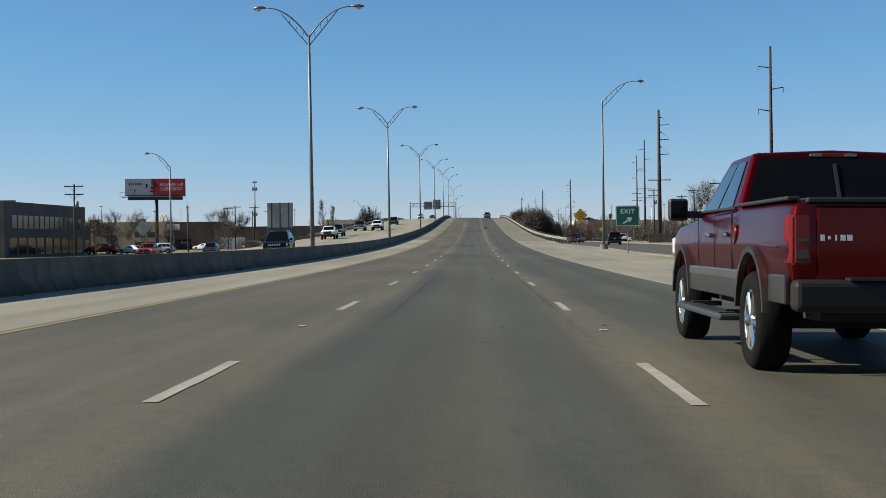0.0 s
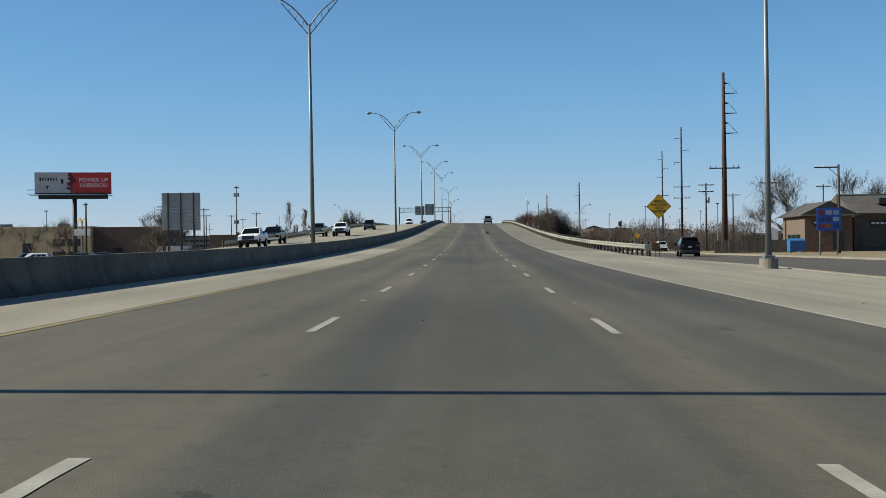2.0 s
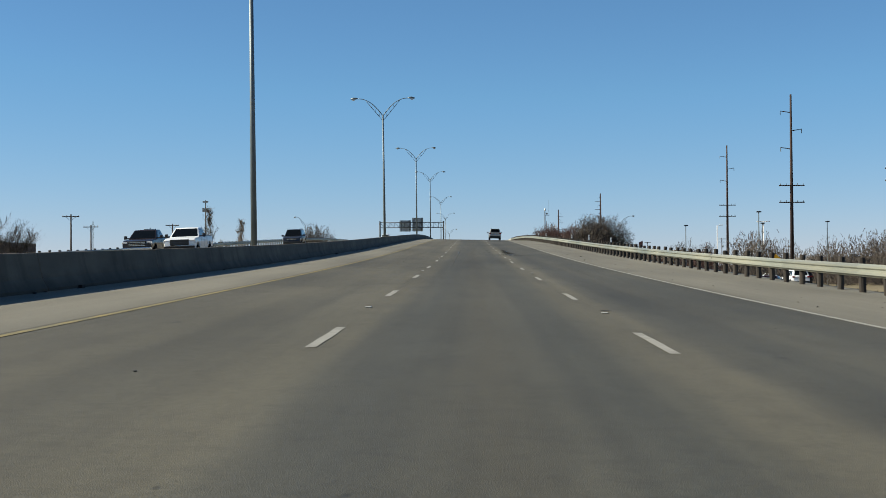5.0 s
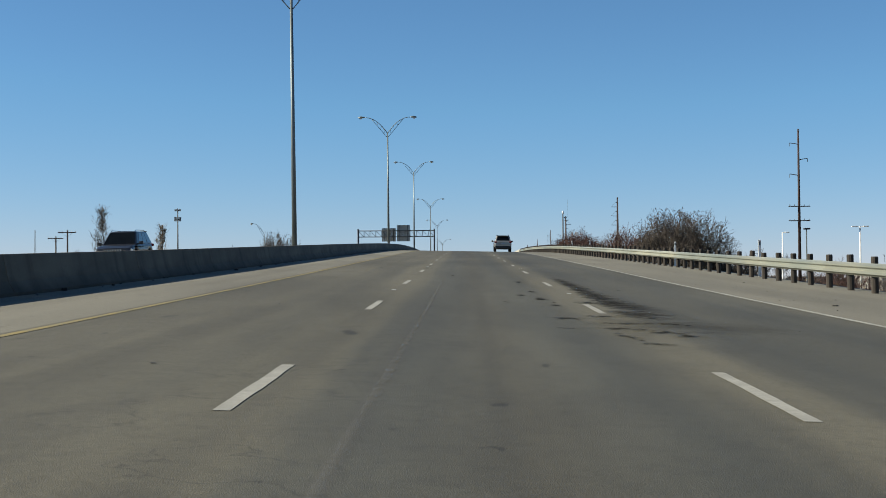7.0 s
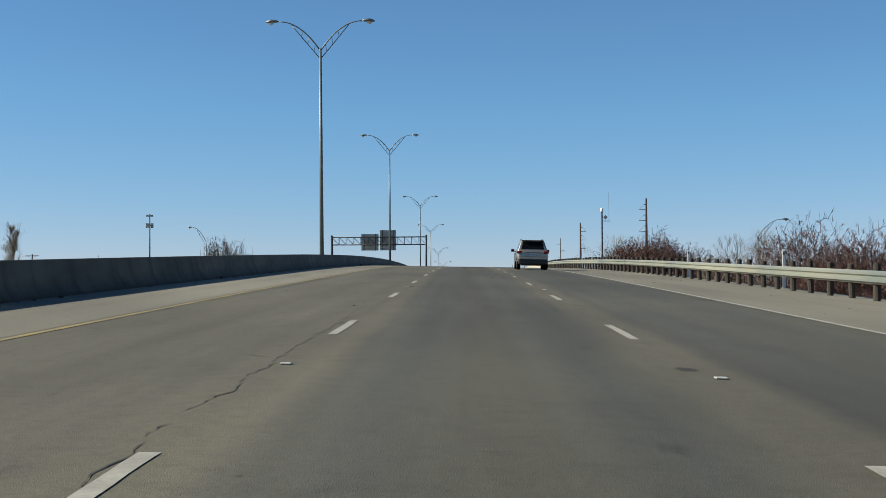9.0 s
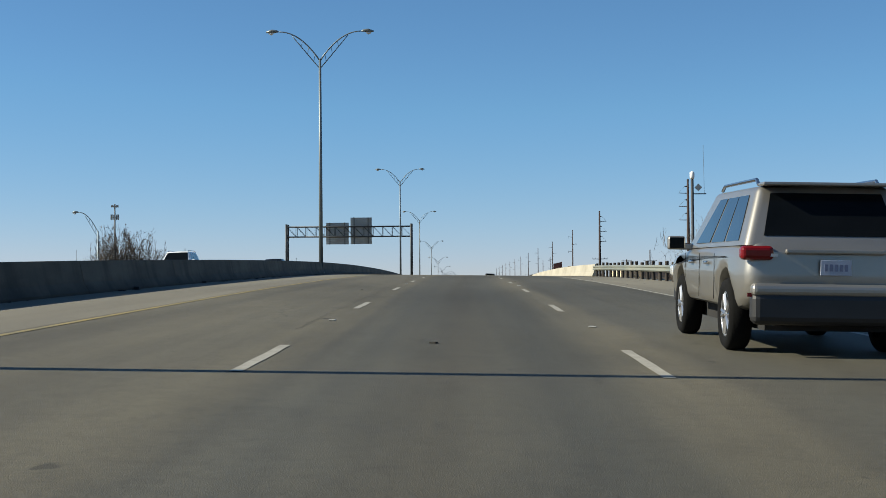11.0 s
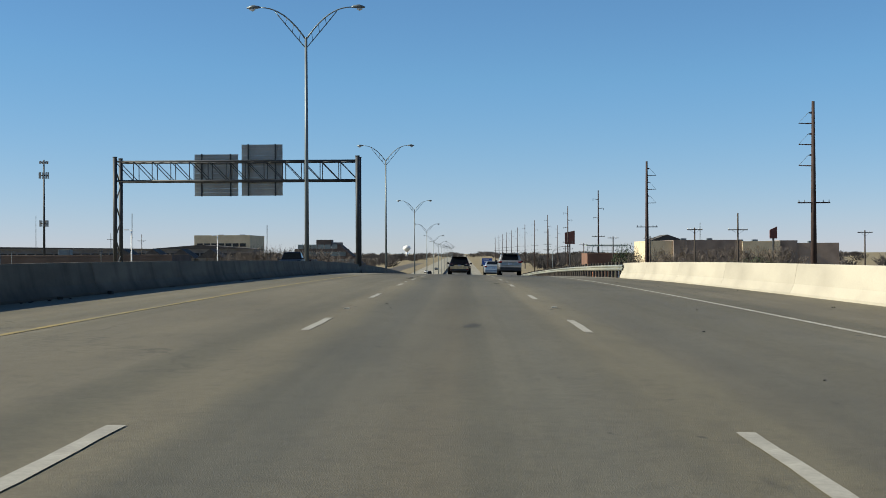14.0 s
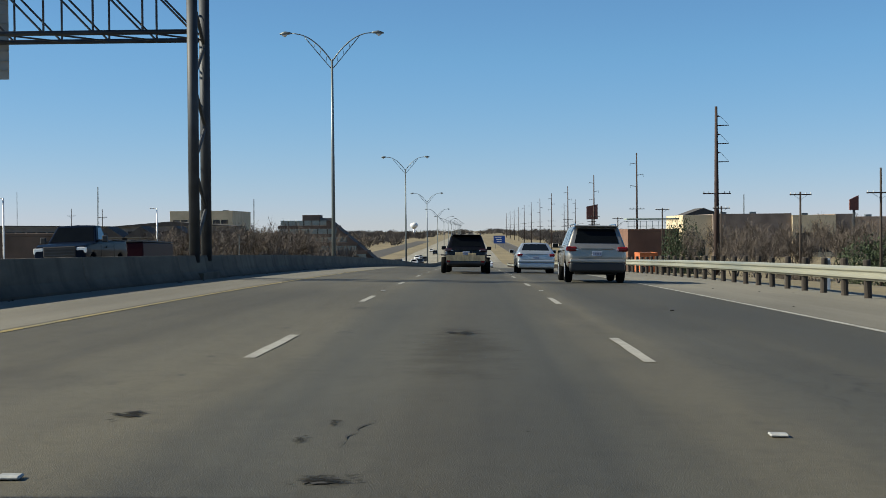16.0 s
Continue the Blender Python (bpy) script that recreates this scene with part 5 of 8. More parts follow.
u1 = utility_pole(11.0, "dark wooden utility pole with one crossarm")
u2 = utility_pole(11.5, "dark wooden utility pole with two crossarms and a transformer", 2)
transformer(u2, 8.2)
u3 = utility_pole(13.5, "tall dark wooden utility pole with a lower crossarm", 1, 3.0, True)
first = set()
for src, x, y, zt in ((u2, 38.9, 293.2, 10.6), (u1, 42.7, 264.0, 9.5), (u1, 50.5, 330, 10.2), (u3, 42.1, 671, 13.8), (u1, 39.6, 694.2, 12.0), (u1, 37.8, 735, 11.0), (u1, 36.1, 785, 11.5),
                      (u1, 60, 300, 10.4), (u1, 36, 860, 10.4), (u1, 36, 930, 10), (u1, 45.5, 605, 11), (u1, 70, 700, 11.5), (u2, 88, 640, 11.5),
                      (u2, -54.3, 186, 8.7), (u1, -52.8, 300, 8.4), (u1, -60.5, 372, 10.0), (u1, -58, 430, 10.5), (u1, -66, 402, 9.4), (u1, -72, 470, 11), (u1, -84, 560, 12), (u3, -112, 640, 12), (u1, -60, 330, 8.8),
                      (u3, -150, 800, 14), (u3, -175, 900, 15), (u3, -140, 1000, 16), (u3, -118, 960, 15)):
    m = Matrix.Translation((x, y, zt - {id(u1): 11.0, id(u2): 11.5, id(u3): 13.5}[id(src)]))
    if id(src) in first:
        copy_thing(src, m)
    else:
        src.matrix_world = m
        first.add(id(src))

lp = thing("utility_pole", "weathered wooden pole with one long side arm near the shop", "power pole", "wooden utility poles")
lp.location = (40.4, 218.6, base_z(40.4, 218.6))
part("shaft", pipe(bmesh.new(), [(0, 0, -.4), (0, 0, 9.75)], [.17, .12], 10), WOOD, lp, smooth=True)
part("side_arm", boxed((-1.3, 0, 9.45), (2.7, .12, .15)), WOOD, lp)
part("brace", rod(bmesh.new(), (-1.1, 0, 9.4), (-.1, 0, 8.5), .035, n=6), WOOD, lp)
for x in (-2.5, -1.7, -.9):
    part("insulator", rod(bmesh.new(), (x, 0, 9.5), (x, 0, 9.72), .05, .035, 8), LAMP_GLASS, lp)
wp = thing("wooden_post", "plain dark wooden pole among the roadside shops", "power pole", "wooden utility poles")
wp.location = (-54.5, 259, base_z(-54.5, 259))
part("shaft", pipe(bmesh.new(), [(0, 0, -.4), (0, 0, 8.9)], [.17, .12], 10), WOOD, wp, smooth=True)
part("cap_bracket", boxed((0, -.12, 8.6), (.7, .1, .12)), WOOD, wp)

# camera mast beside the guardrail
cm = thing("camera_mast", "slim dark traffic camera mast with antenna and panel", "camera mast")
cm.location = (16.3, 463.0, base_z(16, 463))
part("shaft", pipe(bmesh.new(), [(0, 0, -.3), (0, 0, 15.6)], [.14, .10], 12), DARK_STEEL, cm, smooth=True)
part("camera_dome", pipe(bmesh.new(), [(0, 0, 15.6), (0, 0, 15.75), (0, 0, 16.05), (0, 0, 16.15)], [.12, .17, .17, .08], 12), SIGN_WHITE, cm, "white camera dome", True)
part("bracket", boxed((.5, 0, 14.55), (.95, .08, .07)), DARK_STEEL, cm)
part("aerial", rod(bmesh.new(), (.85, 0, 14.55), (.80, 0, 18.0), .012, n=6), STEEL, cm)
part("panel_antenna", boxed((.42, -.06, 15.0), (.38, .08, .38), pose(0, 0, 0, 0, 45, 0).to_3x3()), SIGN_BACK, cm, "square grey panel antenna")

# cell tower, masts and water tower in the distance
ct = thing("cell_tower", "grey monopole cell tower with two antenna rings", "cell tower")
ct.location = (-160.5, 980, -3)
part("shaft", pipe(bmesh.new(), [(0, 0, -.5), (0, 0, 47.0)], [.55, .28], 14), DARK_STEEL, ct, smooth=True)
for z, rr in ((46.0, 1.5), (41.0, 1.7), (22.5, 1.5)):
    part("ring", pipe(bmesh.new(), [(rr * math.cos(a * math.pi / 6), rr * math.sin(a * math.pi / 6), z) for a in range(13)], .12, 6), DARK_STEEL, ct)
    for a in range(9):
        an = a * 2 * math.pi / 9
        part("antenna", boxed((rr * math.cos(an), rr * math.sin(an), z), (.4, .4, 2.4 if z < 46 else 1.0)), SIGN_BACK, ct)
for x, y, h in ((-137.6, 1025, 27.5), (-150, 700, 24), (-92, 1100, 24), (-330, 1500, 40), (95, 1000, 22)):
    ms = thing("radio_mast", "thin grey lattice radio mast in the distance", "radio mast", "radio masts")
    ms.location = (x, y, base_z(x, y))
    for k in range(3):
        an = k * 2 * math.pi / 3
        part("leg", rod(bmesh.new(), (.35 * math.cos(an), .35 * math.sin(an), -.5), (.2 * math.cos(an), .2 * math.sin(an), h), .07, .05, 6), STEEL, ms)
    bm = bmesh.new()
    for k in range(int(h / 1.5)):
        an, an2 = k * 2 * math.pi / 3, (k + 1) * 2 * math.pi / 3
        rod(bm, (.3 * math.cos(an), .3 * math.sin(an), k * 1.5), (.3 * math.cos(an2), .3 * math.sin(an2), k * 1.5 + 1.5), .03, n=4)
    part("lacing", bm, STEEL, ms)
wt2 = thing("water_tower", "white bulb-shaped water tower far off", "water tower")
wt2.location = (-75, 2300, -6)
wt2.scale = (.8, .8, .9)
part("shaft", pipe(bmesh.new(), [(0, 0, -1), (0, 0, 18)], [2.2, 1.6], 14), SIGN_WHITE, wt2, smooth=True)
bm = bmesh.new()
pipe(bm, [(0, 0, 15), (0, 0, 17.5), (0, 0, 20.5), (0, 0, 23.5), (0, 0, 24.6)], [1.6, 5, 7, 5, .8], 20)
part("tank", bm, SIGN_WHITE, wt2, smooth=True)


# ---- vehicles ----
def wheel(parent, x, y, r, w, side, spokes=6, rim_mat=ALLOY, rim=0.62, far=False):
    """A tyre with shoulders, and a dished rim with paired spokes, at one corner; side +1 is the right."""
    s = side
    ty = part("tyre", lathe(bmesh.new(), [(x - s * w / 2, r * .60), (x - s * w / 2, r * .90), (x - s * w * .36, r * .985), (x, r), (x + s * w * .36, r * .985), (x + s * w / 2, r * .90),
                                       (x + s * w * .49, r * .70), (x + s * w * .42, r * rim)], 28), TYRE, parent, smooth=True)
    ty.location = (0, y, r)
    b = bmesh.new()
    lathe(b, [(x + s * w * .42, r * rim), (x + s * w * .40, r * (rim - .05)), (x + s * w * .10, r * (rim - .08)), (x - s * w * .15, r * (rim - .08)), (x - s * w * .15, 0.01)], 28)
    part("rim", b, ALLOY if far else DARK_STEEL, ty, smooth=True)
    if far:
        return ty
    for k in range(spokes):
        a = 2 * math.pi * k / spokes
        b = bmesh.new()
        for da in (-.13, .13):
            p0 = (x + s * w * .34, r * .12 * math.cos(a), r * .12 * math.sin(a))
            p1 = (x + s * w * .38, r * (rim - .03) * math.cos(a + da), r * (rim - .03) * math.sin(a + da))
            rod(b, p0, p1, r * .075, r * .055, 6)
        part("spoke", b, rim_mat, ty)
    part("hub", lathe(bmesh.new(), [(x + s * w * .05, r * .17), (x + s * w * .42, r * .15), (x + s * w * .45, r * .06), (x + s * w * .45, 0.004)], 16), rim_mat, ty, smooth=True)
    part("lip", lathe(bmesh.new(), [(x + s * w * .40, r * (rim - .045)), (x + s * w * .445, r * (rim - .02)), (x + s * w * .42, r * (rim + .01))], 28), rim_mat, ty, smooth=True)
    return ty


def arch_pts(yc, r, zc, z0, n=9):
    """Points of a wheel arch from back to front along a sill at height z0."""
    a0 = math.asin(max(-1, min(1, (z0 - zc) / r)))
    out = []
    for i in range(n):
        a = math.pi - a0 - (math.pi - 2 * a0) * i / (n - 1)
        out.append((yc + r * math.cos(a), zc + r * math.sin(a)))
    return out


SIDE_CURVE = [(0, .952), (.18, .972), (.38, .992), (.56, 1.0), (.62, .994), (.80, .978), (1, .942)]


def slab(outline, half, bevel, mat, parent, name="body", ends=.05, label=""):
    """A car body from its side outline (y, z): rounded edges, sides that bow outwards, corners drawn in at both ends."""
    b = bmesh.new()
    prism(b, outline, "x", -half, half)
    bmesh.ops.recalc_face_normals(b, faces=b.faces)
    es = [e for e in b.edges if abs(e.verts[0].co.x - e.verts[1].co.x) < 1e-6]
    bmesh.ops.bevel(b, geom=es, offset=bevel, segments=4, affect="EDGES", profile=0.6)
    zs, ys = [p[1] for p in outline], [p[0] for p in outline]
    z0, z1, y0, y1 = min(zs), max(zs), min(ys), max(ys)
    cuts = [((0, 0, z0 + (z1 - z0) * u), (0, 0, 1)) for u in (.18, .38, .56, .62, .80)]
    cuts += [((0, y, 0), (0, 1, 0)) for y in (y0 + .12, y0 + .3, y0 + .6, y1 - .7, y1 - .35, y1 - .15)]
    for co, no in cuts:
        bmesh.ops.bisect_plane(b, geom=b.verts[:] + b.edges[:] + b.faces[:], dist=1e-5, plane_co=co, plane_no=no)
    for v in b.verts:
        out = max(0.0, (y0 + .6 - v.co.y) / .6, (v.co.y - y1 + .7) / .7)
        v.co.x *= ground_curve(SIDE_CURVE, (v.co.z - z0) / (z1 - z0)) * (1 - ends * out ** 2.2)
    ob = part(name, b, mat, parent, label, True)
    ob.data.set_sharp_from_angle(angle=radians(28))
    return ob


def hull(parent, mat, low, top, hw0, hw1, name="cabin", bevel=0.05):
    """A glasshouse: low and top are (y_back, z_back, y_front, z_front); half widths at belt and roof."""
    (yb, zb, yf, zf), (tb, zt, tf, zu) = low, top
    b = bmesh.new()
    c = {}
    for s in (-1, 1):
        c[s, 0], c[s, 1] = Vector((s * hw0, yb, zb)), Vector((s * hw0, yf, zf))
        c[s, 2], c[s, 3] = Vector((s * hw1, tf, zu)), Vector((s * hw1, tb, zt))
    v = {k: b.verts.new(p) for k, p in c.items()}
    crown = [b.verts.new((0, tb + .03 * (tb - yb) / (zt - zb), zt + .03)), b.verts.new((0, tf + .03 * (tf - yf) / (zu - zf), zu + .03))]
    b.faces.new([v[-1, i] for i in (0, 1, 2, 3)])
    b.faces.new([v[1, i] for i in (3, 2, 1, 0)])
    b.faces.new((v[-1, 0], v[-1, 3], crown[0], v[1, 3], v[1, 0]))
    b.faces.new((v[-1, 1], v[1, 1], v[1, 2], crown[1], v[-1, 2]))
    b.faces.new((v[-1, 3], v[-1, 2], crown[1], crown[0]))
    b.faces.new((crown[0], crown[1], v[1, 2], v[1, 3]))
    b.faces.new([v[-1, 0], v[1, 0], v[1, 1], v[-1, 1]])
    bmesh.ops.recalc_face_normals(b, faces=b.faces)
    es = [e for e in b.edges if e.verts[0].co.z > zb + .02 or e.verts[1].co.z > zb + .02]
    bmesh.ops.bevel(b, geom=es, offset=bevel, segments=4, affect="EDGES", profile=0.55)
    ob = part(name, b, mat, parent, smooth=True)
    ob.data.set_sharp_from_angle(angle=radians(28))
    return ob, c


def pane(corners, u0, u1, v0, v1, mat, parent, name, lift=0.009, skew=(0, 0)):
    """A pane on a four-cornered face (low back, low front, top front, top back); u runs along, v up."""
    a, b_, c, d = corners
    nrm = (b_ - a).cross(d - a).normalized()
    if nrm.z < 0:
        nrm = -nrm
    def at(u, v):
        return (a + (b_ - a) * u) * (1 - v) + (d + (c - d) * u) * v + nrm * lift
    b = bmesh.new()
    q = [at(u0, v0), at(u1, v0), at(u1 + skew[1], v1), at(u0 + skew[0], v1)]
    hi = [b.verts.new(p) for p in q]
    lo = [b.verts.new(p - nrm * .02) for p in q]
    b.faces.new(hi)
    for i in range(4):
        b.faces.new((hi[i], hi[(i + 1) % 4], lo[(i + 1) % 4], lo[i]))
    return part(name, b, mat, parent, smooth=False)


def plate(parent, y, z, back=True):
    s = -1 if back else 1
    p = part("number_plate", boxed((0, y, z), (.31, .012, .155), None, .004, 1), PLATE, parent)
    for k in range(5):
        part("bar", boxed((-.1 + .05 * k, y + s * .008, z), (.03, .004, .07)), BARS, p)


def mirrors(root, hw, y, z, mat, size=(.24, .12, .2), reach=.12):
    for s in (-1, 1):
        m = part("mirror", boxed((s * (hw + reach + size[0] / 2 - .03), y, z), size, None, .035, 3), mat, root)
        part("mirror_arm", boxed((s * (hw + reach / 2 - .02), y + .03, z - .05), (reach + .08, .06, .07), None, .015), mat, m)
        part("mirror_glass", boxed((s * (hw + reach + size[0] / 2 - .03), y - size[1] / 2 - .002, z), (size[0] * .8, .006, size[2] * .78)), TINT_GLASS, m)


def pickup(lab, body, group="", detail=False, double_tone=False, chrome=False, old=False):
    root = thing("pickup_truck", lab, "pickup truck", group)
    hw, wr = .985, .41
    fa, ra = 1.84, -1.84
    if old:
        hw, wr = .96, .37
    z0 = .56
    out = [(-3.02, .62), (-3.05, 1.0), (-3.03, 1.34), (-2.98, 1.375), (-1.02, 1.385), (-.9, 1.36), (1.0, 1.33), (1.25, 1.30), (2.35, 1.24), (2.66, 1.17), (2.78, 1.02), (2.80, .66), (2.70, .60)]
    out += arch_pts(fa, .53, wr + .03, z0)[::-1] + arch_pts(ra, .53, wr + .03, z0)[::-1] + [(-2.6, .60)]
    slab(out[::-1], hw, .085, body, root, ends=.035)
    low, top = (-.92, 1.35, 1.28, 1.30), (-.62, 1.885, .40, 1.875)
    if old:
        low, top = (-.25, 1.35, 1.28, 1.30), (-.10, 1.88, .62, 1.88)
    cab, c = hull(root, body, low, top, hw - .06, hw - .26)
    for s in (-1, 1):
        f = [c[s, 0], c[s, 1], c[s, 2], c[s, 3]]
        if old:
            pane(f, .14, .80, .10, .86, SIDE_GLASS, root, "side_window", skew=(.04, -.10))
        else:
            pane(f, .125, .46, .08, .87, SIDE_GLASS, root, "side_window", skew=(.02, .0))
            pane(f, .50, .86, .08, .87, SIDE_GLASS, root, "side_window", skew=(-.01, -.06))
    pane([c[-1, 0], c[1, 0], c[1, 3], c[-1, 3]], .045, .955, .05, .90, TINT_GLASS, root, "rear_window")
    pane([c[-1, 1], c[1, 1], c[1, 2], c[-1, 2]], .05, .95, .06, .90, TINT_GLASS, root, "windscreen")
    # bed, tailgate, lights and bumpers
    part("bed_liner", boxed((0, -1.98, 1.385), (1.62, 1.86, .012)), BLACK, root, "black bed cover")
    tg = part("tailgate", boxed((0, -3.035, 1.02), (1.52, .05, .62), None, .02), body, root)
    part("tailgate_cap", boxed((0, -3.03, 1.37), (1.66, .09, .04), None, .012), BLACK, root)
    part("tailgate_handle", boxed((0, -3.066, 1.22), (.24, .02, .08), None, .008), BLACK, tg)
    for k, (w, h) in enumerate(((.034, .055), (.022, .03), (.016, .05), (.04, .05), (.042, .05))):
        part("badge_bar", boxed((-.715 + .05 * k, -3.066, 1.09), (w, .01, h), None, .004, 1), CHROME, tg)
    for s in (-1, 1):
        b = bmesh.new()
        prism(b, [(s * (hw - .185), -3.062), (s * (hw - .06), -3.055), (s * (hw - .035), -3.02), (s * (hw - .022), -2.88), (s * (hw - .185), -2.88)], "z", .89, 1.26)
        bmesh.ops.recalc_face_normals(b, faces=b.faces)
        bmesh.ops.bevel(b, geom=b.edges[:], offset=.014, segments=2, affect="EDGES")
        t = part("tail_light", b, TAIL_RED, root, "red tail light cluster that wraps round the corner")
        part("reverse_lens", boxed((s * (hw - .12), -3.063, .965), (.10, .008, .075), None, .003, 1), DARK_LENS, t, "smoked reversing lens")
        part("light_band", boxed((s * (hw - .12), -3.064, 1.075), (.10, .008, .02)), DARK_LENS, t)
        part("headlight", boxed((s * (hw - .19), 2.70, 1.02), (.36, .16, .20), None, .03, 2), HEAD_LENS, root, "clear headlight")
        part("rail_cap", boxed((s * (hw - .075), -1.98, 1.388), (.10, 2.0, .03), None, .01), BLACK, root)
    part("rear_bumper", boxed((0, -3.10, .66), (1.9, .20, .24), None, .05, 3), CHROME if chrome else BUMPER, root)
    part("bumper_step", boxed((0, -3.12, .785), (1.1, .18, .02)), BLACK, root)
    part("front_bumper", boxed((0, 2.83, .64), (1.9, .18, .26), None, .05, 3), CHROME if chrome else BUMPER, root)
    gr = part("grille", boxed((0, 2.775, .98), (1.16, .10, .36), None, .03, 2), BLACK, root)
    for k in range(3):
        part("grille_bar", boxed((0, 2.83, .88 + .10 * k), (1.08, .02, .035)), CHROME if chrome and not old else DARK_STEEL, gr)
    plate(root, -3.205, .72)
    hs = part("high_stop_lamp", boxed((0, low[0] + .295 if not old else -.12, 1.862), (.36, .06, .045), None, .01, 1), TAIL_RED, root)
    for s in (-1, 1):
        part("cargo_lens", boxed((s * .16, low[0] + .268 if not old else -.15, 1.862), (.11, .02, .03), None, .004, 1), TRIM_SILVER, hs, "clear cargo lamp lens")
    for y in (fa, ra):
        for s in (-1, 1):
            wheel(root, s * (hw - .11), y, wr, .28, s, rim_mat=CHROME if detail else ALLOY)
    part("underbody", boxed((0, -.1, .66), (1.30, 5.3, .42)), UNDER, root)
    part("axle", rod(bmesh.new(), (-.8, ra, wr), (.8, ra, wr), .07), UNDER, root)
    mirrors(root, hw - .03, .98, 1.40, BLACK, (.20, .13, .23), .15)
    if double_tone or detail:
        for s in (-1, 1):
            for y in (fa, ra):
                b = bmesh.new()
                o1, o2 = arch_pts(y, .535, wr + .03, .50, 19), arch_pts(y, .585, wr + .03, .50, 19)
                prism(b, o1 + o2[::-1], "x", min(s * (hw - .02), s * (hw + .035)), max(s * (hw - .02), s * (hw + .035)))
                part("wheel_arch_flare", b, CLAD, root, "bronze-grey wheel arch flare")
            part("door_cladding", boxed((s * (hw - .012), 0.0, .665), (.05, 2.60, .20), None, .012), CLAD, root, "bronze-grey lower door cladding")
            part("trim_strip", boxed((s * (hw - .004), 0.0, .775), (.045, 2.60, .085), None, .012), TRIM_SILVER, root, "pale silver trim strip")
            part("quarter_cladding", boxed((s * (hw - .03), -2.70, .70), (.05, .56, .22), None, .012), CLAD, root)
            rb = part("running_board", boxed((s * (hw + .06), 0.0, .40), (.20, 2.45, .06), None, .02), DARK_STEEL, root, "ribbed running board")
            part("tread", boxed((s * (hw + .06), 0.0, .434), (.15, 2.2, .006)), BLACK, rb)
            for y in (-.9, .9):
                part("board_bracket", boxed((s * (hw - .1), y, .43), (.3, .06, .05)), UNDER, rb)
    for s in (-1, 1):
        for y, w in ((.86, .0), (-.06, .0), (-.93, .0)):
            if not (old and y < .5 and y > -.5):
                part("door_seam", boxed((s * (hw - .001), y, 1.0), (.006, .010, .62)), UNDER, root)
        for y in ((.02, -.86) if not old else (-.05,)):
            part("door_handle", boxed((s * (hw + .018), y + .14, 1.13), (.045, .20, .045), None, .014), CHROME if detail else body, root)
        part("window_trim", boxed((s * (hw - .055), .15, 1.372), (.02, 2.0, .02)), BLACK, root)
    if detail:
        part("fuel_flap", lathe(bmesh.new(), [(-hw - .002, .002), (-hw - .006, .09), (-hw + .004, .098)], 20), body, root).location = (0, -1.05, 1.13)
        part("rear_defrost_frame", boxed((.0, -.785, 1.62), (.03, .02, .36), pose(0, 0, 0, -29, 0, 0).to_3x3()), BLACK, root, "black upright of the sliding rear window")
        part("rear_seats", boxed((-.02, -.35, 1.40), (1.4, .22, .34), None, .08, 3), UNDER, root)
        part("bed_seam", boxed((-hw + .005, -.96, 1.06), (.006, .014, .60)), UNDER, root)
        part("fender_crease", boxed((-hw + .006, -2.45, 1.02), (.012, .62, .012), None, .004, 1), RED_PAINT, root)
        part("roof_cap", boxed((0, -.08, 1.915), (.08, .18, .035), None, .012), BLACK, root)
    return root


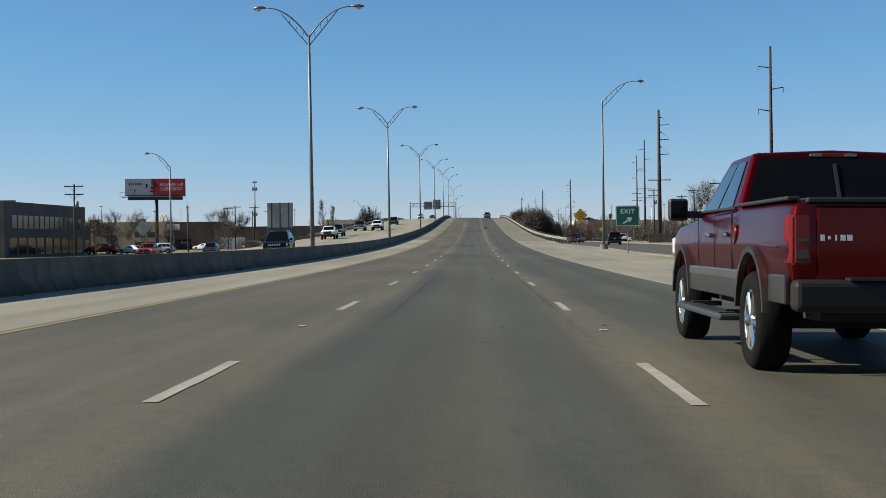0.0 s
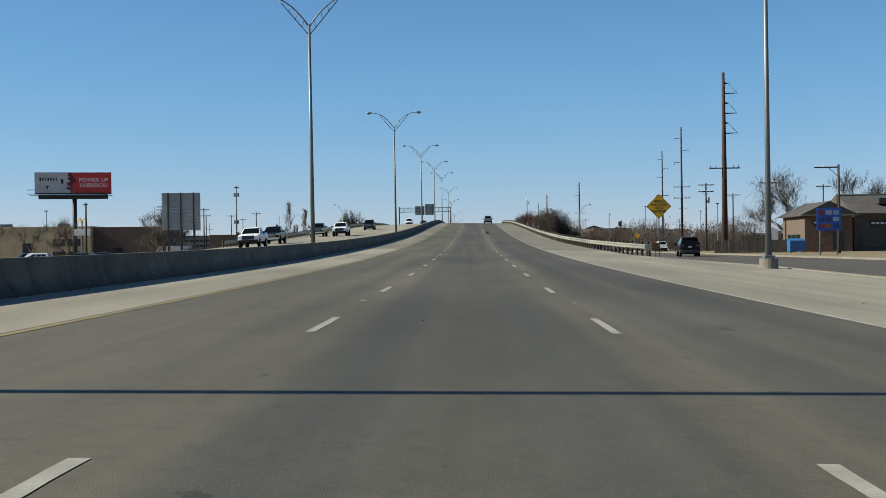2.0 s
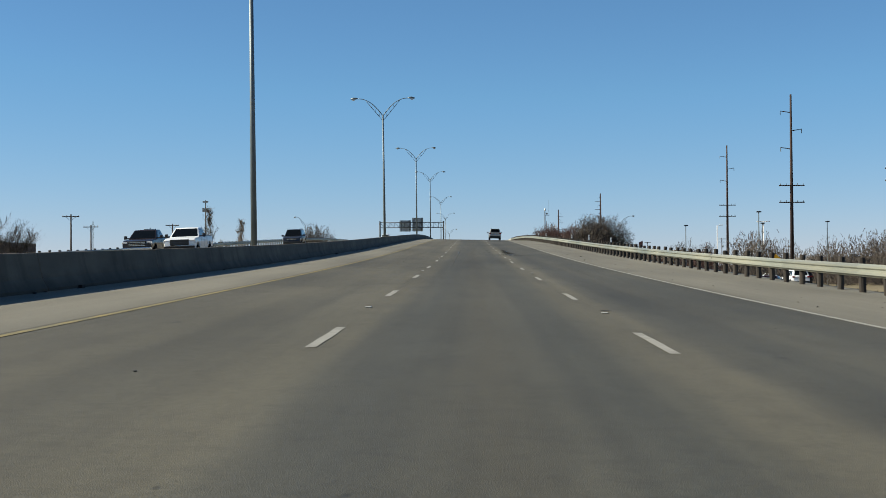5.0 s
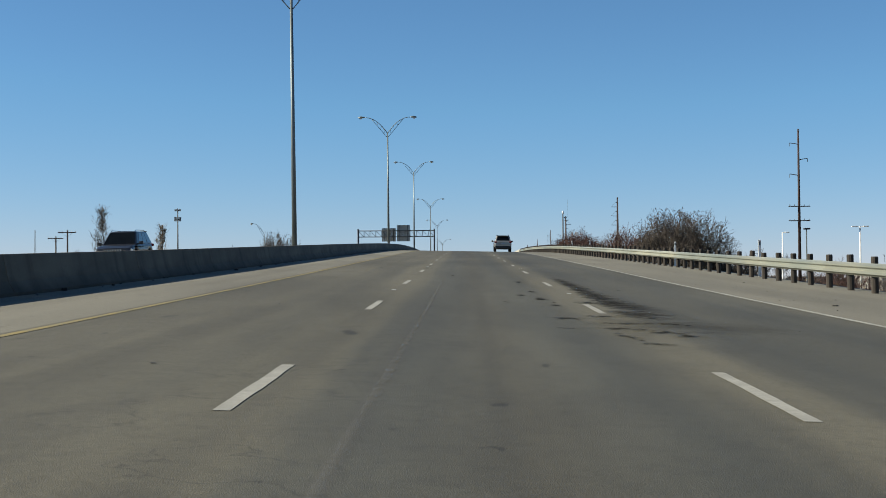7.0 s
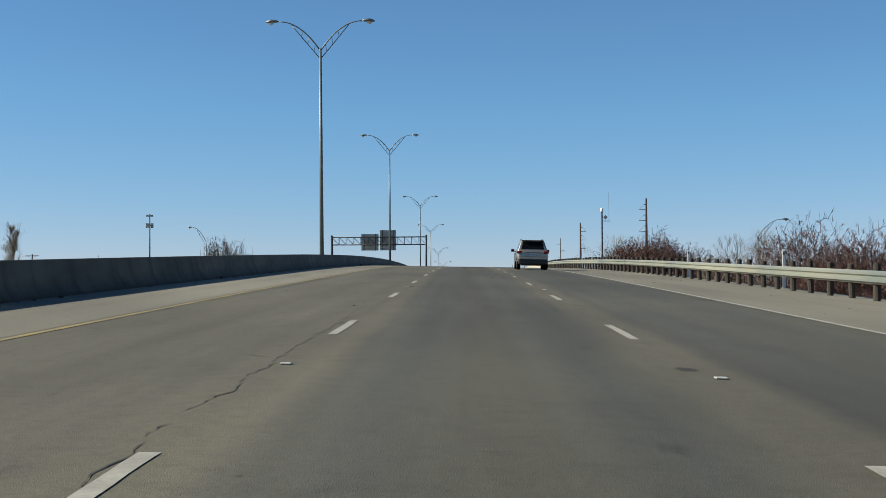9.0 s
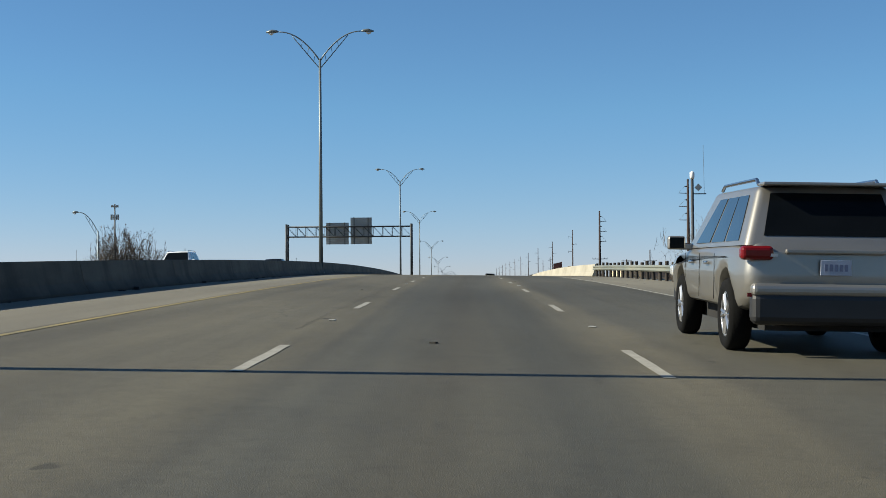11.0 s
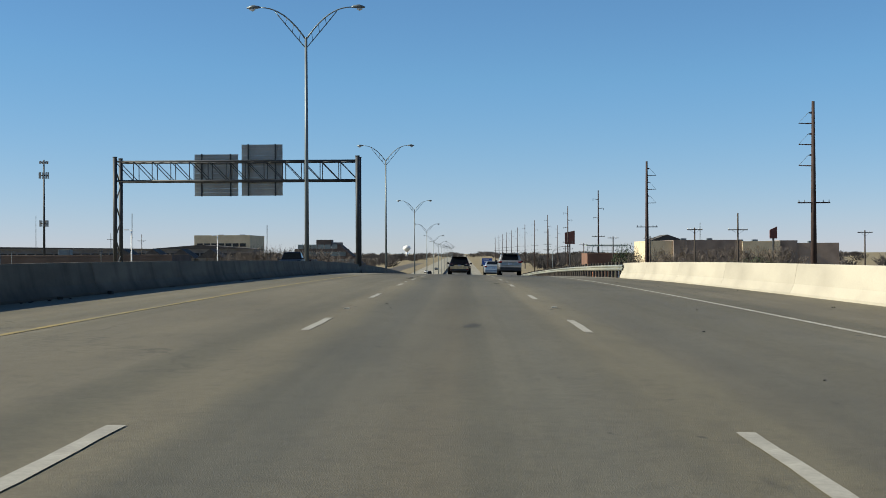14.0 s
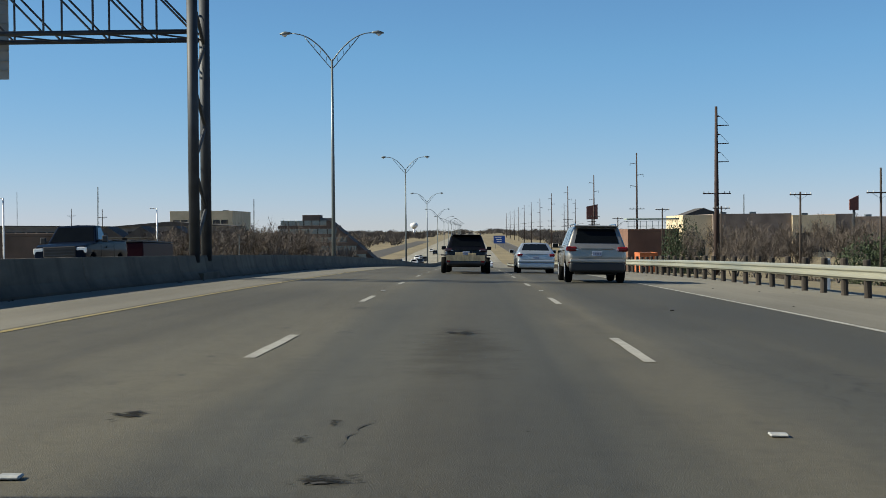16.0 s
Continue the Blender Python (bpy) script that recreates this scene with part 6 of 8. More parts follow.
def wagon(lab, body, kind="suv", group="", far=False, lens=None):
    """An SUV or a saloon car."""
    sedan = kind == "sedan"
    root = thing("saloon_car" if sedan else "sport_utility_vehicle", lab, "car", group)
    if sedan:
        hw, wr, fa, ra, z0 = .91, .325, 1.38, -1.38, .30
        out = [(-2.33, .42), (-2.38, .62), (-2.36, .92), (-2.28, 1.0), (-1.75, 1.03), (-1.2, 1.0), (.95, .97), (1.2, .95), (2.0, .83), (2.30, .70), (2.36, .5), (2.32, .30)]
        low, top, r0 = (-1.82, 1.0, 1.15, .94), (-.92, 1.42, .22, 1.42), .36
        glass = ((.30, .50, (.10, .0)), (.53, .80, (.0, -.09)))
    else:
        hw, wr, fa, ra, z0 = .955, .385, 1.455, -1.455, .45
        out = [(-2.28, .55), (-2.36, .72), (-2.34, 1.05), (-2.28, 1.14), (-1.0, 1.14), (1.0, 1.11), (1.15, 1.09), (2.05, 1.02), (2.36, .92), (2.44, .62), (2.38, .45)]
        low, top, r0 = (-2.26, 1.12, 1.22, 1.09), (-1.92, 1.74, .35, 1.76), .45
        glass = ((.10, .30, (.02, .02)), (.33, .55, (.0, .0)), (.58, .84, (.0, -.08)))
    out += arch_pts(fa, r0, wr + .02, z0)[::-1] + arch_pts(ra, r0, wr + .02, z0)[::-1] + [(-2.1, z0 + .02)]
    slab(out[::-1], hw, .15, body, root, ends=.10)
    cab, c = hull(root, body, low, top, hw - .07, hw - .27 if not sedan else hw - .30, bevel=.085)
    for s in (-1, 1):
        f = [c[s, 0], c[s, 1], c[s, 2], c[s, 3]]
        for u0, u1, sk in glass:
            pane(f, u0, u1, .08, .85, SIDE_GLASS, root, "side_window", skew=sk)
    pane([c[-1, 0], c[1, 0], c[1, 3], c[-1, 3]], .10, .90, .16, .87, TINT_GLASS, root, "rear_window")
    pane([c[-1, 1], c[1, 1], c[1, 2], c[-1, 2]], .05, .95, .05, .92, TINT_GLASS, root, "windscreen")
    yb = -2.36
    zt = .84 if sedan else 1.04
    for s in (-1, 1):
        t = part("tail_light", boxed((s * (hw - .17), yb + .02, zt), (.33 if not sedan else .26, .16, .145 if not sedan else .13), None, .045, 3), lens or TAIL_RED, root, "red tail light")
        part("headlight", boxed((s * (hw - .20), 2.22 if not sedan else 2.16, .80 if not sedan else .70), (.36, .24, .15), None, .04, 3), HEAD_LENS, root, "clear headlight")
        if far:
            continue
        part("light_strip", boxed((s * (hw - .26), yb - .054, zt - .02), (.22, .006, .03)), HEAD_LENS, t)
        part("reflector", boxed((s * (hw - .17), yb - .05, .62 if not sedan else .44), (.2, .012, .04)), TAIL_RED, root)
        part("exhaust", pipe(bmesh.new(), [(s * .62, yb + .1, .36), (s * .62, yb - .04, .36)], .045, 10), CHROME, root)
        for y in (.45, -.55):
            part("door_handle", boxed((s * (hw + .014), y, .93 if not sedan else .82), (.04, .18, .035), None, .012), CHROME if not sedan else body, root)
        for y in (.95, -.05, -.98):
            part("door_seam", boxed((s * (hw - .001), y, .78 if not sedan else .68), (.006, .010, .5)), UNDER, root)
    lowz = .52 if not sedan else .40
    part("rear_bumper", boxed((0, yb - .02, lowz - .03), (1.70, .20, .34 if not sedan else .28), None, .08, 3), BLACK if not sedan else body, root)
    part("bumper_trim", boxed((0, yb - .035, lowz + .15), (1.70, .18, .13), None, .05, 3), body, root)
    part("front_bumper", boxed((0, 2.38 if not sedan else 2.30, lowz - .02), (1.72, .16, .26), None, .06, 3), BLACK, root)
    g = part("grille", boxed((0, 2.42 if not sedan else 2.34, .78 if not sedan else .60), (.95, .06, .17), None, .02), BLACK, root)
    for k in range(0 if far else 7):
        part("grille_slot", boxed((-.39 + .13 * k, 2.455 if not sedan else 2.375, .78 if not sedan else .60), (.05, .012, .13)), CHROME, g)
    part("garnish", boxed((0, yb - .012, zt + (.02 if not sedan else .06)), (1.0, .06, .05), None, .015), body, root)
    if not far:
        plate(root, yb - .035, .90 if not sedan else .72)
    if not sedan:
        part("spoiler", boxed((0, -1.98, 1.755), (1.34, .26, .035), None, .012), body, root)
        for s in (-1, 1):
            part("roof_rail", pipe(bmesh.new(), [(s * .63, -1.7, 1.76), (s * .63, -1.6, 1.82), (s * .63, .1, 1.83), (s * .63, .25, 1.78)], .02, 8), CHROME, root)
        part("rear_wiper", boxed((.08, -2.14, 1.30), (.46, .012, .02), pose(0, 0, 0, 0, 8, 0).to_3x3()), BLACK, root)
    for y in (fa, ra):
        for s in (-1, 1):
            wheel(root, s * (hw - .14), y, wr, .235, s, 5, far=far)
    part("underbody", boxed((0, 0, .42 if not sedan else .34), (1.3, 4.3, .34)), UNDER, root)
    if far:
        return root
    mirrors(root, hw - .04, .92, 1.16 if not sedan else 1.03, body, (.22, .13, .17), .08)
    return root


def place(ob, x, y, heading=0.0, ground=False):
    ob.matrix_world = Matrix.Translation((x, y, ground_z(x, y) + .05)) @ pose(0, 0, 0, 0, 0, heading) if ground else on_road(x, y, heading)
    return ob


# traffic on the near carriageway
place(pickup("ruby red crew-cab pickup with bronze lower cladding and chrome wheels", RED_PAINT, detail=True), 3.62, 17.75)
place(wagon("champagne silver sport utility vehicle seen from behind", SILVER_PAINT), 4.05, 577.0)
place(wagon("pale silver-blue saloon car ahead", PALE_PAINT, "sedan"), 3.2, 598.0)
place(wagon("champagne silver sport utility vehicle in the outer lane", SILVER_PAINT), 3.8, 384)
lead = wagon("large black sport utility vehicle towing a small flat trailer", BLACK_PAINT, lens=DARK_LENS)
lead.matrix_world = on_road(-.05, 598.05) @ Matrix.Diagonal((1.03, 1.05, 1.0, 1))
tr = thing("flat_trailer", "low utility trailer with pale wooden deck and side wheels", "trailer")
tr.matrix_world = on_road(-.05, 592.6)
plank = material("weathered_planks", (.42, .34, .20), .85, vary=.2, scale=2, stretch=(3, .4, 1), fine=.2)
bed = part("frame", boxed((0, 0, .50), (1.72, 2.6, .10), None, .01), DARK_STEEL, tr)
for k in range(6):
    part("deck_board", boxed((-.70 + .28 * k, 0, .565), (.265, 2.55, .03)), plank, bed)
part("tail_board", boxed((0, -1.28, .68), (1.68, .05, .24)), plank, tr, "pale wooden tail board")
part("drawbar", rod(bmesh.new(), (0, 1.3, .50), (0, 2.9, .52), .05), DARK_STEEL, tr)
for s in (-1, 1):
    part("fender", boxed((s * .97, .1, .80), (.26, .9, .05), None, .01), BLACK, tr)
    part("side_rail", boxed((s * .80, 0, .78), (.05, 2.5, .05)), DARK_STEEL, tr)
    for y in (-1.2, 0, 1.2):
        part("stake", boxed((s * .80, y, .66), (.05, .05, .25)), DARK_STEEL, tr)
    w = wheel(tr, s * .97, 0.1, .36, .22, s, 5)
    part("tail_light", boxed((s * .74, -1.32, .53), (.14, .03, .08)), TAIL_RED, tr)
for x, h in ((-.30, .34), (.28, .32)):
    part("crate", boxed((x, -.5, .58 + h / 2), (.34, .4, h), None, .01), plank, tr, "small wooden crate on the deck")

# traffic on the opposite carriageway
place(pickup("white crew-cab pickup with headlights facing the camera", WHITE_PAINT), -17.9, 255, 180)
place(pickup("dark brown crew-cab pickup with chrome grille", BROWN_PAINT, chrome=True), -21.5, 259, 180)
place(pickup("white full-size pickup truck", WHITE_PAINT), -20.6, 197, 180)
place(pickup("black full-size pickup truck", BLACK_PAINT, chrome=True), -21.4, 216, 180)
place(wagon("dark sport utility vehicle with lights on", GREY_PAINT), -17.9, 306, 180)
place(wagon("black compact sport utility vehicle", BLACK_PAINT), -14.4, 105, 180)
bp = place(pickup("dark blue older pickup with a chrome grille", BLUE_PAINT, chrome=True, old=True), -14.4, 583.5, 180)
bp.scale = (1, 1, 1.08)
rt = thing("red_trailer", "dark red enclosed low trailer behind a pickup", "trailer")
rt.matrix_world = on_road(-14.4, 592.0, 180)
part("body", boxed((0, 0, .98), (1.8, 5.6, .95), None, .05), paint("dark_red_paint", (.020, .003, .007), .0, .5, .0, .1), rt)
part("rail", boxed((0, 0, 1.5), (1.84, 5.64, .06), None, .015), DARK_STEEL, rt)
part("drawbar", rod(bmesh.new(), (0, 2.8, .5), (0, 4.4, .5), .05), DARK_STEEL, rt)
for s in (-1, 1):
    wheel(rt, s * .92, -.1, .33, .2, s, 5)
place(wagon("white service van with roof racks", WHITE_PAINT), -17.8, 452, 180)
place(wagon("dark grey saloon car", GREY_PAINT, "sedan"), -14.4, 470, 180)
place(pickup("dark red crew-cab pickup truck", RED_PAINT), -18.0, 842, 180)
for x, y, k, p_ in ((-14.5, 805, "suv", BLACK_PAINT), (-14.5, 878, "suv", WHITE_PAINT), (-18, 985, "suv", WHITE_PAINT), (-14.6, 925, "sedan", BLACK_PAINT), (-18, 860, "sedan", PALE_PAINT), (-18.1, 900, "sedan", WHITE_PAINT), (-14.5, 960, "suv", GREY_PAINT),
                    (-18, 1010, "sedan", SILVER_PAINT), (-14.5, 1080, "suv", BLACK_PAINT), (-18, 1150, "sedan", WHITE_PAINT), (-14.5, 1240, "sedan", GREY_PAINT)):
    place(wagon({"sedan": "saloon car", "suv": "sport utility vehicle"}[k] + " far down the opposite carriageway", p_, k, "distant traffic", True), x, y, 180)
for x, y, k, p_ in ((3.6, 800, "sedan", WHITE_PAINT), (3.6, 835, "suv", BLACK_PAINT), (-3.4, 1000, "suv", GREY_PAINT), (0, 1120, "sedan", WHITE_PAINT), (3.6, 1250, "suv", SILVER_PAINT)):
    place(wagon({"sedan": "saloon car", "suv": "sport utility vehicle"}[k] + " far ahead on the highway", p_, k, "distant traffic", True), x, y)

# frontage road traffic and parked vehicles
def stand(ob, x, y, heading):
    ob.matrix_world = Matrix.Translation((x, y, base_z(x, y) + .055)) @ pose(0, 0, 0, 0, 0, heading)


stand(wagon("black boxy sport utility vehicle on the exit lane", BLACK_PAINT), 20.2, 196, -4)
stand(pickup("bright red pickup on the frontage road", paint("bright_red_paint", (.42, .02, .02), .2)), -40.2, 170, 180)
stand(wagon("dark sport utility vehicle on the frontage road", GREY_PAINT), -40.0, 208, 180)
stand(pickup("orange-red pickup parked beside the shops", paint("orange_red_paint", (.40, .05, .02), .2)), -62.5, 228, 75)
for i, (x, y, p_, k) in enumerate(((-58.5, 232, WHITE_PAINT, "sedan"), (-54.5, 236, WHITE_PAINT, "suv"), (-57.5, 242, GREY_PAINT, "suv"), (-60, 300, WHITE_PAINT, "sedan"), (-66, 306, BLACK_PAINT, "suv"),
                                   (-54, 330, WHITE_PAINT, "suv"), (-74, 300, GREY_PAINT, "sedan"), (-48.5, 352, SILVER_PAINT, "sedan"))):
    stand(wagon({"sedan": "parked saloon car", "suv": "parked sport utility vehicle"}[k] + " by the roadside shops", p_, k, "parked cars", True), x, y, 70 + 25 * (i % 3))
for i, (x, y, p_, k) in enumerate(((34, 312, WHITE_PAINT, "suv"), (31, 330, GREY_PAINT, "sedan"), (37, 340, WHITE_PAINT, "sedan"), (22, 300, BLUE_PAINT, "suv"), (20, 262, RED_PAINT, "sedan"), (44, 350, BLACK_PAINT, "suv"),
                                   (47, 745, WHITE_PAINT, "suv"), (52, 752, WHITE_PAINT, "sedan"), (-33, 880, BLACK_PAINT, "suv"), (-36, 900, SILVER_PAINT, "sedan"), (-34, 915, WHITE_PAINT, "suv"), (-38, 925, GREY_PAINT, "sedan"), (-31, 905, BLACK_PAINT, "suv"), (-35, 860, BLACK_PAINT, "suv"))):
    stand(wagon({"sedan": "parked saloon car", "suv": "parked sport utility vehicle"}[k] + " beside the frontage road", p_, k, "parked cars", True), x, y, 40 * (i % 5))


# ---- trees ----
def mesh_of_segments(name, segs, n=3):
    """One mesh of tapered twigs from (start, end, radius, radius) rows."""
    P0 = np.array([s[0] for s in segs], float)
    P1 = np.array([s[1] for s in segs], float)
    R0 = np.array([s[2] for s in segs])[:, None, None]
    R1 = np.array([s[3] for s in segs])[:, None, None]
    d = P1 - P0
    d /= np.linalg.norm(d, axis=1)[:, None] + 1e-9
    ref = np.where(np.abs(d[:, 2:3]) < .9, np.array([[0, 0, 1.0]]), np.array([[1.0, 0, 0]]))
    u = np.cross(d, ref)
    u /= np.linalg.norm(u, axis=1)[:, None] + 1e-9
    v = np.cross(d, u)
    ang = np.arange(n) * 2 * np.pi / n
    ring = np.cos(ang)[None, :, None] * u[:, None, :] + np.sin(ang)[None, :, None] * v[:, None, :]
    verts = np.concatenate([P0[:, None, :] + ring * R0, P1[:, None, :] + ring * R1], axis=1).reshape(-1, 3)
    base = (np.arange(len(segs)) * 2 * n)[:, None, None]
    k = np.arange(n)
    quad = np.stack([k, (k + 1) % n, n + (k + 1) % n, n + k], axis=1)[None]
    faces = (base + (quad[:, :1] if n == 2 else quad)).reshape(-1, 4)
    me = bpy.data.meshes.new(name)
    me.from_pydata(verts.tolist(), [], faces.tolist())
    return me


def grow(rng, start, way, length, radius, depth, segs, spread=0.6, lift=0.15, kids=(3, 4), shrink=0.72):
    p = Vector(start)
    w = Vector(way).normalized()
    steps = 3 if depth > 1 else 2
    pts = [p.copy()]
    for i in range(steps):
        w = (w + Vector((rng.gauss(0, .13), rng.gauss(0, .13), rng.gauss(0, .08) + lift * .3))).normalized()
        q = p + w * (length / steps)
        r0 = radius * (1 - .45 * i / steps)
        r1 = radius * (1 - .45 * (i + 1) / steps)
        segs.append((tuple(p), tuple(q), r0, r1, depth))
        p = q
        pts.append(p.copy())
    if depth == 0:
        return
    for k in range(rng.randint(*kids)):
        at = pts[-1] if k < 2 else pts[rng.randint(1, len(pts) - 1)]
        side = Vector((rng.gauss(0, 1), rng.gauss(0, 1), rng.gauss(0, .5))).normalized()
        nw = (w + side * spread * rng.uniform(.6, 1.3) + Vector((0, 0, lift))).normalized()
        grow(rng, at, nw, length * shrink * rng.uniform(.75, 1.15), radius * .56, depth - 1, segs, spread, lift, kids, shrink)


def sprays(rng, twigs_of, count, size, r, up, out, forks=3):
    """Forked twig sprays that start on the outer limbs."""
    for k in range(count):
        a = rng.choice(twigs_of)
        p0, p1 = Vector(a[0]), Vector(a[1])
        p = p0 + (p1 - p0) * rng.random()
        w = ((p1 - p0).normalized() * .7 + Vector((rng.gauss(0, .6), rng.gauss(0, .6), rng.gauss(up, .5)))).normalized()
        ln = size * rng.uniform(.5, 1.25)
        q = p + w * ln
        out.append((tuple(p), tuple(q), r, r * .7, 0))
        for m in range(forks):
            f = p + w * ln * rng.uniform(.25, .95)
            v = (w + Vector((rng.gauss(0, .55), rng.gauss(0, .55), rng.gauss(up * .5, .45)))).normalized()
            g = f + v * ln * rng.uniform(.35, .7)
            out.append((tuple(f), tuple(g), r * .75, r * .5, 0))
            v = (v + Vector((rng.gauss(0, .6), rng.gauss(0, .6), rng.gauss(0, .4)))).normalized()
            h = f + (g - f) * .5
            out.append((tuple(h), tuple(h + v * ln * .35), r * .6, r * .4, 0))


def fans(seed, starts, size, r):
    """Seven tapering twigs fanning out of each start; rows of place and direction."""
    rng = np.random.default_rng(seed)
    n = len(starts)
    w = starts[:, 3:] + rng.normal(0, .45, (n, 3))
    w /= np.linalg.norm(w, axis=1)[:, None]
    ln = size * rng.uniform(.6, 1.2, n)[:, None]
    tris = []
    for k in range(7):
        foot = starts[:, :3] + w * ln * (-1.2 if k == 0 else rng.uniform(-.2, .55, (n, 1)))
        v = w + rng.normal(0, .10 if k == 0 else .50, (n, 3))
        v /= np.linalg.norm(v, axis=1)[:, None]
        side = np.cross(v, rng.normal(0, 1, (n, 3)))
        side *= r * (1.2 if k == 0 else .8) / np.linalg.norm(side, axis=1)[:, None]
        tris.append(np.stack([foot - side, foot + side, foot + v * ln * (2.1 if k == 0 else rng.uniform(.4, .85, (n, 1)))], 1))
    V = np.concatenate(tris).reshape(-1, 3)
    return V, np.arange(len(V)).reshape(-1, 3)


def tree_model(lab, seed, height, kind, mat, group, count=500, r=.02, wide=.5, stems=30, spread=.62, lift=.14, forks=3):
    """A bare tree, poplar or many-stemmed shrub of the given height; wide is a shrub's half width over its height."""
    rng = random.Random(seed)
    segs, twigs = [], []
    if kind == "tree":
        grow(rng, (0, 0, -.3), (0, 0, 1), height * .26, height * .021, 4, segs, spread, lift, (3, 4), .76)
        sprays(rng, [a for a in segs if a[4] <= 1], count, height * .085, r, .12, twigs, forks)
    elif kind == "poplar":
        p = Vector((0, 0, -.3))
        for i in range(12):
            q = p + Vector((rng.gauss(0, .06), rng.gauss(0, .06), height / 12))
            segs.append((tuple(p), tuple(q), .13 * (1 - i / 12.5), .13 * (1 - (i + 1) / 12.5), 5))
            if i > 1:
                for k in range(6):
                    a = rng.uniform(0, 6.28)
                    ln = height * .30 * (1 - abs(i - 3.5) / 10) * rng.uniform(.6, 1.1)
                    grow(rng, p + (q - p) * rng.random(), (math.cos(a) * .6, math.sin(a) * .6, .9), ln * .55, .03, 1, segs, .45, .25, (2, 3), .7)
            p = q
        sprays(rng, [a for a in segs if a[4] < 5], count, height * .055, r, .45, twigs)
    else:
        f1, f2, f3 = [rng.uniform(0, 6.28) for _ in range(3)]

        def shell(a, el, u):
            k = u * (1 + .13 * math.sin(2 * a + f1) * math.cos(el) + .10 * math.sin(5 * a + f2) + .09 * math.sin(4 * el + 3 * a + f3))
            return Vector((wide * math.cos(el) * math.cos(a) * k, wide * math.cos(el) * math.sin(a) * k, .05 + .90 * math.sin(el) * k)) * height

        for k in range(stems):
            tip = shell(rng.uniform(0, 6.28), math.asin(rng.uniform(.05, 1)), rng.uniform(.5, .86))
            p = Vector((rng.gauss(0, .07), rng.gauss(0, .07), 0)) * height - Vector((0, 0, .2))
            foot = p.copy()
            for m in range(1, 6):
                u = m / 5
                q = foot.lerp(tip, u) + Vector((rng.gauss(0, .014), rng.gauss(0, .014), .20 * u * (1 - u))) * height
                segs.append((tuple(p), tuple(q), height * .0055 * (1.15 - u), height * .0055 * (1.0 - .85 * u), 3))
                p = q
        starts = []
        for k in range(count):
            p = shell(rng.uniform(0, 6.28), math.asin(rng.random()), rng.random() ** .36 * rng.uniform(.80, .95))
            starts.append((*p, *(p.normalized() + Vector((0, 0, .35)))))
        fan_v, fan_f = fans(seed, np.array(starts), height * .062, r)
    root = thing("bare_tree" if kind != "bush" else "bare_shrub", lab, "tree" if kind != "bush" else "shrub", group)
    tops = sorted(a[1][2] for a in segs + twigs) if kind != "bush" else sorted(fan_v[2::3, 2].tolist())
    top = tops[-max(2, len(tops) // 150)]
    f = height / top
    fit = [(tuple(c * f for c in a[0]), tuple(c * f for c in a[1]), max(a[2], r), max(a[3], r * .7), a[4]) for a in segs]
    fine = [(tuple(c * f for c in a[0]), tuple(c * f for c in a[1]), a[2], a[3]) for a in twigs]
    main = 3 if kind == "tree" else 5 if kind == "poplar" else 3
    link("trunk", mesh_of_segments("trunk", [a[:4] for a in fit if a[4] >= main], 3 if kind == "bush" else 5), mat, root)
    if kind == "bush":
        me = bpy.data.meshes.new("crown")
        me.from_pydata((fan_v * f).tolist(), [], fan_f.tolist())
        link("crown", me, mat, root)
        return root
    link("crown", mesh_of_segments("crown", [a[:4] for a in fit if a[4] < main] + fine, 2), mat, root)
    return root


def plant(src, rows):
    """Set the first at the first place, and copies at the others: x, y, scale, turn, foot below the ground line."""
    for i, (x, y, k, turn) in enumerate(rows):
        m = Matrix.Translation((x, y, ground_z(x, y) - .05)) @ pose(0, 0, 0, 0, 0, turn)
        s = Matrix.Diagonal((k[0], k[0], k[1], 1)) if isinstance(k, tuple) else Matrix.Diagonal((k, k, k, 1))
        if i == 0:
            first_pose = m @ s
        else:
            copy_thing(src, m @ s)
    src.matrix_world = first_pose


R = random.Random(8)
middle_trees = [(R.uniform(38, 100), R.uniform(395, 545), R.uniform(.45, .75), R.uniform(0, 360)) for i in range(16)]
# rows of bare trees before the mall and below the terraced office
east_trees, west_trees = [], []
for i in range(19):
    y = R.uniform(722, 822)
    east_trees.append((.2 + (y - 533) * R.uniform(.165, .315), y, R.uniform(.75, 1.15), R.uniform(0, 360)))
for i in range(22):
    y = R.uniform(700, 880)
    west_trees.append((max(-95, min(-36, -(y - 533) * R.uniform(.11, .22))), y, R.uniform(.9, 1.15), R.uniform(0, 360)))
for i in range(16):
    west_trees.append((-39 + R.uniform(-9, 3), R.uniform(860, 1010), R.uniform(.6, .95), R.uniform(0, 360)))
plant(tree_model("big bare winter tree with a wide twiggy crown", 1, 11.0, "tree", BARK, "bare trees", 1500, .016, spread=.85, lift=.08),
      [(48.6, 276.5, (1.35, 1.12), 0), (62, 286, (1.1, 1.12), 80), (-50, 205, .62, 20), (-49, 178, .5, 140), (-66, 244, .7, 300), (-52, 290, .6, 60), (58, 262, .85, 150), (72, 300, 1.0, 200), (-58, 262, .62, 30),
       (-62, 346, (1.05, .95), 100), (-67, 351, (.9, .9), 160)])
plant(tree_model("bare winter tree with a rounded dark crown", 2, 11.0, "tree", BARK, "bare trees", 950, .021, spread=.8, lift=.1, forks=1),
      [(-64, 266, .6, 200), (-68, 258, .55, 260), (-46, 800, .9, 40), (-52, 812, .9, 120), (-44, 830, .8, 200)] + middle_trees + east_trees + west_trees)
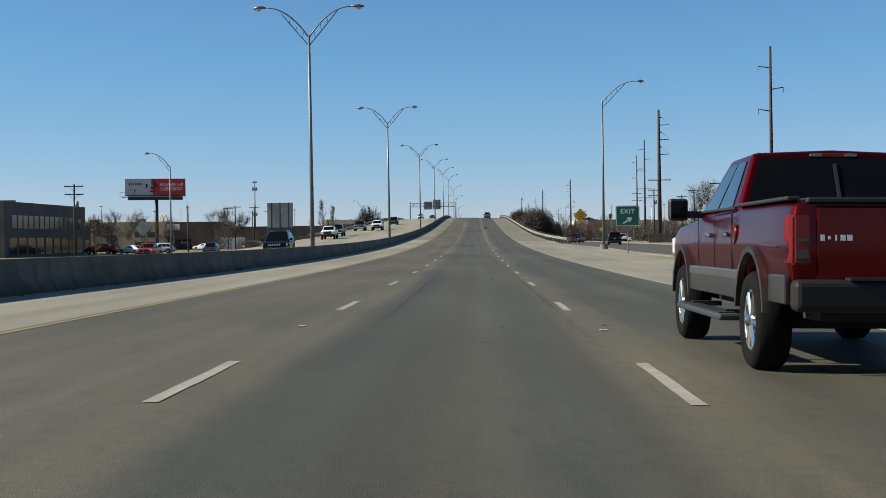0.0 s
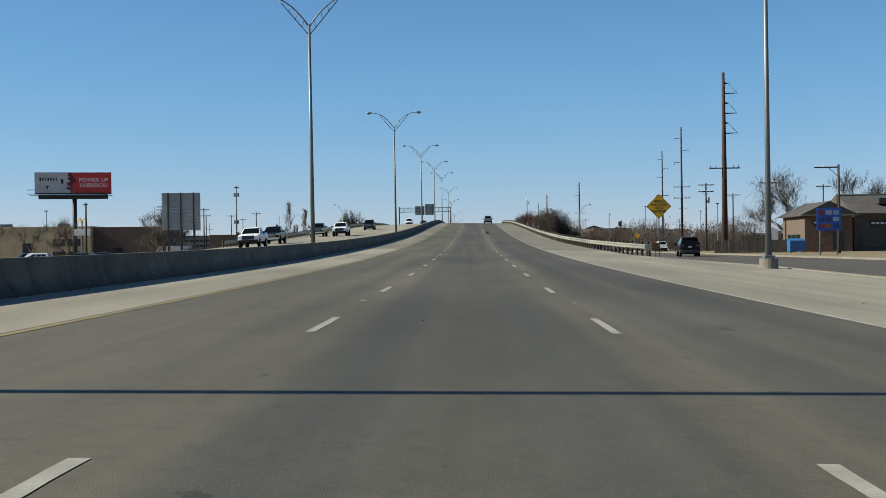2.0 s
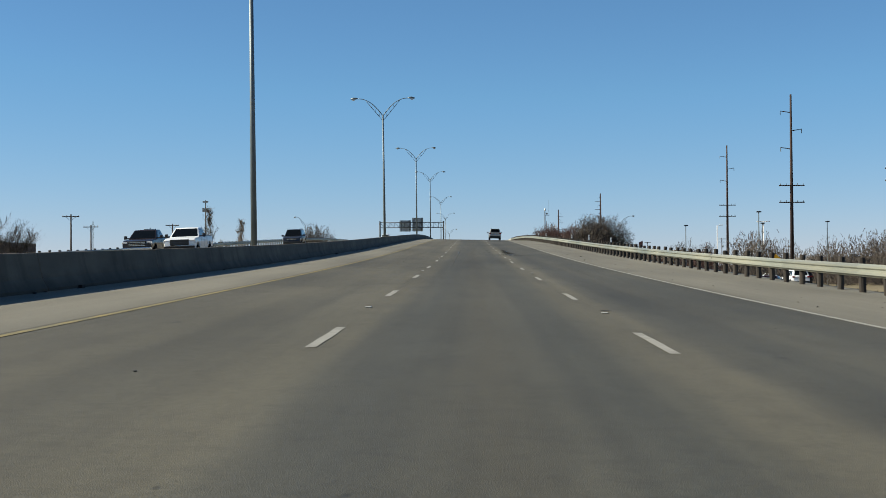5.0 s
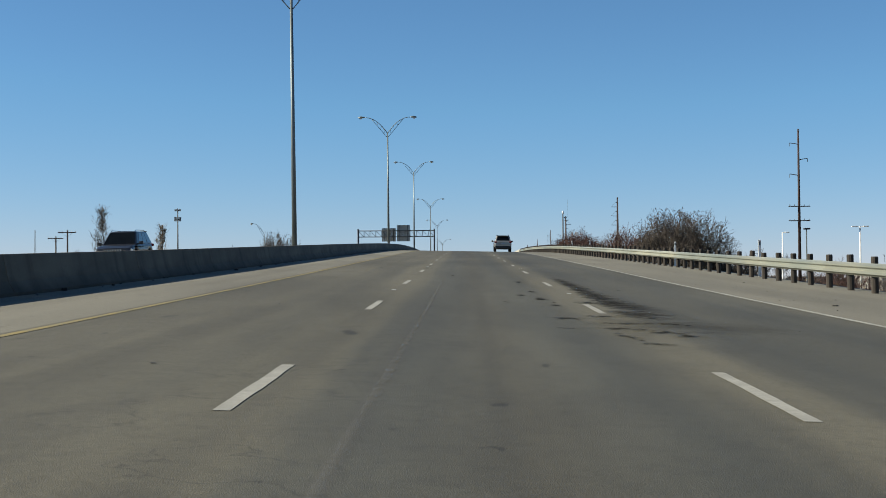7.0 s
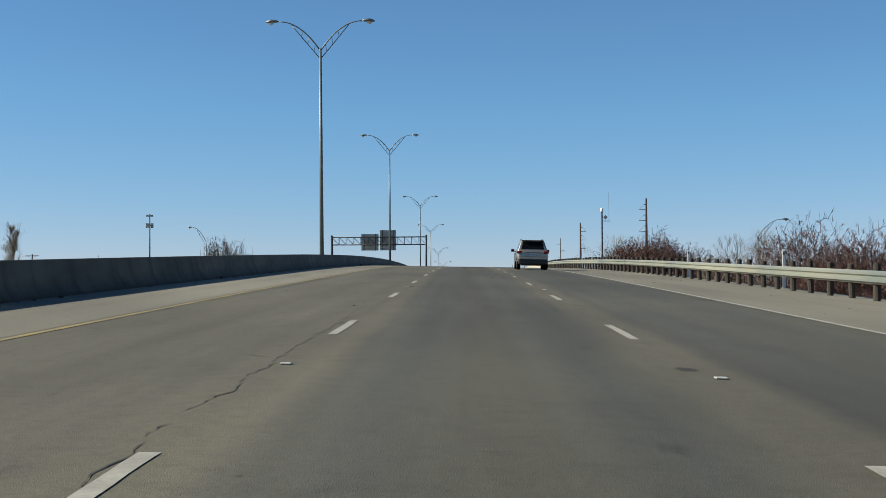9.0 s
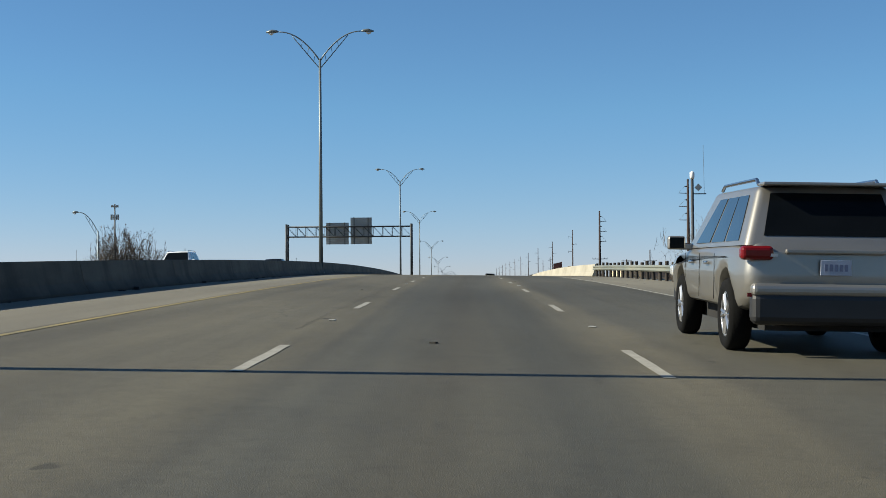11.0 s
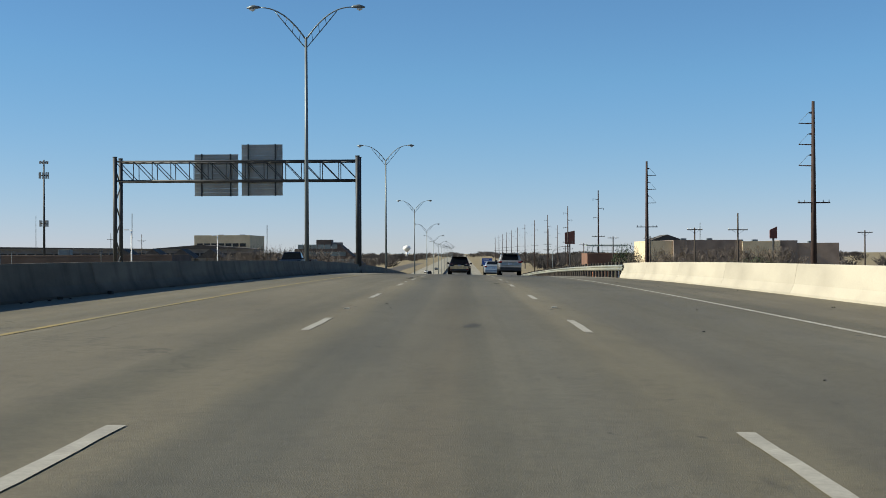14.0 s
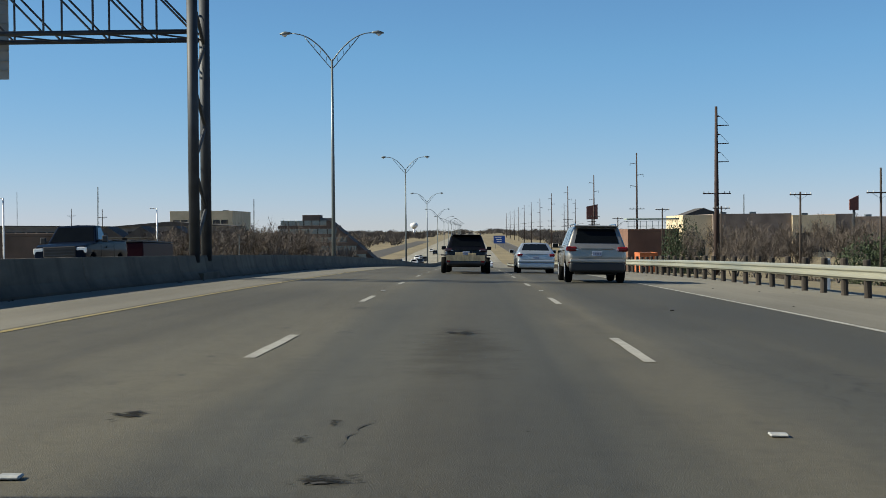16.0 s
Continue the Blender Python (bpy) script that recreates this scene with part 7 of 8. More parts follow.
plant(tree_model("bare winter tree with pale crooked limbs", 5, 10.5, "tree", PALE_BARK, "bare trees", 700, .011, spread=.8, lift=.06),
      [(20.2, 461, 1.2, 40), (30.5, 470, 1.0, 140), (28, 452, .85, 250), (-95, 330, .8, 10), (-60, 620, .9, 90), (16.2, 371, (.5, .46), 20), (17.0, 378, (.45, .44), 100), (15.4, 384, (.42, .42), 250)])
plant(tree_model("slender leafless poplar with upright twigs", 3, 13.8, "poplar", PALE_BARK, "bare poplars", 800, .020),
      [(-44.9, 401.7, 1.0, 0), (-45.4, 436, .92, 70), (-48.5, 402.5, .62, 140), (-49, 438, .66, 200), (-43.4, 404, .55, 30)])
plant(tree_model("dense grey-brown leafless shrub with a domed crown", 11, 8.0, "bush", BARK, "bare shrubs", 12500, .0130, .46, 110),
      [(15.8, 338, (1.05, .69), 0), (20.0, 336, (.5, .46), 60), (-42.0, 532.2, (1.5, 1.85), 30)])
brush = [(14.6 + R.uniform(-1, 4.5), 349 + 2.0 * i + R.uniform(-1, 1), (R.uniform(.75, .9), R.uniform(.44, .54)), R.uniform(0, 360)) for i in range(8)]
brush += [(14.4 + R.uniform(-1.2, 5), 391 + 2.6 * i + R.uniform(-1, 1), (R.uniform(.65, .85), R.uniform(.42, .52)), R.uniform(0, 360)) for i in range(13)]
brush += [(24 + R.uniform(-2, 6), 345 + 25 * i, (R.uniform(.7, .9), R.uniform(.5, .65)), R.uniform(0, 360)) for i in range(2)]
plant(tree_model("reddish-brown leafless brush on the embankment", 17, 8.0, "bush", RED_BARK, "reddish brush", 3000, .0145, .50, 40), brush)
tangle = [(38 + R.uniform(-8, 22), 315 + R.uniform(0, 80), R.uniform(.6, .95), R.uniform(0, 360)) for i in range(20)]
tangle += [(y * .24 - 128 + 22 * R.uniform(-1, 1), y, R.uniform(.3, .6), R.uniform(0, 360)) for y in [R.uniform(725, 815) for i in range(12)]]
tangle += [(-36 + R.uniform(-34, 0), 330 + R.uniform(0, 110), R.uniform(.3, .55), R.uniform(0, 360)) for i in range(20)]
tangle += [(-44 + R.uniform(-34, 8), 690 + R.uniform(0, 190), (R.uniform(.9, 1.4), R.uniform(.50, .78)), R.uniform(0, 360)) for i in range(26)]
plant(tree_model("tangled leafless brown shrub", 23, 8.0, "bush", BARK, "brown thickets", 760, .028, .55, 16), tangle)


def leafy(lab, seed, r, h, mat):
    """A dense evergreen: a trunk and many small sprays round an uneven outline."""
    rng = random.Random(seed)
    root = thing("evergreen_tree", lab, "tree", "evergreen trees")
    part("trunk", pipe(bmesh.new(), [(0, 0, -.3), (0, 0, h * .7)], [.18, .05], 8), BARK, root)
    lumps = [(rng.uniform(-.6, .6) * r, rng.uniform(-.6, .6) * r, rng.uniform(.25, .8) * h, rng.uniform(.35, .6) * r) for _ in range(16)]
    vs, fs = [], []
    for i in range(3800):
        lx, ly, lz, lr = rng.choice(lumps)
        dv = Vector((rng.gauss(0, 1), rng.gauss(0, 1), rng.gauss(0, 1))).normalized() * lr * rng.uniform(.75, 1.05)
        c = Vector((lx, ly, max(.1, lz + dv.z * .9))) + Vector((dv.x, dv.y, 0))
        a = Vector((rng.gauss(0, 1), rng.gauss(0, 1), rng.gauss(0, 1))).normalized() * rng.uniform(.14, .34)
        b = Vector((rng.gauss(0, 1), rng.gauss(0, 1), rng.gauss(0, 1))).normalized() * rng.uniform(.06, .13)
        k = len(vs)
        vs += [tuple(c - b), tuple(c + b), tuple(c + a)]
        fs.append((k, k + 1, k + 2))
    me = bpy.data.meshes.new("foliage")
    me.from_pydata(vs, [], fs)
    link("foliage", me, mat, root)
    return root


plant(leafy("dark green dense evergreen tree", 2, 3.6, 6.5, EVERGREEN),
      [(49.0, 700, (1.35, 1.6), 0), (-54, 392, (.7, .62), 50), (-50.5, 396, (.6, .55), 120), (-57, 398, (.6, .6), 200), (36.6, 772, (.95, 2.1), 10), (40.0, 776, (.7, 1.7), 80)])


def far_woods(name, lab, spots, seed, blades=90):
    """Distant leafless woods: slender upright blades gathered in uneven crowns."""
    rng = np.random.default_rng(seed)
    vs = []
    for x, y, w, h in spots:
        z = base_z(x, y)
        n = blades
        a, rr = rng.uniform(0, 2 * np.pi, n), np.sqrt(rng.uniform(0, 1, n))
        top = np.stack([x + w * .5 * rr * np.cos(a), y + w * .5 * rr * np.sin(a), z + h * (.45 + .55 * np.sqrt(np.maximum(0, 1 - rr ** 2))) * rng.uniform(.75, 1.06, n)], 1)
        foot = np.stack([x + w * .30 * rr * np.cos(a) + rng.normal(0, .10 * w, n), y + w * .3 * rr * np.sin(a), z + h * rng.uniform(-.02, .5, n)], 1)
        top[:, 0] += rng.normal(0, .13 * w, n)
        off = np.stack([rng.normal(0, .016 * w, n), rng.normal(0, .02, n), rng.normal(0, .010 * w, n)], 1)
        vs.append(np.stack([foot - off, foot + off, top + off * .5, top - off * .3], 1).reshape(-1, 3))
    V = np.concatenate(vs)
    F = np.arange(len(V)).reshape(-1, 4)
    me = bpy.data.meshes.new(name)
    me.from_pydata(V.tolist(), [], F.tolist())
    return tagged(link(name, me, FAR_WOOD), lab, "trees", kind="stuff")


R = random.Random(31)
spots = []
for i in range(520):
    y = R.uniform(1150, 2600)
    x = R.choice((-1, 1)) * (48 + abs(R.gauss(0, .22)) * y * .45)
    spots.append((x, y, R.uniform(8, 16), R.uniform(5.5, 9.5)))
for i in range(160):
    spots.append((R.uniform(-330, -120), R.uniform(420, 1000), R.uniform(6, 11), R.uniform(3.5, 6.5)))
for i in range(150):
    spots.append((R.uniform(75, 330), R.uniform(330, 900), R.uniform(6, 11), R.uniform(3.5, 7.0)))
for i in range(120):
    spots.append((R.uniform(-800, 800), R.uniform(2600, 3600), R.uniform(16, 34), R.uniform(7, 11)))
far_woods("distant_woods", "distant brown leafless trees along the horizon", spots, 4, 100)
spots = [(R.uniform(-75, -32), R.uniform(720, 900), R.uniform(5, 9), R.uniform(4, 8)) for _ in range(60)]
spots += [(R.uniform(-52, -30), R.uniform(300, 440), R.uniform(3, 6), R.uniform(1.2, 2.4)) for _ in range(60)]
far_woods("roadside_thicket", "brown leafless thicket beside the highway", spots, 5, 230)

# tufts of dry grass near the road edges
rg = np.random.default_rng(9)
vs = []
for i in range(5200):
    y = float(rg.uniform(95, 560))
    x = float(rg.choice([EDGE_R + .15 + abs(rg.normal(0, 1.2)), EDGE_L - .3 - abs(rg.normal(0, 1.5))], p=[.85, .15]))
    if y < 150 and x > 0:
        x = float(rg.uniform(26.6, 33))
    if BRIDGE_A < y < BRIDGE_B:
        continue
    z = ground_z(x, y)
    for k in range(3):
        a, h = rg.uniform(0, 6.28), rg.uniform(.08, .30)
        dx, dy = .03 * np.cos(a), .03 * np.sin(a)
        vs += [(x - dx, y - dy, z - .02), (x + dx, y + dy, z - .02), (x + rg.normal(0, .08), y + rg.normal(0, .08), z + h)]
me = bpy.data.meshes.new("dry_grass_tufts")
me.from_pydata([tuple(map(float, v)) for v in vs], [], [(3 * i, 3 * i + 1, 3 * i + 2) for i in range(len(vs) // 3)])
tagged(link("dry_grass_tufts", me, GRASS), "straw-coloured tufts of dry grass on the verge", "grass", kind="stuff")

# ---- buildings ----
WIN = material("window_glass", (.014, .016, .018), .12, vary=.1, fine=0, spec=.35)
OFFICE_WALL = material("dark_grey_render", (.095, .085, .075), .9, vary=.14, scale=.4, bump=.2)
GREY_WALL = material("grey_stucco", (.175, .165, .155), .9, vary=.10, scale=.4, bump=.2)
TAN_WALL = material("tan_stucco", (.42, .325, .20), .9, vary=.10, scale=.4, bump=.2)
CREAM_WALL = material("cream_stucco", (.52, .43, .29), .9, vary=.08, scale=.3, bump=.2)
BROWN_WALL = material("dark_brown_wall", (.085, .062, .050), .9, vary=.15, scale=.3, bump=.2)
MALL_WALL = material("greyish_brown_mall_wall", (.19, .150, .125), .9, vary=.14, scale=.25, fine=.12, fine_scale=4, bump=.2)
PINK_WALL = material("pinkish_tan_wall", (.33, .245, .185), .9, vary=.12, scale=.25, fine=.1, fine_scale=4, bump=.2)
RUST_WALL = material("rust_brown_wall", (.135, .070, .044), .9, vary=.12, scale=.3)
ROOF = material("grey_shingle_roof", (0.055, 0.050, 0.046), .9, vary=.15, scale=.8, fine=.2, bump=.4, bump_scale=15)
BRICK = material("brown_brick", (0.151, 0.082, 0.053), .9, vary=.18, scale=.8, fine=.2, fine_scale=14, bump=.3, per_object=.22)
MORTAR = material("mortar", (0.101, 0.076, 0.059), .95, vary=.1)
FENCE = material("weathered_fence_boards", (0.149, 0.115, 0.081), .9, vary=.15, scale=2, stretch=(3, 3, .4), fine=.15, per_object=.2)


def building(lab, x0, x1, y0, y1, h, wall, name="building", windows=(), parapet_h=.5, roof=None, category="building", rise=0.0, base=None):
    """A box building with a parapet or a gable roof. windows: rows of (face, u0, u1, count, z0, z1)."""
    z0 = base_z((x0 + x1) / 2, (y0 + y1) / 2) - .2 if base is None else base
    root = thing(name, lab, category)
    cx, cy = (x0 + x1) / 2, (y0 + y1) / 2
    root.location = (cx, cy, z0)
    w, d = x1 - x0, y1 - y0
    part("wall", boxed((0, 0, h / 2), (w, d, h), None, .03, 1), wall, root)
    if rise:
        b = bmesh.new()
        prism(b, [(-w / 2 - .6, h), (w / 2 + .6, h), (w / 2 + .6, h + .18), (0, h + rise + .18), (-w / 2 - .6, h + .18)], "y", -d / 2 - .6, d / 2 + .6)
        part("roof", b, roof or ROOF, root)
        part("fascia", boxed((0, -d / 2 - .62, h + .1), (w + 1.2, .04, .22)), KERB, root)
    else:
        for sx, sy, lx, ly in ((0, -1, w, .3), (0, 1, w, .3), (-1, 0, .3, d - .6), (1, 0, .3, d - .6)):
            part("parapet", boxed((sx * (w / 2 - .15), sy * (d / 2 - .15), h + parapet_h / 2), (lx + (.06 if ly == .3 else 0), ly + (.06 if lx == .3 else 0), parapet_h), None, .02, 1), wall, root)
        part("roof", boxed((0, 0, h + .05), (w - .6, d - .6, .1)), roof or ROOF, root)
        if w > 14:
            for k in range(2):
                part("roof_unit", boxed((w * (-.2 + .4 * k), d * .1, h + .75), (2.2, 1.8, 1.3), None, .05, 1), STEEL, root)
    for face, u0, u1, cnt, za, zb in windows:
        for k in range(cnt):
            ua, ub = u0 + (u1 - u0) * k / cnt, u0 + (u1 - u0) * (k + .8) / cnt
            if face == "south":
                c, s = (-w / 2 + w * (ua + ub) / 2, -d / 2 - .005, (za + zb) / 2), (w * (ub - ua), .09, zb - za)
                fr = (s[0] + .12, .06, s[2] + .12)
            else:
                sg = 1 if face == "east" else -1
                c, s = (sg * (w / 2 + .005), -d / 2 + d * (ua + ub) / 2, (za + zb) / 2), (.09, d * (ub - ua), zb - za)
                fr = (.06, s[1] + .12, s[2] + .12)
            win = part("window", boxed(c, fr), DARK_STEEL, root)
            part("pane", boxed(c, s), WIN, win)
    return root


# west side of the highway
building("grey two-storey office block with narrow upper windows and dark ground floor", -96, -69, 200, 241, 8.1, OFFICE_WALL, "office_building",
         (("east", .08, .95, 14, 4.6, 6.6), ("east", .05, .97, 9, .6, 3.2), ("south", .05, .95, 12, 4.6, 6.6), ("south", .05, .95, 7, .6, 3.2)))
building("dark single-storey annex beside the office block", -100, -74, 247, 262, 5.0, BROWN_WALL, "shop_building", (("east", .1, .9, 4, .8, 2.8), ("south", .1, .9, 6, .8, 2.8)))
building("tan flat-roofed shop with dark bay doors", -112, -80, 350, 372, 7.2, TAN_WALL, "shop_building", (("south", .05, .35, 3, .6, 3.4), ("south", .55, .62, 1, .2, 4.2), ("south", .75, .95, 2, 3.6, 5.0), ("south", .75, .95, 2, .8, 2.4)))
building("dark brown restaurant block beside the tan shop", -80, -66.5, 352, 374, 7.0, BROWN_WALL, "shop_building", (("south", .1, .5, 2, .8, 3.0), ("east", .1, .9, 4, .8, 3.0)))
building("white box-shaped storage unit by the shops", -64.5, -59, 344, 348, 3.2, SIGN_WHITE, "storage_unit", (), .05)
ar = thing("restaurant_sign", "small white panel sign under the billboard", "sign")
ar.location = (-65, 293, base_z(-65, 293))
part("panel", boxed((0, 0, 5.2), (2.6, .3, 1.1), None, .04), SIGN_WHITE, ar)
part("post", rod(bmesh.new(), (0, 0, -.3), (0, 0, 4.7), .12), DARK_STEEL, ar)
arches = thing("arch_sign", "yellow curved roadside sign on a post", "sign")
for k in range(2):
    bm = bmesh.new()
    pipe(bm, [(-75.8 + .95 * k + .45 * math.cos(a * math.pi / 10), 328, 5.3 + 1.7 * math.sin(a * math.pi / 10)) for a in range(11)], .10, 8)
    part("arch", bm, SIGN_YELLOW, arches, smooth=True)
part("post", rod(bmesh.new(), (-75.3, 328, -2), (-75.3, 328, 5.4), .12), STEEL, arches)
for x, y, h in ((-72, 262, 9.0), (-63, 268, 8.0), (-84, 268, 8.6), (-100, 330, 9), (33, 325, 8.5), (38, 346, 8.0), (42, 300, 8), (48, 352, 8.4), (29, 352, 8), (-34, 730, 10), (-42, 760, 10), (-60, 690, 11), (-75, 690, 11)):
    lot = thing("car_park_lamp", "slim pole lamp in a car park", "street lamp", "car park lamps")
    lot.location = (x, y, base_z(x, y))
    part("pole", pipe(bmesh.new(), [(0, 0, -.3), (0, 0, h)], [.08, .05], 8), STEEL, lot)
    part("head", boxed((.0, -.15, h + .06), (.5, .45, .14), None, .03), DARK_STEEL, lot)

# far west: flats, a large store, houses and a terraced office
building("large pale store block with a flat grey rim in the distance", -117, -92.6, 1052, 1095, 18.0, CREAM_WALL, "store_building", (("south", .05, .95, 7, 13.8, 15.2),), .8)
building("long low grey apartment row with a dark roof", -330, -118, 986, 1010, 12.6, GREY_WALL, "apartment_row", (("south", .30, .98, 40, 6.0, 7.6), ("south", .30, .98, 40, 9.4, 11.0)), rise=1.6)
building("long grey apartment row behind the gabled houses", -117.8, -77, 966, 986, 12.4, GREY_WALL, "apartment_row", (("south", .02, .98, 14, 6.0, 7.6), ("south", .02, .98, 14, 9.4, 11.0)), rise=1.6)
building("long dark brown windowless store wall", -125, -51.4, 705, 722, 10.3, BROWN_WALL, "store_building", (), .4)
for x in (-109.5, -100, -90.7, -81.2):
    building("grey house with a steep gable roof", x - 3.9, x + 3.9, 900, 910, 9.3, GREY_WALL, "house", (("south", .15, .85, 3, 4.6, 6.0), ("south", .15, .85, 3, 7.2, 8.6)), rise=3.0)
po = thing("terraced_office", "grey terraced office block with dark window bands and a sloping end", "office building")
po.location = (-46.5, 950, -3)
po.scale = (1.5, 1, .84)
OFFICE_GLASS = material("greenish_office_glass", (.16, .19, .18), .15, vary=.1, spec=.8)
for k in range(5):
    za = 3.1 * k
    w0, w1 = -9.5 + .25 * k, 13.0 - .66 * (za + 1.6)
    fb = part("floor_band", boxed(((w0 + w1) / 2, 0, za + 1.5), (w1 - w0, 16 - k, 1.25), None, .05, 1), BROWN_WALL, po, "dark brown floor band")
    for q in range(6):
        u = w0 + .5 + (w1 - w0 - 2.6) * (q + .5) / 6
        part("window", boxed((u, .1, za + 3.05), ((w1 - w0 - 2.6) / 6 - .25, 15.4 - k, 1.8)), OFFICE_GLASS, fb, "pale greenish window band")
    bm = bmesh.new()
    prism(bm, [(w1 - 2.2, za + .9), (w1 + .4, za + .9), (w1 - 1.65, za + 4.0), (w1 - 2.2, za + 4.0)], "y", -6.8, 6.8)
    part("sloping_end", bm, BROWN_WALL, po)
part("roof_block", boxed((-1.8, 0, 17.3), (3.6, 8, 2.2), None, .05, 1), BROWN_WALL, po)
part("roof_unit", boxed((1.2, 0, 16.6), (2.5, 4, 1.4), None, .05, 1), GREY_WALL, po)

# east side of the highway
shop = building("brown brick shop wing with a grey gable roof", 43.4, 49.6, 246, 258, 4.7, MORTAR, "brick_shop", (("south", .60, .86, 1, .3, 2.5), ("west", .2, .8, 3, .9, 2.3)), rise=1.75, base=-.75)
long_shop = building("dark brick shop hall with a shallow dark roof", 50.6, 73, 249, 266, 4.9, MORTAR, "shop_building", (("south", .05, .95, 7, .5, 2.8),), .15, base=-.75)
bm = bmesh.new()
prism(bm, [(-9.1, 4.8), (-9.1, 5.05), (0, 7.9), (9.1, 5.05), (9.1, 4.8)], "x", -11.2, 11.7)
part("pitched_roof", bm, ROOF, long_shop)
for k in range(3):
    part("roof_unit", boxed((-6.4 + 1.9 * k, -5.6, 6.75), (1.5, 1.2, .8), None, .05, 1), DARK_STEEL, long_shop, "dark rooftop air unit")
part("shop_sign", boxed((-7.5, -8.62, 3.6), (3.2, .12, .9), None, .02, 1), BLACK, long_shop, "black shop sign")
for k in range(5):
    part("sign_bar", boxed((-8.7 + .6 * k, -8.70, 3.7), (.42, .02, .22)), SIGN_WHITE, long_shop)
part("wall_sign", boxed((-.9, -6.1, 3.75), (2.2, .12, .8), None, .02, 1), BLACK, shop, "black wall sign with pale letters")
for k in range(5):
    part("sign_bar", boxed((-1.75 + .42 * k, -6.18, 3.85), (.3, .02, .2)), SIGN_WHITE, shop)
building("long low dark-roofed buildings behind the frontage road", 56, 110, 372, 392, 3.2, BROWN_WALL, "shop_building", (("south", .05, .95, 14, .6, 2.4),), rise=1.4)
building("white garage box beside the brick shop", 40.3, 41.45, 252.5, 255, 3.3, SIGN_WHITE, "storage_unit", (), .05)
building("cream stucco mall block", 74, 84, 1000, 1040, 14.6, CREAM_WALL, "mall_building", (("south", .2, .8, 3, 1.0, 6.5),))
building("grey pitched roof hall behind the mall", 80, 98, 1046, 1066, 14.6, MALL_WALL, "mall_building", (), rise=3.4)
building("dark brown windowless mall block", 84.1, 111, 998, 1040, 14.9, MALL_WALL, "mall_building", ())
building("cream mall entrance block with tall piers", 111.1, 126, 997, 1040, 14.3, CREAM_WALL, "mall_building", (("south", .08, .92, 6, 2.0, 8.6),))
building("narrow brown mall tower", 126.1, 133, 998, 1040, 14.6, MALL_WALL, "mall_building", ())
building("pinkish tan mall wing", 133.1, 150, 1000, 1040, 13.6, PINK_WALL, "mall_building", ())
building("rust-brown store with a pale green roof rail", 31.4, 41.5, 800, 816, 10.2, RUST_WALL, "store_building", (("south", .1, .9, 5, .8, 3.0),))
building("pale grey distant warehouse", 100, 150, 560, 585, 6.0, GREY_WALL, "warehouse", ())
for x, y, z, w, h in ((50.2, 1086, 17.4, 4.6, 6.2), (83.5, 826, 14.4, 1.9, 3.2)):
    sg = thing("pylon_sign", "dark maroon pylon sign board", "sign", "pylon signs")
    sg.location = (x, y, 0)
    b = bmesh.new()
    prism(b, [(-w / 2, z - h), (w / 2, z - h), (w / 2, z), (-w / 2, z - .9)], "y", -.3, .3)
    part("board", b, material("maroon_board", (.10, .035, .03), .7, vary=.15), sg)
    part("post", rod(bmesh.new(), (0, 0, -4), (0, 0, z - h + .1), .3), DARK_STEEL, sg)

for x, y, w, h, mt, lab in ((36.5, 712, 3.4, 2.6, SIGN_WHITE, "white storage trailer beside the frontage road"), (43.0, 722, 4.2, 2.3, SIGN_WHITE, "long white storage trailer beside the frontage road"), (33.5, 742, 2.6, 3.0, TAN_WALL, "small tan site hut beside the frontage road")):
    building(lab, x - w / 2, x + w / 2, y, y + 2.5, h, mt, "storage_unit", (), .06)
ORANGE = material("orange_sheeting", (.42, .115, .03), .6, vary=.12)
building("small orange-fronted shop beside the rust-brown store", 32.2, 35.6, 788, 796, 6.0, ORANGE, "shop_building", (("south", .1, .5, 1, .6, 3.4),), .2)
building("low tan shop with dark openings beside the orange shop", 35.7, 44.0, 788, 797, 5.2, TAN_WALL, "shop_building", (("south", .08, .92, 4, .8, 3.6),), .2)
rr = thing("roof_railing", "pale green railing and canopy on the rust-brown store", "railing")
rr.location = (36.4, 800.5, base_z(36, 800) + 10.6)
PALE_GREEN = material("pale_green_paint", (.26, .31, .26), .6, vary=.1)
for z in (.5, 1.5):
    part("rail", boxed((0, 0, z), (10.0, .08, .10)), PALE_GREEN, rr)
for k in range(9):
    part("post", boxed((-4.9 + 1.22 * k, 0, .75), (.09, .09, 1.6)), PALE_GREEN, rr)
part("canopy", boxed((0, 2.2, 1.9), (10.4, 4.6, .3), None, .03, 1), PALE_GREEN, rr)

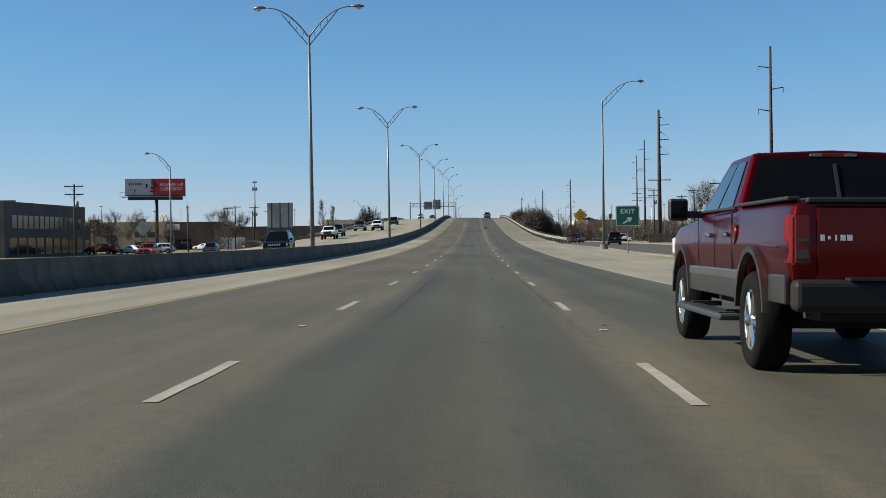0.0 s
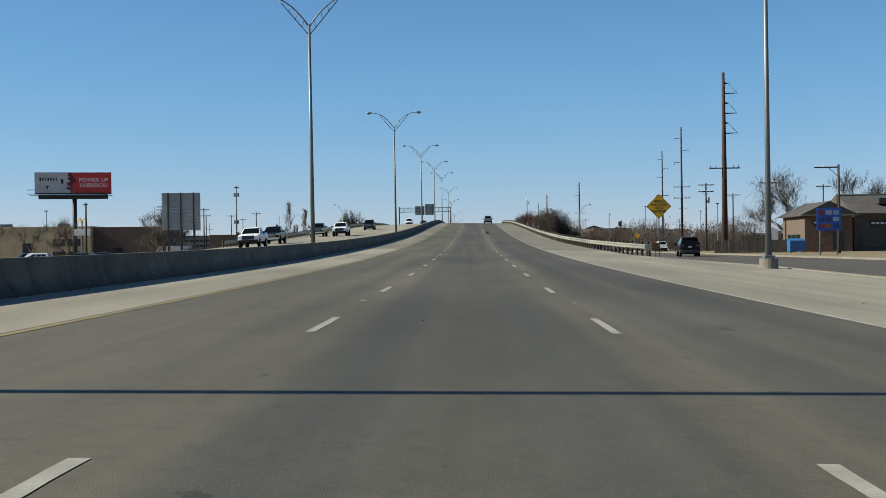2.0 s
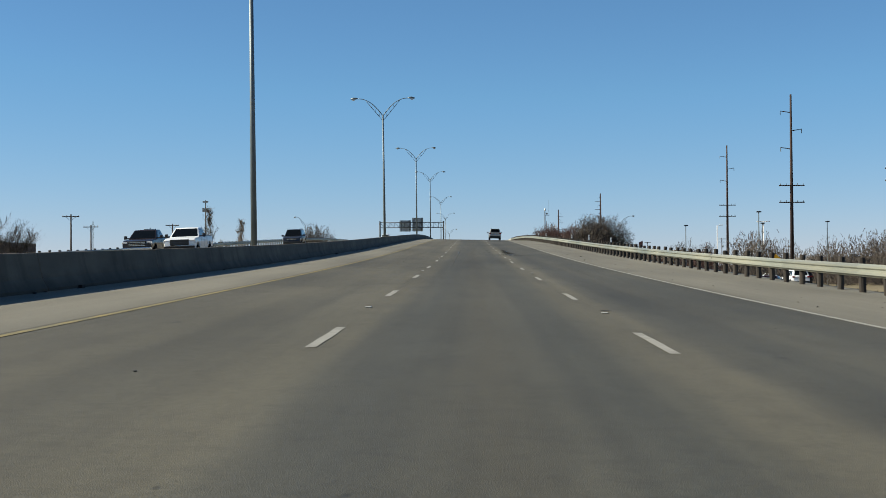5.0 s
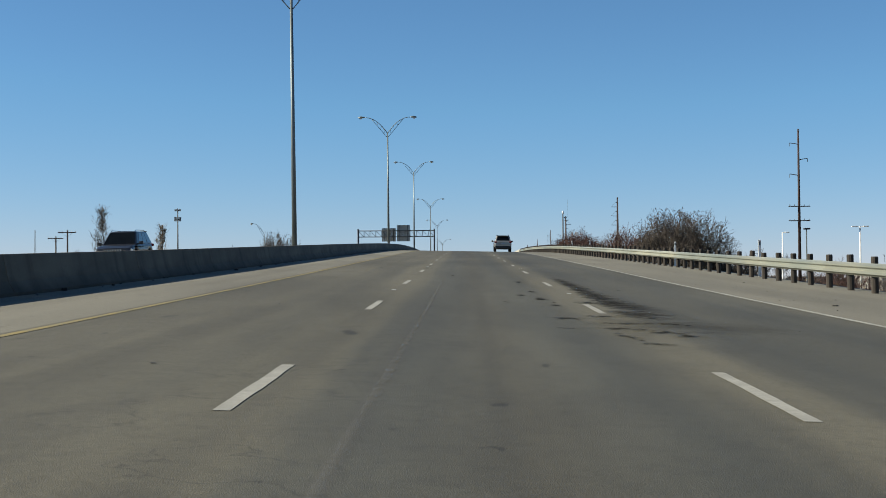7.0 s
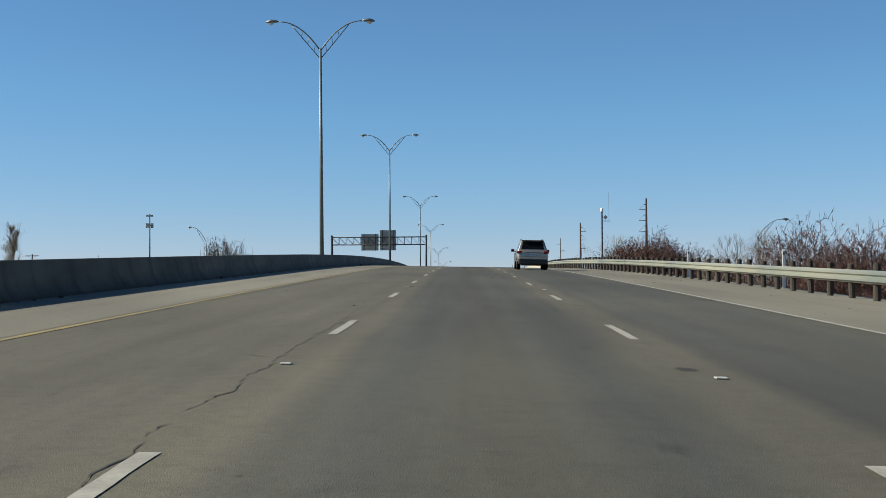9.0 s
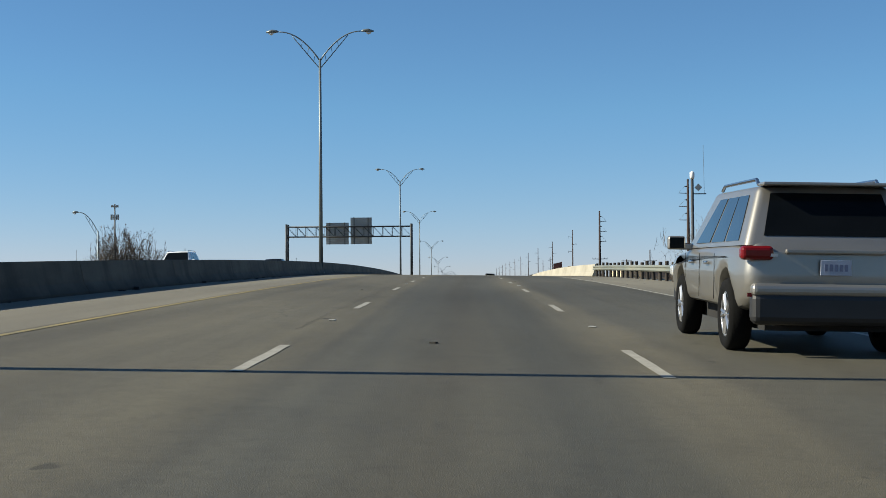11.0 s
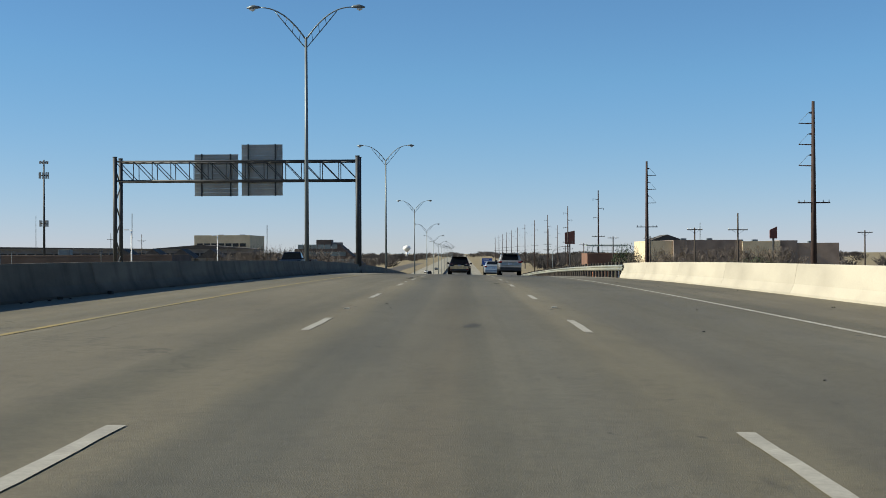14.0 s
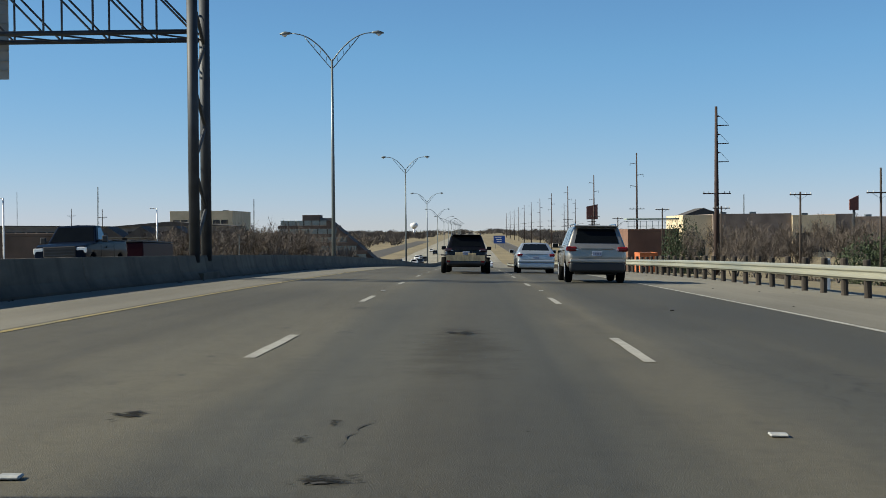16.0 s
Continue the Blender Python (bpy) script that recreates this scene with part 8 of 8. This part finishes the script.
# fence of upright boards, and the skip beside it
fence = thing("board_fence", "weathered brown upright board fence beside the shop", "fence")
fence.location = (31.2, 243, base_z(32, 243))
bd = boxed((0, 0, .82), (.142, .022, 1.64), None, .006, 1)
board_mesh = bpy.data.meshes.new("board")
bd.to_mesh(board_mesh)
bd.free()
for k in range(70):
    o = link("board", board_mesh, FENCE, fence)
    o.matrix_local = pose(.15 * k, (k % 3) * .004, R.uniform(-.03, .02), R.uniform(-.6, .6), R.uniform(-.5, .5), 0)
for z in (.4, 1.3):
    part("rail", boxed((5.2, .05, z), (10.6, .05, .09)), FENCE, fence)
for k in range(5):
    part("post", boxed((.1 + 2.55 * k, .12, .8), (.1, .1, 1.7)), FENCE, fence)
sk = thing("blue_skip", "blue steel rubbish skip with sloping lid", "rubbish skip")
sk.location = (39.3, 233.5, base_z(38, 233) + .02)
sk.scale = (.86, .9, 1.1)
SKIP = paint("skip_blue", (.02, .11, .28), .0, .5)
b = bmesh.new()
prism(b, [(-.85, .12), (.85, .12), (.95, 1.15), (.8, 1.5), (-.95, 1.25)], "x", -1.1, 1.1)
part("body", b, SKIP, sk)
part("lid", boxed((0, -.05, 1.42), (2.2, 1.72, .05), pose(0, 0, 0, 8, 0, 0).to_3x3()), SKIP, sk)
for x in (-.9, .9):
    for y in (-.7, .7):
        part("foot", boxed((x, y, .06), (.14, .14, .12)), DARK_STEEL, sk)

# bricks of the shop's road-facing gable wall, in running bond
bb2 = boxed((0, 0, 0), (.42, .05, .175), None, .006, 1)
brick_mesh = bpy.data.meshes.new("brick")
bb2.to_mesh(brick_mesh)
bb2.free()
n_b = 0
vs, fs = [], []
for row in range(24):
    for col in range(17):
        x = -2.85 + .44 * col + (.22 if row % 2 else 0)
        z = .12 + .195 * row
        if x > 2.9 or .5 < x < 2.35 and z < 2.7:
            continue
        if n_b < 290:
            o = link("brick", brick_mesh, BRICK, shop)
            o.location = (x, -6.01, z)
            n_b += 1
            continue
        k = len(vs)
        vs += [(x - .21, -6.035, z - .087), (x + .21, -6.035, z - .087), (x + .21, -6.035, z + .087), (x - .21, -6.035, z + .087),
               (x - .21, -5.99, z - .087), (x + .21, -5.99, z - .087), (x + .21, -5.99, z + .087), (x - .21, -5.99, z + .087)]
        fs += [(k, k + 1, k + 2, k + 3), (k, k + 4, k + 5, k + 1), (k + 1, k + 5, k + 6, k + 2), (k + 2, k + 6, k + 7, k + 3), (k + 3, k + 7, k + 4, k)]
me = bpy.data.meshes.new("brickwork")
me.from_pydata(vs, [], fs)
link("brickwork", me, BRICK, shop)["kind"] = "stuff"
